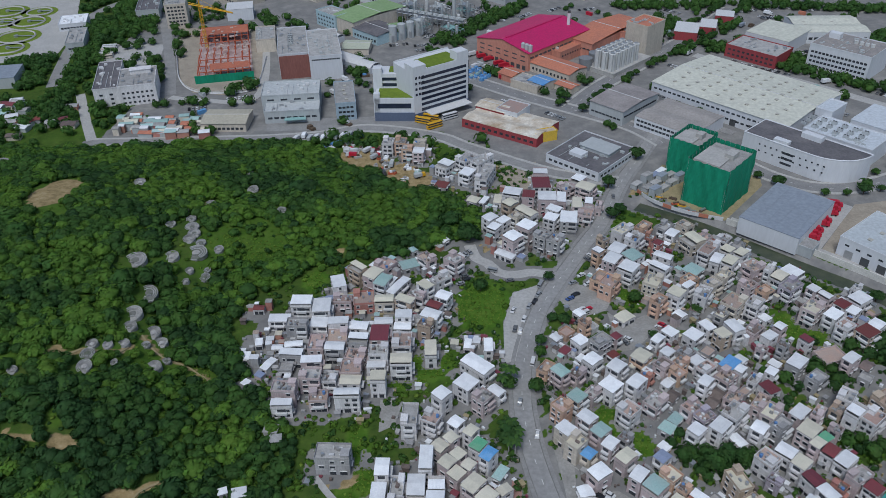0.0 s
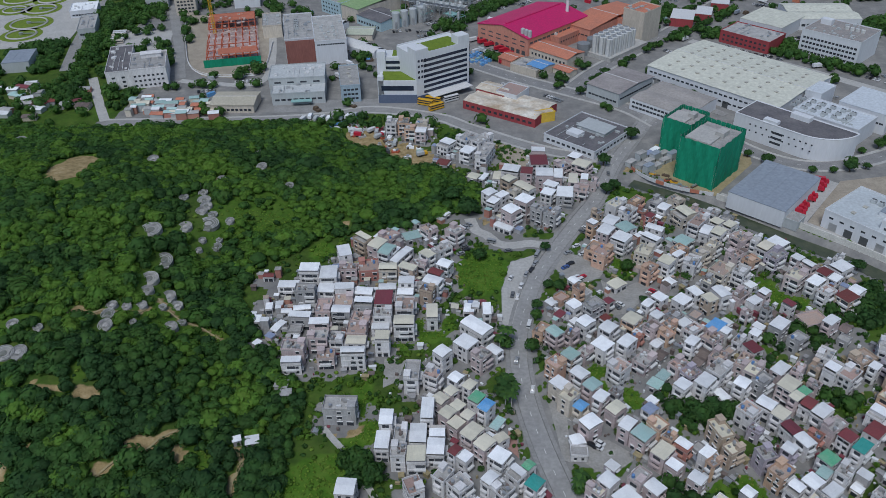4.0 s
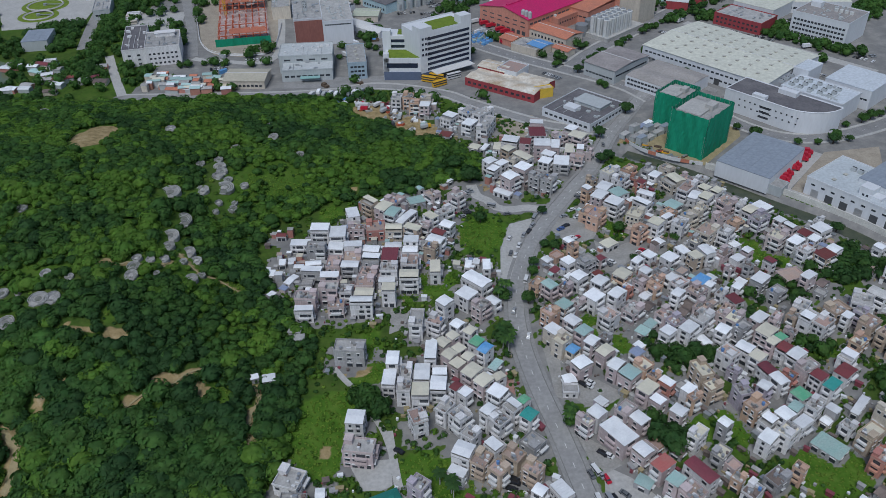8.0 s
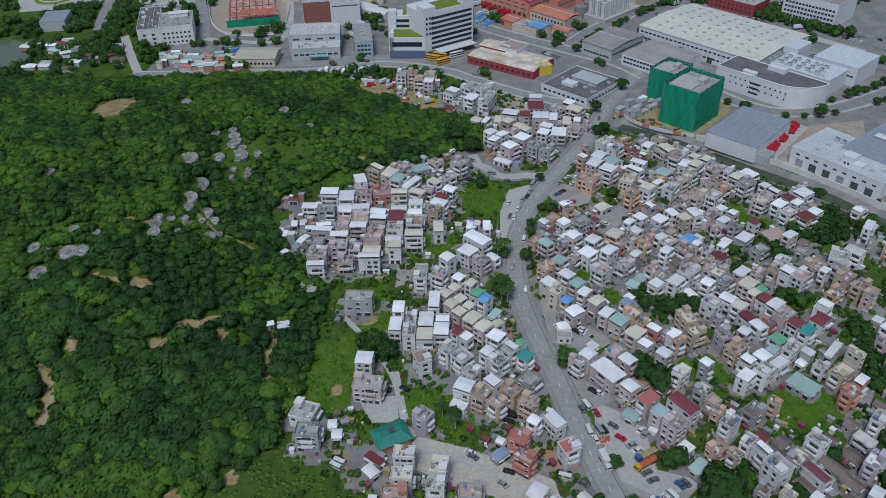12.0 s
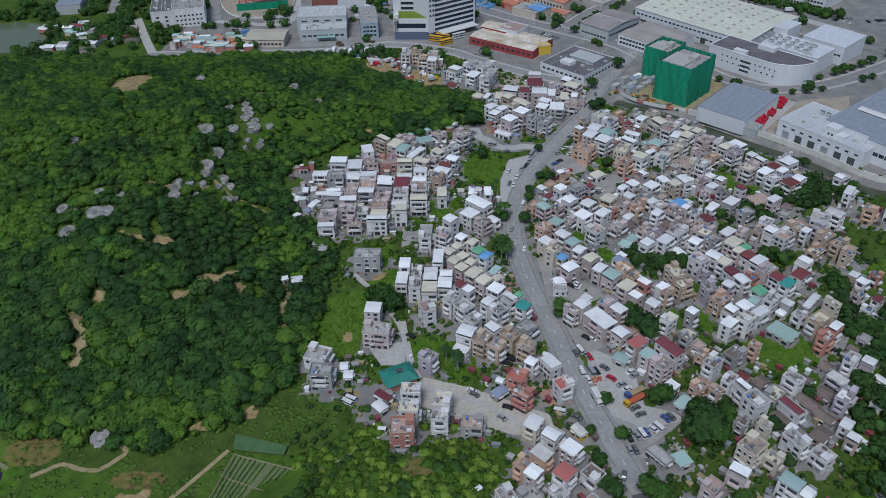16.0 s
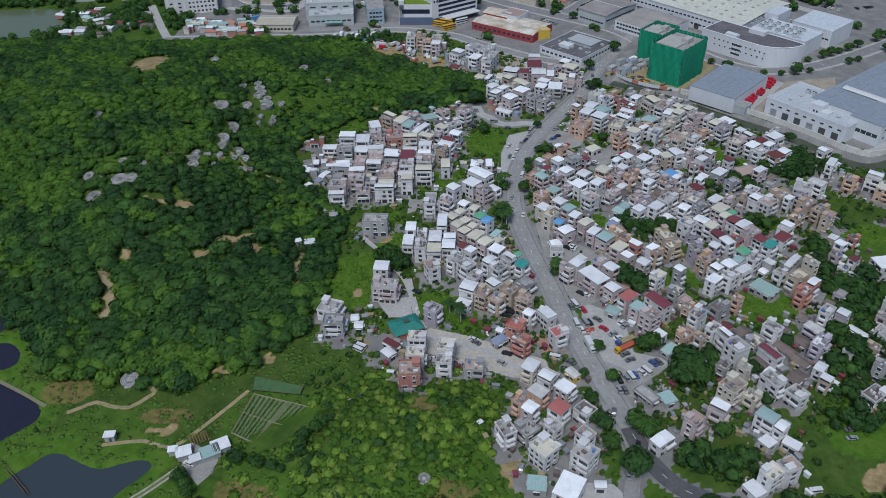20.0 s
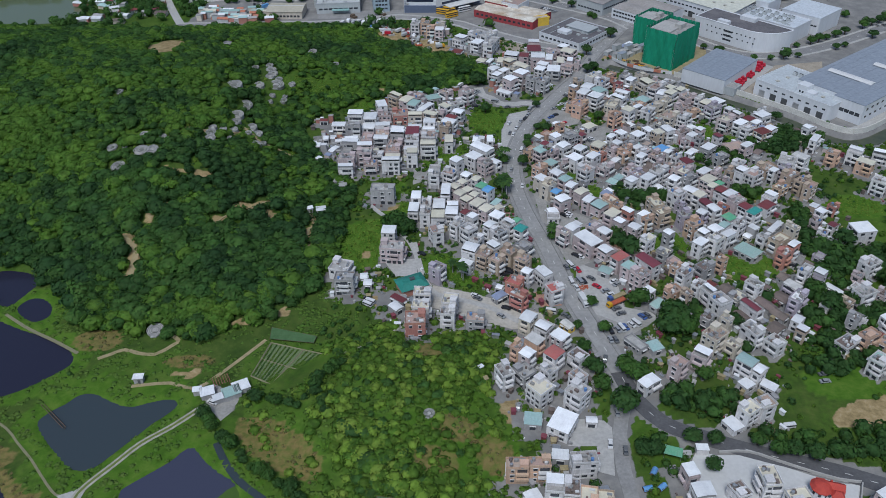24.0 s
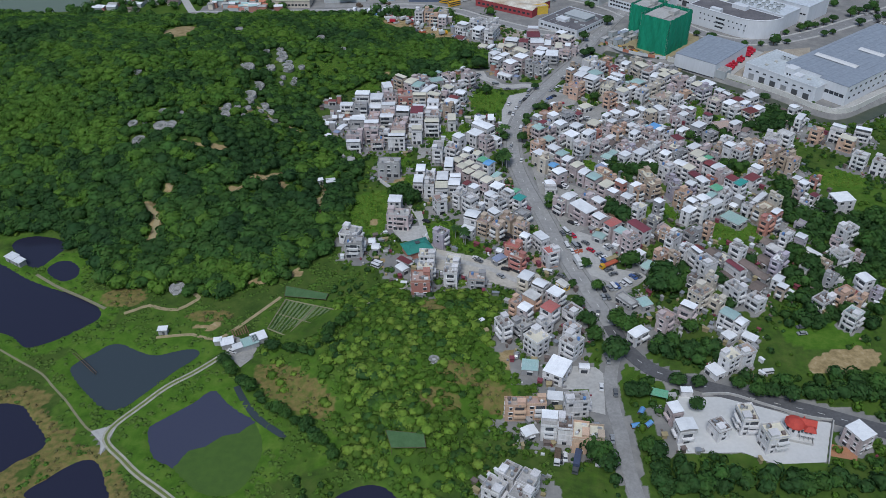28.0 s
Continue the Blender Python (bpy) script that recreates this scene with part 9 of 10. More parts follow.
def tree_template(name, r, tall, clumps, material, seed):
    """A tree: tapered trunk with limbs, and a crown of leaf clumps."""
    global prng
    keep, prng = prng, np.random.RandomState(seed)
    t = thing(name, "broadleaf tree with a rounded green crown", "tree", pose(0, 0, -300))
    s = Shape()
    s.tube(0, 0, -0.5, 0.09 * r, r * 0.9, 8, 0.055 * r)
    for i in range(4):
        a = i * 1.6 + seed
        s.beam((0, 0, r * 0.35), (math.cos(a) * r * 0.5, math.sin(a) * r * 0.5, r * 0.95), 0.035 * r)
    part("trunk", s, BARK, t)
    lobes = [(0, 0, r * 1.05)] + [(math.cos(a) * r * 0.42, math.sin(a) * r * 0.42, r * prng.uniform(0.8, 1.1)) for a in np.arange(5) * 1.2566 + seed]
    part("crown", foliage("crown", lobes, [r * 0.62] + [r * prng.uniform(0.45, 0.6) for _ in range(5)], tall, clumps, 0.34, material, 0.7), None, t)
    prng = keep
    return t


TEMPLATES = [tree_template("tree", 4.0, 0.85, 60, LEAF, 1), tree_template("tree", 4.0, 0.8, 60, LEAF_DARK, 2), tree_template("tree", 4.0, 0.95, 60, LEAF, 3), tree_template("tree", 4.0, 0.75, 60, LEAF_DARK, 4)]
trng = random.Random(3)


def palm(x, y, high):
    """A royal palm: pale tapered trunk, green crownshaft and drooping fronds."""
    t = thing("palm_tree", "tall royal palm with a pale trunk and drooping fronds", "palm", pose(x, y, float(ground_at(x, y)), 0, 0, trng.uniform(0, 360)), "palms beside the road")
    part("trunk", Shape().tube(0, 0, -0.4, 0.24, high + 0.4, 8, 0.15), MATS["pale_concrete"], t)
    part("crownshaft", Shape().tube(0, 0, high, 0.17, 1.1, 8, 0.1), LEAF_LIGHT, t)
    for i in range(11):
        a, up = i * 0.571, (0.9, 0.45, 0.1)[i % 3]
        spine = [(q * 2.9 * math.cos(a), q * 2.9 * math.sin(a), high + 0.9 + up * q * 1.6 - 1.9 * q * q) for q in (0, 0.25, 0.5, 0.75, 1)]
        s = Shape()
        side = (-math.sin(a), math.cos(a))
        wide = (0.12, 0.62, 0.7, 0.55, 0.08)
        vs = []
        for (px, py, pz), w in zip(spine, wide):
            vs += [(px - side[0] * w, py - side[1] * w, pz - 0.22 * w), (px, py, pz), (px + side[0] * w, py + side[1] * w, pz - 0.22 * w)]
        s.add(vs, [f for j in range(4) for f in ((3 * j, 3 * j + 1, 3 * j + 4, 3 * j + 3), (3 * j + 1, 3 * j + 2, 3 * j + 5, 3 * j + 4))])
        part("frond", s, LEAF if i % 2 else LEAF_DARK, t)


def plant(x, y, r):
    src = trng.choice(TEMPLATES)
    k = r / 4.0
    z = float(ground_at(x, y))
    ob = copy_thing(src, pose(x, y, z, 0, 0, trng.uniform(0, 360)) @ Matrix.Diagonal((k, k, k * trng.uniform(0.85, 1.15), 1)))
    tagged(ob, label="broadleaf tree with a wide dark green crown" if r > 4.5 else "small broadleaf tree with a green crown", category="tree", group="trees of the village")


for x, y, r in TREE_SITES:
    plant(x, y, r)
for x, y in ((23.7, 232.8), (21.3, 227.5), (26.0, 231.8), (21.0, 203.5), (23.4, 204.2), (25.1, 200.3), (21.5, 195.7), (23.8, 194.9), (44.6, 156.6), (43.4, 153.5), (-5.0, 127.4), (-0.3, 121.0), (-1.0, 123.6)):
    palm(x, y, trng.uniform(6.0, 8.0))
for line, off, gap in ((NORTH_EAST_STREET, 9, 11), (MAIN_ROAD[:12], 8, 12), (AVENUE, 8, 9)):
    d = np.gradient(line, axis=0)
    d /= np.linalg.norm(d, axis=1)[:, None]
    for sgn in (-1, 1):
        for i in range(0, len(line), max(1, gap // 4)):
            q = line[i] + sgn * off * np.array([-d[i, 1], d[i, 0]])
            if trng.random() < 0.8 and not any((abs((q[0] - f[0]) * math.cos(radians(f[4])) + (q[1] - f[1]) * math.sin(radians(f[4]))) < f[2] + 2) and (abs(-(q[0] - f[0]) * math.sin(radians(f[4])) + (q[1] - f[1]) * math.cos(radians(f[4]))) < f[3] + 2) for f in FOOTPRINTS) and min(np.hypot(q[0] - t[0], q[1] - t[1]) for t in TREE_SITES) > 4:
                plant(q[0], q[1], trng.uniform(2.6, 4.4))
sel = prng.permutation(len(FAR_SITES[0]))
x, y = FAR_SITES[0][sel], FAR_SITES[1][sel]
r = prng.uniform(2.2, 4.6, x.shape)
cen = np.stack([x, y, ground_at(x, y) + r * 0.8], 1)
stuff("far_trees", "dense green trees round the far works", "trees", foliage("far_trees", cen, r, 0.9, 50, 0.45, LEAF))
for t in TEMPLATES:
    for o in list(t.children_recursive) + [t]:
        bpy.data.objects.remove(o)

CAR_SITES = []
CAR_SITES += [(72, 320, -50), (78, 327, -50), (70, 317, -50), (76, 255, -50), (78, 257, -50), (93, 264, -50), (95, 266, -50), (90, 260, -50), (65, 304, 30), (67, 297, 30), (60, 298, 30), (60, 289, 30), (64, 278, 30), (57, 286, 30), (61, 278, 30), (62, 275, 30), (58, 269, 30), (-8, 305, -20), (-6, 307, -20), (-4, 303, -20), (151, 407, -20), (152, 400, -20), (157, 403, -20), (167, 396, -20), (28, 221, 80), (33, 204, 80), (94, 377, 80), (51, 176, -40), (52, 175, -40), (55, 176, -40)]
CAR_SITES += [(54, 174, -40), (49, 148, -40), (46, 149, -40), (54, 140, -40), (56, 139, -40), (-43, 108, -30), (-42, 106, -30), (-43, 104, -30), (-20, 142, -30), (5, 110, -30), (6, 108, -30), (21, 129, -30), (40, 104, -70), (44, 96, -40), (16, 96, -40), (63, 53, 75), (20, 43, 75), (57, 69, 75), (165, 153, 10), (165, 151, 10), (166, 149, 10), (155, 131, 10), (141, 56, 10), (142, 60, 10), (119, 33, 10), (57, 22, 85), (52, 25, 85), (57, 40, 85), (52, -1, 85), (32, -10, 85)]
CAR_SITES += [(34, -9, 85), (45, -11, 85), (146, 0, -20), (115, 2, -20), (-98, 46, -20), (48.5, 130.5, -68), (50.3, 132.1, -68), (51.9, 130.4, -68), (53.6, 128.5, -66), (49.3, 119.5, -75), (53.3, 119.8, -68), (55.1, 120.2, -66), (58.8, 122.1, -48), (64.0, 123.1, -46), (68.7, 119.6, 38), (69.9, 117.6, 38), (60.5, 116.2, -45), (64.0, 112.8, 25), (65.6, 110.2, 25), (66.9, 100.4, 24), (68.4, 97.2, 22), (77.2, 95.0, -52), (79.4, 95.9, -52), (71.5, 89.8, -54), (73.6, 90.6, -54), (65.1, 86.7, -68), (66.9, 87.4, -68), (68.6, 88.3, -66), (61.1, 80.4, -80), (63.2, 80.4, -78)]
CAR_SITES += [(62.1, 86.0, -74), (18.5, 101.3, -25), (37.8, 98.8, -15), (21.3, 127.4, -25), (20.0, 124.7, -25), (51.3, 115.3, -76), (30.1, 278.2, 65), (29.8, 265.2, 80), (34.4, 271.8, 72), (37.5, 280.8, 66), (40.4, 284.3, 62), (42.8, 289.7, 60), (44.5, 296.8, 66), (6.7, 299.0, 20), (9.8, 302.1, 22), (8.6, 304.9, 25), (22.5, 309.0, -20), (10.0, 323.0, -50), (11.9, 325.0, -50), (30.4, 300.7, 10), (31.9, 263.4, 78), (35.4, 243.5, 76), (8.0, 320.8, -50)]

# ---- vehicles ----
CAR_PAINTS = [mat("white_car_paint", (0.7, 0.7, 0.7), 0.35), mat("black_car_paint", (0.02, 0.02, 0.023), 0.3), mat("silver_car_paint", (0.4, 0.41, 0.42), 0.35, metal=0.3), mat("grey_car_paint", (0.14, 0.145, 0.15), 0.35), RED_PAINT, mat("blue_car_paint", (0.06, 0.12, 0.32), 0.35)]
TYRE = mat("tyre_rubber", (0.02, 0.02, 0.02), 0.9)


def taper(shape, z0, z1, l0, l1, w0, w1, dx=0.0):
    vs = [(sx * l / 2 + dx * k, sy * w / 2, z) for k, (z, l, w) in enumerate(((z0, l0, w0), (z1, l1, w1))) for sx, sy in ((-1, -1), (1, -1), (1, 1), (-1, 1))]
    return shape.add(vs, [(3, 2, 1, 0), (4, 5, 6, 7), (0, 1, 5, 4), (1, 2, 6, 5), (2, 3, 7, 6), (3, 0, 4, 7)])


def car(paint, van=False):
    colour = paint.name.split("_")[0]
    t = thing("van" if van else "car", "%s parked %s" % (colour, "van on the concrete" if van else "car on the concrete"), "van" if van else "car", pose(0, 0, -300), "vehicles of the village")
    if van:
        part("body", taper(taper(Shape(), 0.35, 1.1, 4.8, 4.75, 1.75, 1.75), 1.1, 2.0, 4.7, 4.4, 1.72, 1.6, -0.1), paint, t)
        part("glass", taper(Shape(), 1.15, 1.75, 4.74, 4.52, 1.76, 1.66, -0.06), GLASS, t)
    else:
        part("body", taper(taper(Shape(), 0.3, 0.62, 4.4, 4.35, 1.75, 1.78), 0.62, 0.9, 4.35, 4.1, 1.78, 1.66), paint, t)
        part("glass", taper(Shape(), 0.9, 1.36, 2.7, 1.8, 1.58, 1.34, -0.15), GLASS, t)
        part("roof", taper(Shape(), 1.36, 1.42, 1.8, 1.6, 1.34, 1.25).box(-0.15, 0, 1.3, 0.1, 1.4, 0.1), paint, t)
    for sx in (-1, 1):
        for sy in (-1, 1):
            w = part("wheel", Shape().tube(0, 0, 0, 0.32, 0.22, 10), TYRE, t)
            w.matrix_basis = pose(sx * 1.35, sy * 0.8 + (0.11 if sy > 0 else 0.11), 0.32, 90)
    return t


CARS = [car(p) for p in CAR_PAINTS] + [car(CAR_PAINTS[0], True), car(CAR_PAINTS[2], True)]
vrng = random.Random(17)
spots = []
for x, y, turn in CAR_SITES:
    if near_house(np.array([float(x)]), np.array([float(y)]), 0.8)[0] or any(math.hypot(x - a, y - b) < 1.6 for a, b in spots):
        continue
    spots.append((x, y))
    src = vrng.choice(CARS[:4] * 5 + CARS[4:] + CARS[6:7] * 2)
    copy_thing(src, pose(x, y, float(max(ground_at(x, y), 0)) + 0.2, 0, 0, turn + vrng.uniform(-4, 4) + vrng.choice((0, 180))))
for t in CARS:
    for o in list(t.children_recursive) + [t]:
        bpy.data.objects.remove(o)


def lorry(name, label, x, y, turn, cab, load, length=8.5, high=2.6, tarp=False):
    t = thing(name, label, "lorry", pose(x, y, 0.15, 0, 0, turn))
    part("cab", taper(taper(Shape(), 0.6, 1.5, 2.0, 2.0, 2.2, 2.2), 1.5, 2.6, 2.0, 1.6, 2.2, 2.0).add([], []), cab, t).matrix_basis = pose(length / 2 - 1, 0, 0)
    part("windscreen", Shape().box(length / 2 - 0.1, 0, 1.5, 0.2, 1.9, 0.7), GLASS, t)
    part("load_bed", Shape().box(-1, 0, 0.8, length - 2.2, 2.3, 0.3), DARK_STEEL, t)
    part("load", Shape().arch(-1, 0, 1.1, length - 2.4, 2.2, high, 0.1) if tarp else Shape().box(-1, 0, 1.1, length - 2.3, 2.3, high), load, t)
    for sx in (length / 2 - 1.2, -length / 2 + 1.6, -length / 2 + 2.8):
        for sy in (-1, 1):
            w = part("wheel", Shape().tube(0, 0, 0, 0.5, 0.3, 10), TYRE, t)
            w.matrix_basis = pose(sx, sy * 0.95 + 0.15, 0.45, 90)
    return t


for i, (x, y) in enumerate(((209.4, 363.5), (206.4, 359.0), (203.3, 354.6), (197.1, 348.1), (194.5, 344.4), (189.0, 338.7), (186.4, 335.1), (184.2, 331.6))):
    lorry("lorry", "red lorry parked in the warehouse yard", x, y, -14 + 3 * (i % 3), RED_PAINT, RED_PAINT, 12, 2.7)
for x, y in ((24.8, 596.4), (31.6, 591.2), (36.5, 585.0), (43.7, 576.4), (47.3, 571.6), (50.2, 564.7), (46.1, 549.7)):
    lorry("lorry", "red delivery lorry by the magenta-roofed hall", x, y, 30, RED_PAINT, RED_PAINT if x > 30 else FRAME_WHITE, 9, 2.4)
for x, y, turn in ((-12.9, 475.8, -25), (-7.7, 479.8, -25), (-5.5, 468.7, 32), (4.7, 481.8, 30)):
    t = thing("bus", "yellow double-deck bus beside the office", "bus", pose(x, y, 0.15, 0, 0, turn))
    part("body", taper(Shape(), 0.4, 4.2, 11, 10.8, 2.5, 2.4), CRANE_YELLOW if x < 0 or turn > 31 else FRAME_WHITE, t)
    for z in (1.5, 3.1):
        part("window_strip", Shape().box(0, 0, z, 10.9, 2.54, 0.8), GLASS, t)
    for sx in (-3.4, 3.6):
        for sy in (-1, 1):
            w = part("wheel", Shape().tube(0, 0, 0, 0.5, 0.3, 10), TYRE, t)
            w.matrix_basis = pose(sx, sy * 1.05 + 0.15, 0.5, 90)
lorry("lorry", "blue lorry on the street corner", 113.4, 426.8, 50, CAR_PAINTS[5], ROOFS["B"], 9, 2.4)
lorry("crane_lorry", "yellow crane lorry in the works yard", 67.3, 104.0, 212, CRANE_YELLOW, SCAFFOLD_RED, 10, 0.6)
lorry("lorry", "blue flatbed lorry in the works yard", 68.2, 108.0, 211, CAR_PAINTS[5], DIRT, 9.5, 0.5)
lorry("lorry", "white box lorry beside the main road", 52.9, 105.0, -75, FRAME_WHITE, FRAME_WHITE, 8, 2.4)
lorry("lorry", "dark container lorry outside the workshops", 37.6, -12.2, -105, DARK_STEEL, mat("navy_container", (0.06, 0.08, 0.14), 0.6), 9.5, 2.5)
lorry("lorry", "white flatbed lorry outside the workshops", 31.1, -9.5, -100, FRAME_WHITE, BARK, 7.5, 0.8)
for i in range(9):
    lorry("lorry", "parked lorry in the earth yard", -89.2, 454.3, 0, FRAME_WHITE, (FRAME_WHITE, ROOFS["W"], GREY_PANEL)[i % 3], 7, 2.2).matrix_basis = pose(-93.1, 455.6, 0.15) @ pose(i * 4.2, vrng.uniform(-3, 3), 0, 0, 0, 75 + vrng.uniform(-12, 12))
for i in range(5):
    t = thing("tarpaulin_stack", "stack under a bright blue tarpaulin", "stack", pose(-65.3, 449.2, 0.05) @ pose(i * 5 - 9, i * 3.2 - 6, 0, 0, 0, 35))
    part("cover", Shape().arch(0, 0, 0.8, 7, 3.4, 1.4, 0.05), ROOFS["B"], t)
    part("goods", Shape().box(0, 0, 0, 6.6, 3.2, 1.4), BARK, t)
frng = random.Random(41)
count = 0
for _ in range(900):
    if count >= 34:
        break
    x, y = frng.uniform(-180, 330), frng.uniform(455, 690)
    if not inside(np.array([x]), np.array([y]), INDUSTRY)[0] or not in_view(np.array([x]), np.array([y]))[0] or roads_distance(np.array([x]), np.array([y]))[0] < 1.0:
        continue
    if any((abs((x - f[0]) * math.cos(radians(f[4])) + (y - f[1]) * math.sin(radians(f[4]))) < f[2] + 6) and (abs(-(x - f[0]) * math.sin(radians(f[4])) + (y - f[1]) * math.cos(radians(f[4]))) < f[3] + 6) for f in FOOTPRINTS):
        continue
    count += 1
    turn = frng.choice((-46, 44, -46, 12))
    if count % 3 == 0:
        t = thing("container", "freight container standing in a factory yard", "container", pose(x, y, 0.05, 0, 0, turn), "freight containers")
        part("box", Shape().sheet(0, 0, 2.5, 6.1, 2.45, 0.1, 0.05, 0.7).box(0, 0, 0, 6.0, 2.4, 2.5), frng.choice((ROOFS["B"], RED_PAINT, ROOFS["T"], GREY_PANEL, ORANGE_ROOF)), t)
        part("door_bar", Shape().box(3.02, 0.4, 0.2, 0.06, 0.08, 2.2), STEEL, t)
    elif count % 3 == 1:
        lorry("lorry", "pale lorry parked in a factory yard", x, y, turn, FRAME_WHITE, frng.choice((FRAME_WHITE, GREY_PANEL, ROOFS["W"], SLATE_ROOF)), 8, 2.4)
    else:
        t = thing("pallet_stack", "stack of pallets in a factory yard", "stack", pose(x, y, 0.05, 0, 0, turn), "pallet stacks")
        part("pallet_base", Shape().box(0, 0, 0, 6, 3, 1.6), BARK, t)
        part("pallet_load", Shape().box(-1, 0, 1.6, 3, 2.6, 1.0), frng.choice((BARK, ROOFS["W"], ROOFS["B"])), t)
yr = random.Random(31)
for i in range(36):
    a = yr.uniform(0, 1)
    x, y = -62 + 44 * a + yr.uniform(-9, 9), 440 - 36 * a + yr.uniform(-9, 9)
    if near_house(np.array([x]), np.array([y]), 2)[0]:
        continue
    if i % 3 == 0:
        lorry("lorry", "lorry parked in the bare earth yard", x, y, yr.uniform(0, 180), yr.choice((FRAME_WHITE, RED_PAINT, CRANE_YELLOW)), yr.choice((FRAME_WHITE, RED_PAINT, GREY_PANEL, DARK_STEEL)), 7, 1.8)
    else:
        t = thing("material_heap", "heap of boxed materials in the earth yard", "heap", pose(x, y, 0.02, 0, 0, yr.uniform(0, 90)), "yard materials")
        part("lower_tier", Shape().box(0, 0, 0, yr.uniform(2, 5), yr.uniform(1.5, 3), 1.2), yr.choice((BARK, PALE_CONCRETE, ROOFS["W"], SCAFFOLD_RED, ROOFS["T"])), t)
        part("upper_tier", Shape().box(0.2, 0.1, 1.2, 1.6, 1.3, 0.9), yr.choice((BARK, STEEL, ROOFS["W"])), t)

# ---- graves on the hill ----
STONE = mat("weathered_grave_concrete", (0.42, 0.42, 0.41), 0.9, (0.22, 0.22, 0.21), 0.6, 0.9, 0, 0.2)
DARK_STONE = mat("mossy_grave_floor", (0.2, 0.2, 0.19), 0.95, (0.12, 0.14, 0.1), 0.5, 0.9)


def grave(x, y, k, turn):
    """A horseshoe grave lying low on the slope: oval floor, ring walls one inside the other, mound and headstone."""
    z = float(ground_at(x, y)) + 0.5
    t = thing("horseshoe_grave", "horseshoe-shaped weathered grey concrete grave on the hillside", "grave", pose(x, y, z, 7, 0, turn), "graves on the hill")
    wide, deep = k * grng.uniform(1.0, 1.2), k * grng.uniform(0.95, 1.25)

    def oval(r, z0, z1):
        return Shape().prism([(r * wide * math.cos(a), r * deep * math.sin(a)) for a in np.arange(18) * 0.349], z0, z1)

    part("forecourt", oval(2.9, -2.0, 0.1), grng.choice((CONCRETE, MATS["worn_concrete"], DARK_STONE)), t)
    for r, h, name in ((2.8, 0.26, "outer_wall"), (2.25, 0.2, "middle_wall"), (1.65, 0.16, "inner_wall")):
        pts = [(r * wide * math.cos(a), r * deep * math.sin(a), 0.1 + h * 0.5 + 0.15 * k * max(0, math.sin(a))) for a in np.linspace(-1.0, 4.14, 20)]
        part(name, Shape().sweep(pts, 0.13 * k, h), STONE, t)
    part("mound", oval(1.0, 0.0, 0.3).tube(0, 0.3 * k, 0.3, 0.7 * k, 0.25, 12, 0.35 * k, 0.1), grng.choice((ROOFS["G"], DARK_STONE)), t)
    part("headstone", Shape().box(0, -1.5 * k, 0.1, 1.3 * k, 0.3, 0.6 * k).box(0, -1.5 * k, 0.1 + 0.6 * k, 0.8 * k, 0.3, 0.2), STONE, t)
    part("step", Shape().box(0, -3.0 * deep, -0.8, 2.2 * k, 0.7, 0.85), STONE, t)


grng = random.Random(6)
for x, y, size in GRAVES:
    grave(x, y, size, grng.uniform(-25, 25))

# ---- ponds, tracks and the vegetable field ----
ribbon("path_pond_track", TRACK, 2.6, mat("sandy_concrete", (0.44, 0.42, 0.36), 0.9, (0.27, 0.26, 0.2), 0.3, 0.9), 0.22, "two-strip concrete track between the ponds", "track")
ribbon("path_pond_track_verge", TRACK, 0.95, mat("verge_grass", (0.12, 0.17, 0.04), 0.95, (0.17, 0.18, 0.07), 0.5, 0.8), 0.25, "grass strip down the middle of the track", "verge")
ribbon("path_bank", PATH_WEST, 0.9, mat("dusty_path", (0.24, 0.23, 0.14), 0.95), 0.15, "narrow worn path on the pond bank", "path")
ribbon("path_farm", curve_points([(-84.2, 81.8), (-99.1, 61.6), (-107.4, 53.6), (-117.8, 56.8), (-132.9, 55.0)], 4), 1.6, DIRT, 0.15, "beaten earth path by the field", "path")
ribbon("path_hill", curve_points([(-152.0, 70.7), (-147.4, 73.4), (-142.7, 76.1), (-136.5, 74.0), (-128.8, 73.3), (-123.0, 78.8), (-121.4, 81.6), (-125.6, 85.0), (-128.7, 85.7)], 4), 1.8, DIRT, 0.2, "earth path below the hill", "path")
ribbon("path_pond_dyke", curve_points([(-203.4, 99.1), (-192.2, 91.5), (-184.6, 87.0), (-174.9, 81.9), (-161.6, 74.1)], 4), 1.4, MATS["dusty_path"], 0.2, "worn path on the dyke of the large pond", "path")
ribbon("path_yard_lane", curve_points([(-24.2, 152), (-21.3, 135.8), (-17.9, 121.7), (-12.1, 111.6), (-1.2, 107.6), (10.9, 102.7), (18.1, 97.1), (30, 88)], 3), 3.0, PALE_CONCRETE, 0.12, "pale concrete lane winding between houses", "path")
ribbon("path_upper_lane", curve_points([(-48.6, 186.1), (-43.5, 179.3), (-36.7, 170.9), (-35.4, 165.2), (-29.1, 157.4), (-25.4, 149.9), (-22.5, 140.8)], 3), 2.4, PALE_CONCRETE, 0.2, "pale concrete lane climbing past the grey house", "path")
ribbon("path_stream", curve_points([(-92.0, 26.4), (-88.0, 19.6), (-82.2, 11.9), (-75.4, 5.7), (-68.0, 0.6)], 3), 2.6, GREEN_WATER, 0.06, "narrow muddy stream", "stream")
WEED = mat("duckweed", (0.065, 0.125, 0.022), 0.8, (0.05, 0.1, 0.02), 0.4, 0.8)
weed = curve_points([(-105.6, -14.3), (-105.0, -11.0), (-102.7, -5.3), (-97.0, -3.3), (-91.9, 1.7), (-85.9, 3.2), (-81.2, 7.9), (-76.2, -1.3), (-76.2, -12.9), (-81.4, -23.7), (-93.9, -23.8)], 3, True)
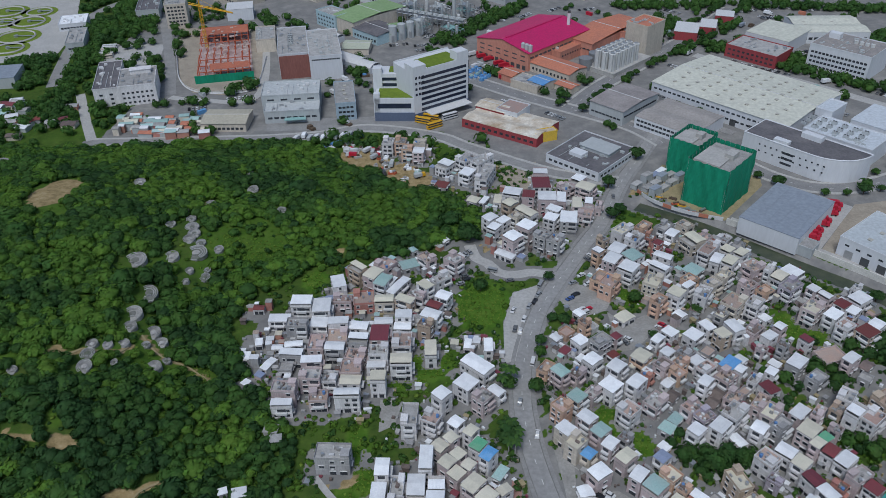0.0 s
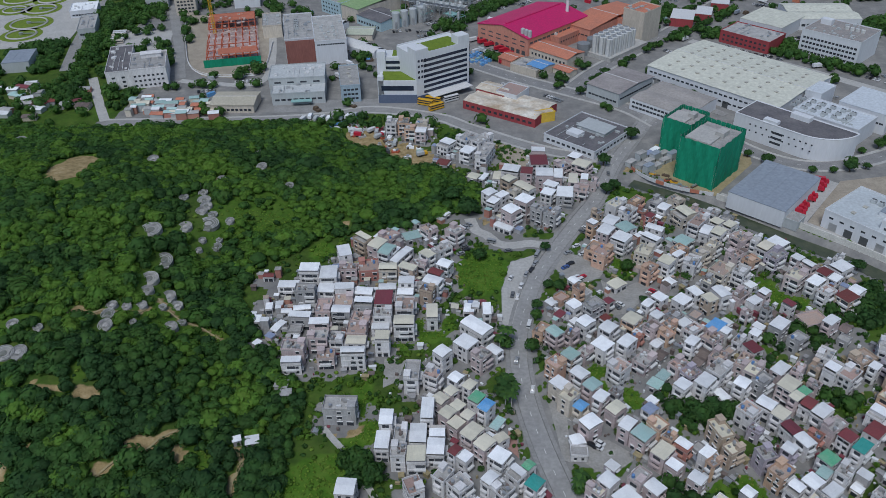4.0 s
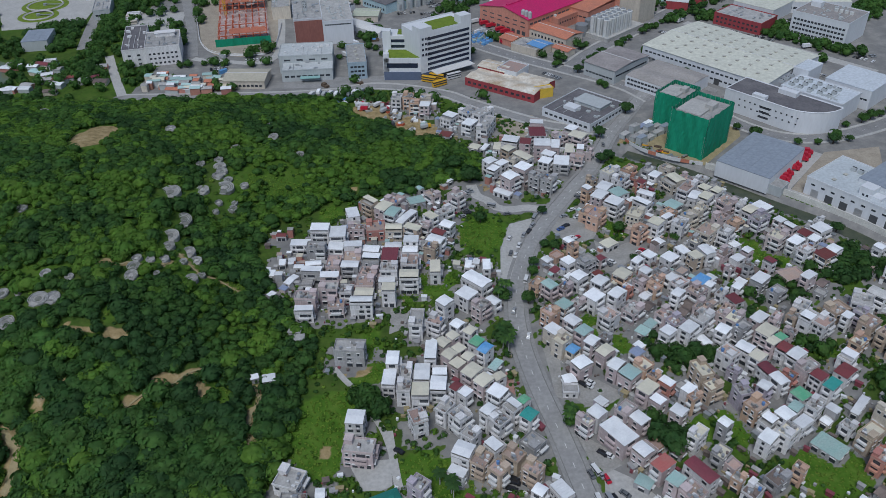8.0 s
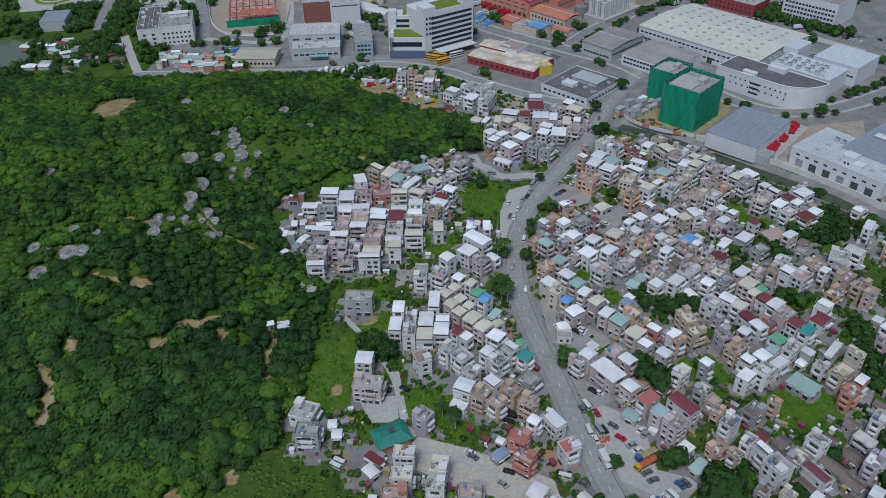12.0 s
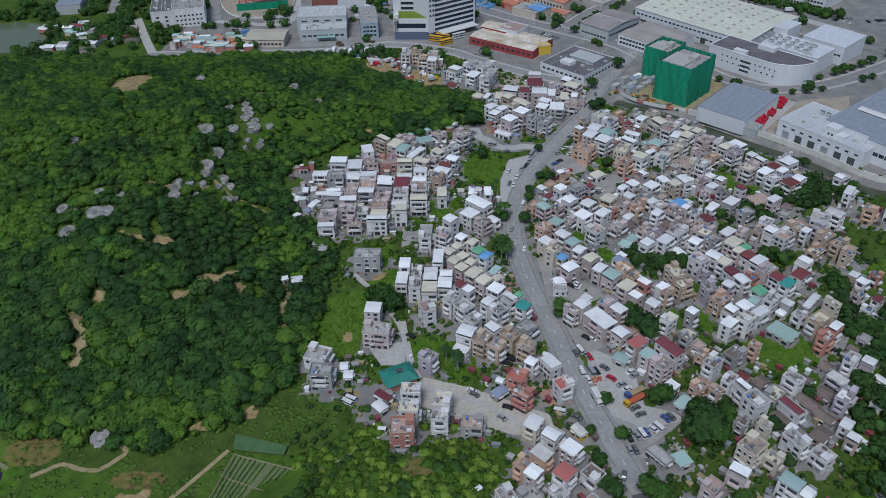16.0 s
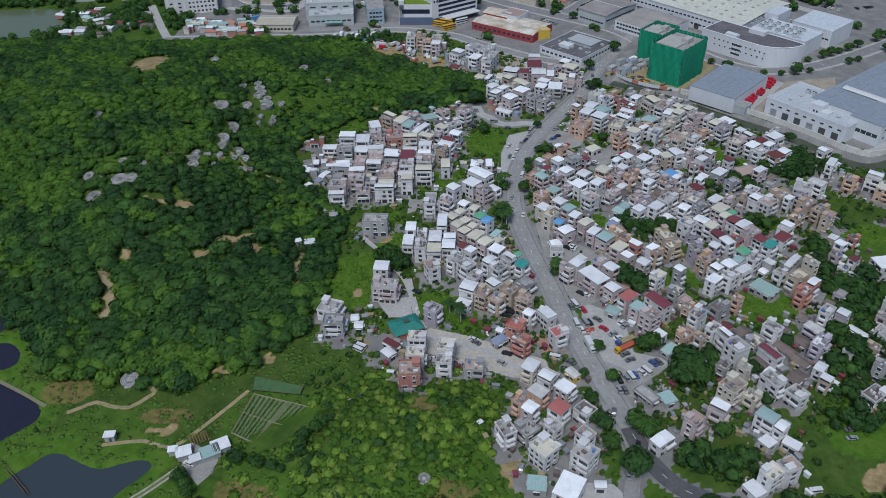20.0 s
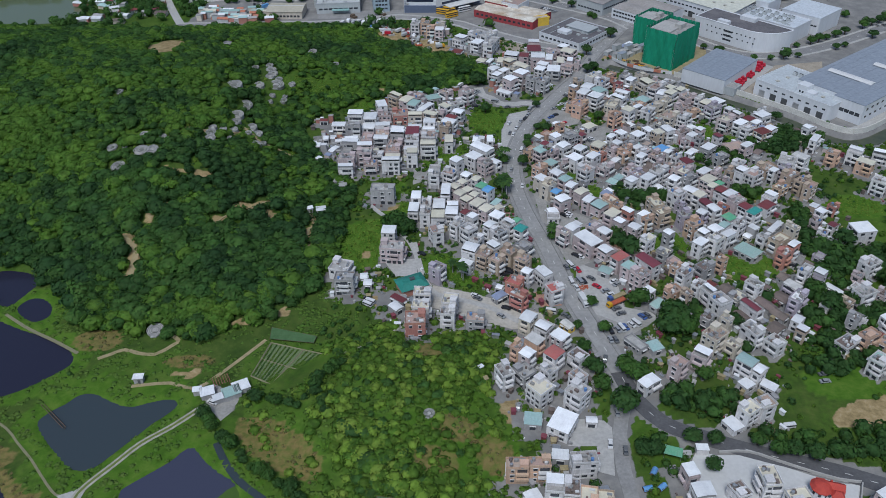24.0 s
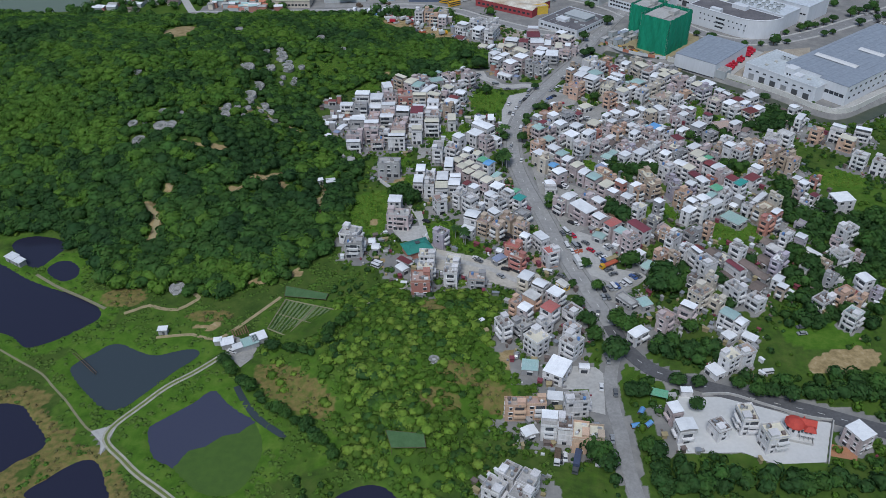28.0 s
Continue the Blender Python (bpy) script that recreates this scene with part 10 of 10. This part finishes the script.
stuff("duckweed_mat", "flat green duckweed over half the pond", "duckweed", Shape().prism([tuple(p) for p in weed], -0.76, -0.7).mesh("duckweed_mat", WEED))
t = thing("jetty", "long thin bamboo jetty in the pond", "jetty", pose(0, 0, 0))
a, b = (-164.8, 45.2), (-151.7, 33.7)
part("rail", Shape().beam((*a, 0.2), (*b, 0.0), 0.12), BARK, t)
part("rail", Shape().beam((a[0] + 1, a[1] + 0.4, 0.2), (b[0] + 1, b[1] + 0.4, 0.0), 0.12), BARK, t)
for i in range(6):
    f = i / 5
    part("stake", Shape().box(a[0] + (b[0] - a[0]) * f + 0.5, a[1] + (b[1] - a[1]) * f, -1.7, 0.15, 0.15, 2.0), BARK, t)
field = thing("vegetable_field", "fenced vegetable field in long green beds", "field", pose(0, 0, 0), kind="")
part("soil", Shape().prism([p for p in FIELD][::-1], -0.2, 0.14), mat("field_soil", (0.15, 0.2, 0.095), 0.95, (0.12, 0.17, 0.07), 0.2, 0.8), field)
ax, bx, cx2, dx2 = (np.array(p, float) for p in FIELD)
for i in range(15):
    f = (i + 0.5) / 15
    p, q = ax + (dx2 - ax) * f, bx + (cx2 - bx) * f
    n_plants = 26
    line = p + (q - p) * (np.linspace(0.04, 0.96, n_plants)[:, None])
    rr = prng.uniform(0.35, 0.55, n_plants)
    if i in (7,):
        continue
    part("crop_row", foliage("crop_row", np.column_stack([line, np.full(n_plants, 0.25)]), rr, 0.7, 10, 0.3, (LEAF_LIGHT, LEAF, GRASS)[i % 3], 0.6), None, field, kind="stuff")
for p, q in ((ax, bx), (bx, cx2), (cx2, dx2), (dx2, ax), ((ax + dx2) / 2, (bx + cx2) / 2), ((ax + bx) / 2, (dx2 + cx2) / 2)):
    part("field_path", Shape().beam((*p, 0.2), (*q, 0.2), 0.25), mat("dusty_path", (0.24, 0.23, 0.14)), field)
for px, py, w, d, turn in ((-100.9, 50.0, 5, 4.5, 20), (-91.4, 50.0, 6.5, 5, 28), (-88.3, 53.1, 6, 5, 28), (-95.7, 47.0, 4, 3, 28), (-105.1, 51.0, 3, 2.4, 10)):
    t = thing("farm_hut", "white tin-roofed farm hut by the pond track", "hut", pose(px, py, 0.1, 0, 0, turn))
    part("wall", Shape().box(0, 0, -0.3, w, d, 2.8), WALLS["g"], t)
    part("roof", Shape().sheet(0, 0, 2.5, w + 0.6, d + 0.6), ROOFS["T" if w == 6.5 else "W"], t)
t = thing("pergola", "rust-red steel pergola beside the farm huts", "pergola", pose(-96.8, 56.0, 0.1, 0, 0, 28))
for i in range(7):
    part("slat", Shape().box(-3 + i, 0, 2.4, 0.25, 5, 0.2), BROWN_PANEL, t)
for sx in (-1, 1):
    for sy in (-1, 1):
        part("post", Shape().box(sx * 2.8, sy * 2.2, 0, 0.15, 0.15, 2.4), BROWN_PANEL, t)

ribbon("path_grove_lane", curve_points([(191.9, 198.5), (178.0, 166.3), (163.8, 142.3), (149.4, 120.5)], 4), 3.4, CONCRETE, 0.14, "grey lane between the eastern trees", "path")
# ---- single buildings of note ----
t = thing("ancestral_hall", "low brick hall with a teal hipped roof", "hall", pose(-23.8, 115.9, 0.05, 0, 0, 25))
part("wall", Shape().box(0, 0, -0.3, 12, 9, 4), WALLS["b"], t)
part("roof", taper(taper(Shape(), 3.7, 5.4, 13.6, 8, 10.6, 3.0), 5.4, 5.9, 8.2, 8, 1.2, 0.6), mat("deep_teal_tile", (0.02, 0.19, 0.15), 0.6, (0.03, 0.24, 0.2), 0.5, 0.7), t)
part("skylight_well", Shape().box(0.4, 0, 5.35, 2.4, 1.8, 0.7), DARK_STEEL, t)
RED_TILE = mat("red_roof_tile", (0.5, 0.07, 0.05), 0.7, (0.4, 0.06, 0.05), 0.6, 0.7)
t = thing("villa", "white villa with a red tiled faceted roof", "house", pose(120.4, 2.6, 0.1, 0, 0, -16) @ Matrix.Diagonal((0.8, 0.8, 0.9, 1)))
part("wall", Shape().box(2.4, 0.4, -0.3, 7.2, 6.4, 5.4), WALLS["w"], t)
part("bay_wall", Shape().tube(-2.2, 0.2, -0.3, 4.0, 5.4, 10), WALLS["w"], t)
part("dome_roof", Shape().tube(-2.2, 0.2, 5.0, 4.7, 0.25, 10).tube(-2.2, 0.2, 5.25, 4.5, 1.3, 10, 3.2).tube(-2.2, 0.2, 6.55, 3.2, 0.7, 10, 1.2, 0.3), RED_TILE, t)
part("roof", Shape().gable(2.8, 1.6, 5.1, 7.4, 4.4, 2.0, 0.2, 0.5), RED_TILE, t)
part("front_roof", taper(Shape(), 5.1, 6.6, 5.4, 2.4, 4.4, 0.5), RED_TILE, t).matrix_basis = pose(4.0, -2.2, 0)
part("chimney", Shape().box(1.2, 2.0, 5.4, 0.7, 0.7, 2.4), RED_TILE, t)
for i in range(3):
    for z in (0.6, 3.1):
        part("window", Shape().box(0.9 + i * 1.9, -2.85, z, 1.1, 0.14, 1.6), GLASS, t)
for a in (-2.4, -1.75, -1.1):
    part("window", Shape().box(-2.2 + 3.95 * math.cos(a), 0.2 + 3.95 * math.sin(a), 3.0, 1.0, 0.14, 1.6, math.degrees(a) + 90), GLASS, t)
for i in range(4):
    part("column", Shape().tube(0.6 + i * 1.9, -4.2, -0.2, 0.16, 3.0, 8), FRAME_WHITE, t)
part("balcony", Shape().box(3.4, -3.6, 2.6, 6.6, 1.7, 0.25), FRAME_WHITE, t)
part("garden_wall", Shape().box(0.4, -6.2, -0.2, 12, 0.35, 1.2).box(6.3, -3.6, -0.2, 0.35, 5.0, 1.2), PALE_CONCRETE, t)
slab("pavement_clay_court", [(130.6, -2.7), (139.3, -5.2), (137.0, -10.3), (128.1, -8.1)], mat("orange_clay", (0.42, 0.2, 0.11), 0.95, (0.36, 0.19, 0.11), 0.3, 0.7), "small orange clay court beside the villa yard", 0.1)
for nm, pts in (("north", [(90.0, 21.2), (100.6, 21.4), (109.8, 17.3), (120.4, 12.4), (128.4, 9.3), (135.2, 8.2)]), ("east", [(135.4, 7.6), (130.8, -2.0), (126.4, -11.6)])):
    ribbon("wall_yard_" + nm, curve_points(pts, 3), 0.4, PALE_CONCRETE, 1.3, "pale rendered wall along the villa yard", "wall", thick=1.5)

for x, y, w, d, turn, roof, words in ((-73.2, 176.5, 4.6, 3.8, 12, "W", "small white tin-roofed hut in the hillside woods"), (-67.3, 206.4, 5.0, 4.0, -8, "G", "small grey hut among the hillside trees"), (-64.9, 201.6, 4.0, 3.4, 6, "G", "small grey hut among the hillside trees"), (-78.9, 176.6, 2.8, 2.4, 20, "W", "tiny white shed beside the hill trail"),
                                      (-130.4, 57.8, 3.6, 2.6, 5, "W", "low white tin shed on the pond bank"), (-219.6, 110.6, 5.5, 4.2, -30, "W", "white tin-roofed fishing hut beside the large pond"), (-214.6, 107.2, 4.6, 3.6, -30, "W", "white tin-roofed fishing hut beside the large pond")):
    t = thing("hut", words, "hut", pose(x, y, float(ground_at(x, y)), 0, 0, turn))
    part("wall", Shape().box(0, 0, -0.8, w, d, 3.6), WALLS["g"], t)
    part("roof", Shape().sheet(0, 0, 2.8, w + 0.7, d + 0.7), ROOFS[roof], t)
    part("door", Shape().box(0.3, -d / 2 - 0.04, 0.0, 0.9, 0.1, 1.9), DARK_STEEL, t)

t = thing("awning", "bright green sheet awning on thin posts", "awning", pose(73.3, 20.0, 0.1, 0, 0, -18))
part("canopy", Shape().sheet(0, 0, 2.6, 6.4, 4.2), ROOFS["E"], t)
for x in (-2.9, 2.9):
    for y in (-1.8, 1.8):
        part("post", Shape().box(x, y, -0.2, 0.12, 0.12, 2.8), STEEL, t)
for x, y, turn in ((65.2, 12.6, 60), (61.6, 5.6, 15), (66.6, 6.2, 40)):
    t = thing("tarpaulin_stack", "stack under a bright blue tarpaulin", "stack", pose(x, y, 0.1, 0, 0, turn))
    part("cover", Shape().arch(0, 0, 0.7, 3.4, 2.2, 0.8, 0.05), ROOFS["B"], t)
    part("goods", Shape().box(0, 0, -0.2, 3.1, 2.0, 1.2), BARK, t)
t = thing("round_planter", "round concrete planter in the middle of the court", "planter", pose(58.3, 171.2, 0.08))
part("kerb", Shape().tube(0, 0, 0, 1.5, 0.35, 16), PALE_CONCRETE, t)
part("shrub", foliage("shrub", [(0, 0, 0.5)], [0.9], 0.7, 40, 0.3, LEAF_DARK), None, t)
rrng = random.Random(23)
for x, y, wide, words in ((82.2, 87.0, 4.0, "heap of pale building rubble behind the works yard"), (78.2, 82.0, 3.0, "heap of pale building rubble behind the works yard"), (54.3, 115.4, 2.2, "heap of rusty scrap beside the road")):
    t = thing("rubble_heap", words, "heap", pose(x, y, 0.1))
    for _ in range(26):
        px, py, k = rrng.gauss(0, wide * 0.5), rrng.gauss(0, wide * 0.45), rrng.uniform(0.4, 1.0)
        part("rubble_piece", Shape().box(px, py, -0.15, k, k * 0.7, k * 0.7, rrng.uniform(0, 90)), SCAFFOLD_RED if wide < 2.5 else rrng.choice((PALE_CONCRETE, CONCRETE, DIRT)), t)

srng = random.Random(8)
for x, y in SHED_SITES:
    t = thing("shed", "low tin-roofed shed among trees behind the hill", "shed", pose(x, y, float(max(ground_at(x, y), 0)), 0, 0, srng.uniform(-30, 30)))
    w, d = srng.uniform(6, 11), srng.uniform(5, 8)
    part("wall", Shape().box(0, 0, -0.3, w, d, 3.3), WALLS[srng.choice("wgc")], t)
    part("roof", Shape().gable(0, 0, 3.0, w, d, 0.9, 0.12, 0.4), ROOFS[srng.choice("RKWTG")], t)

GARDEN_NET = mat("green_garden_net", (0.085, 0.165, 0.07), 0.9, (0.055, 0.12, 0.045), 0.4, 0.8)
for corners in ([(-82.4, 81.3), (-63.4, 78.7), (-62.7, 82.9), (-82.9, 88.6)], [(-30.5, -1.6), (-27.9, -9.7), (-15.6, -9.5), (-16.6, -3.3)]):
    t = thing("netted_garden", "vegetable beds under a low dark green net", "garden", pose(0, 0, 0))
    z = max(float(ground_at(x, y)) for x, y in corners)
    part("net", Shape().prism(corners, z + 1.1, z + 1.14), GARDEN_NET, t)
    for k in range(4):
        (x, y), (x2, y2) = corners[k], corners[(k + 1) % 4]
        part("rail", Shape().beam((x, y, z + 1.12), (x2, y2, z + 1.12), 0.06), BARK, t)
        part("post", Shape().box(x, y, float(ground_at(x, y)) - 0.3, 0.12, 0.12, z + 1.5 - float(ground_at(x, y))), BARK, t)
for line, w in TRAILS:
    ribbon("path_trail", line, w * 0.7, DIRT, 0.25, "worn earth trail over the hill", "path")
ribbon("path_garden", curve_points([(-53.0, 71.1), (-47, 72.5), (-41.0, 76.6), (-36, 81), (-30.1, 86.3), (-22, 94)], 3), 1.1, MATS["sandy_concrete"], 0.22, "narrow pale path from the field to the houses", "path")

# rows of parked cars far off in the factory yards
crng2 = random.Random(63)
heaps = [Shape() for _ in range(4)]
cabins = Shape()
rows_made = 0
for _ in range(1500):
    if rows_made >= 62:
        break
    x, y = crng2.uniform(-190, 330), crng2.uniform(420, 720)
    turn = crng2.choice((-46, 44, -46, 12))
    c, s2 = math.cos(radians(turn)), math.sin(radians(turn))
    px, py = x + c * np.arange(6) * 2.7, y + s2 * np.arange(6) * 2.7
    if not inside(px, py, INDUSTRY).all() or not in_view(px, py).all() or roads_distance(px, py).min() < 3:
        continue
    if any(((np.abs((px - f[0]) * math.cos(radians(f[4])) + (py - f[1]) * math.sin(radians(f[4]))) < f[2] + 3) & (np.abs(-(px - f[0]) * math.sin(radians(f[4])) + (py - f[1]) * math.cos(radians(f[4]))) < f[3] + 3)).any() for f in FOOTPRINTS):
        continue
    rows_made += 1
    for qx, qy in zip(px, py):
        if crng2.random() < 0.15:
            continue
        sh = heaps[crng2.randrange(4)]
        sh.box(qx, qy, 0.4, 1.75, 4.3, 0.6, turn)
        sh.box(qx, qy, 1.32, 1.3, 1.7, 0.1, turn)
        cabins.box(qx, qy, 1.0, 1.5, 2.3, 0.32, turn)
for sh, m in zip(heaps, (CAR_PAINTS[0], CAR_PAINTS[1], CAR_PAINTS[2], CAR_PAINTS[3])):
    stuff("parked_cars", "rows of parked cars in the factory yards", "cars", sh.mesh("parked_cars", m))
stuff("parked_car_windows", "dark windows of the parked cars", "cars", cabins.mesh("parked_car_windows", GLASS))
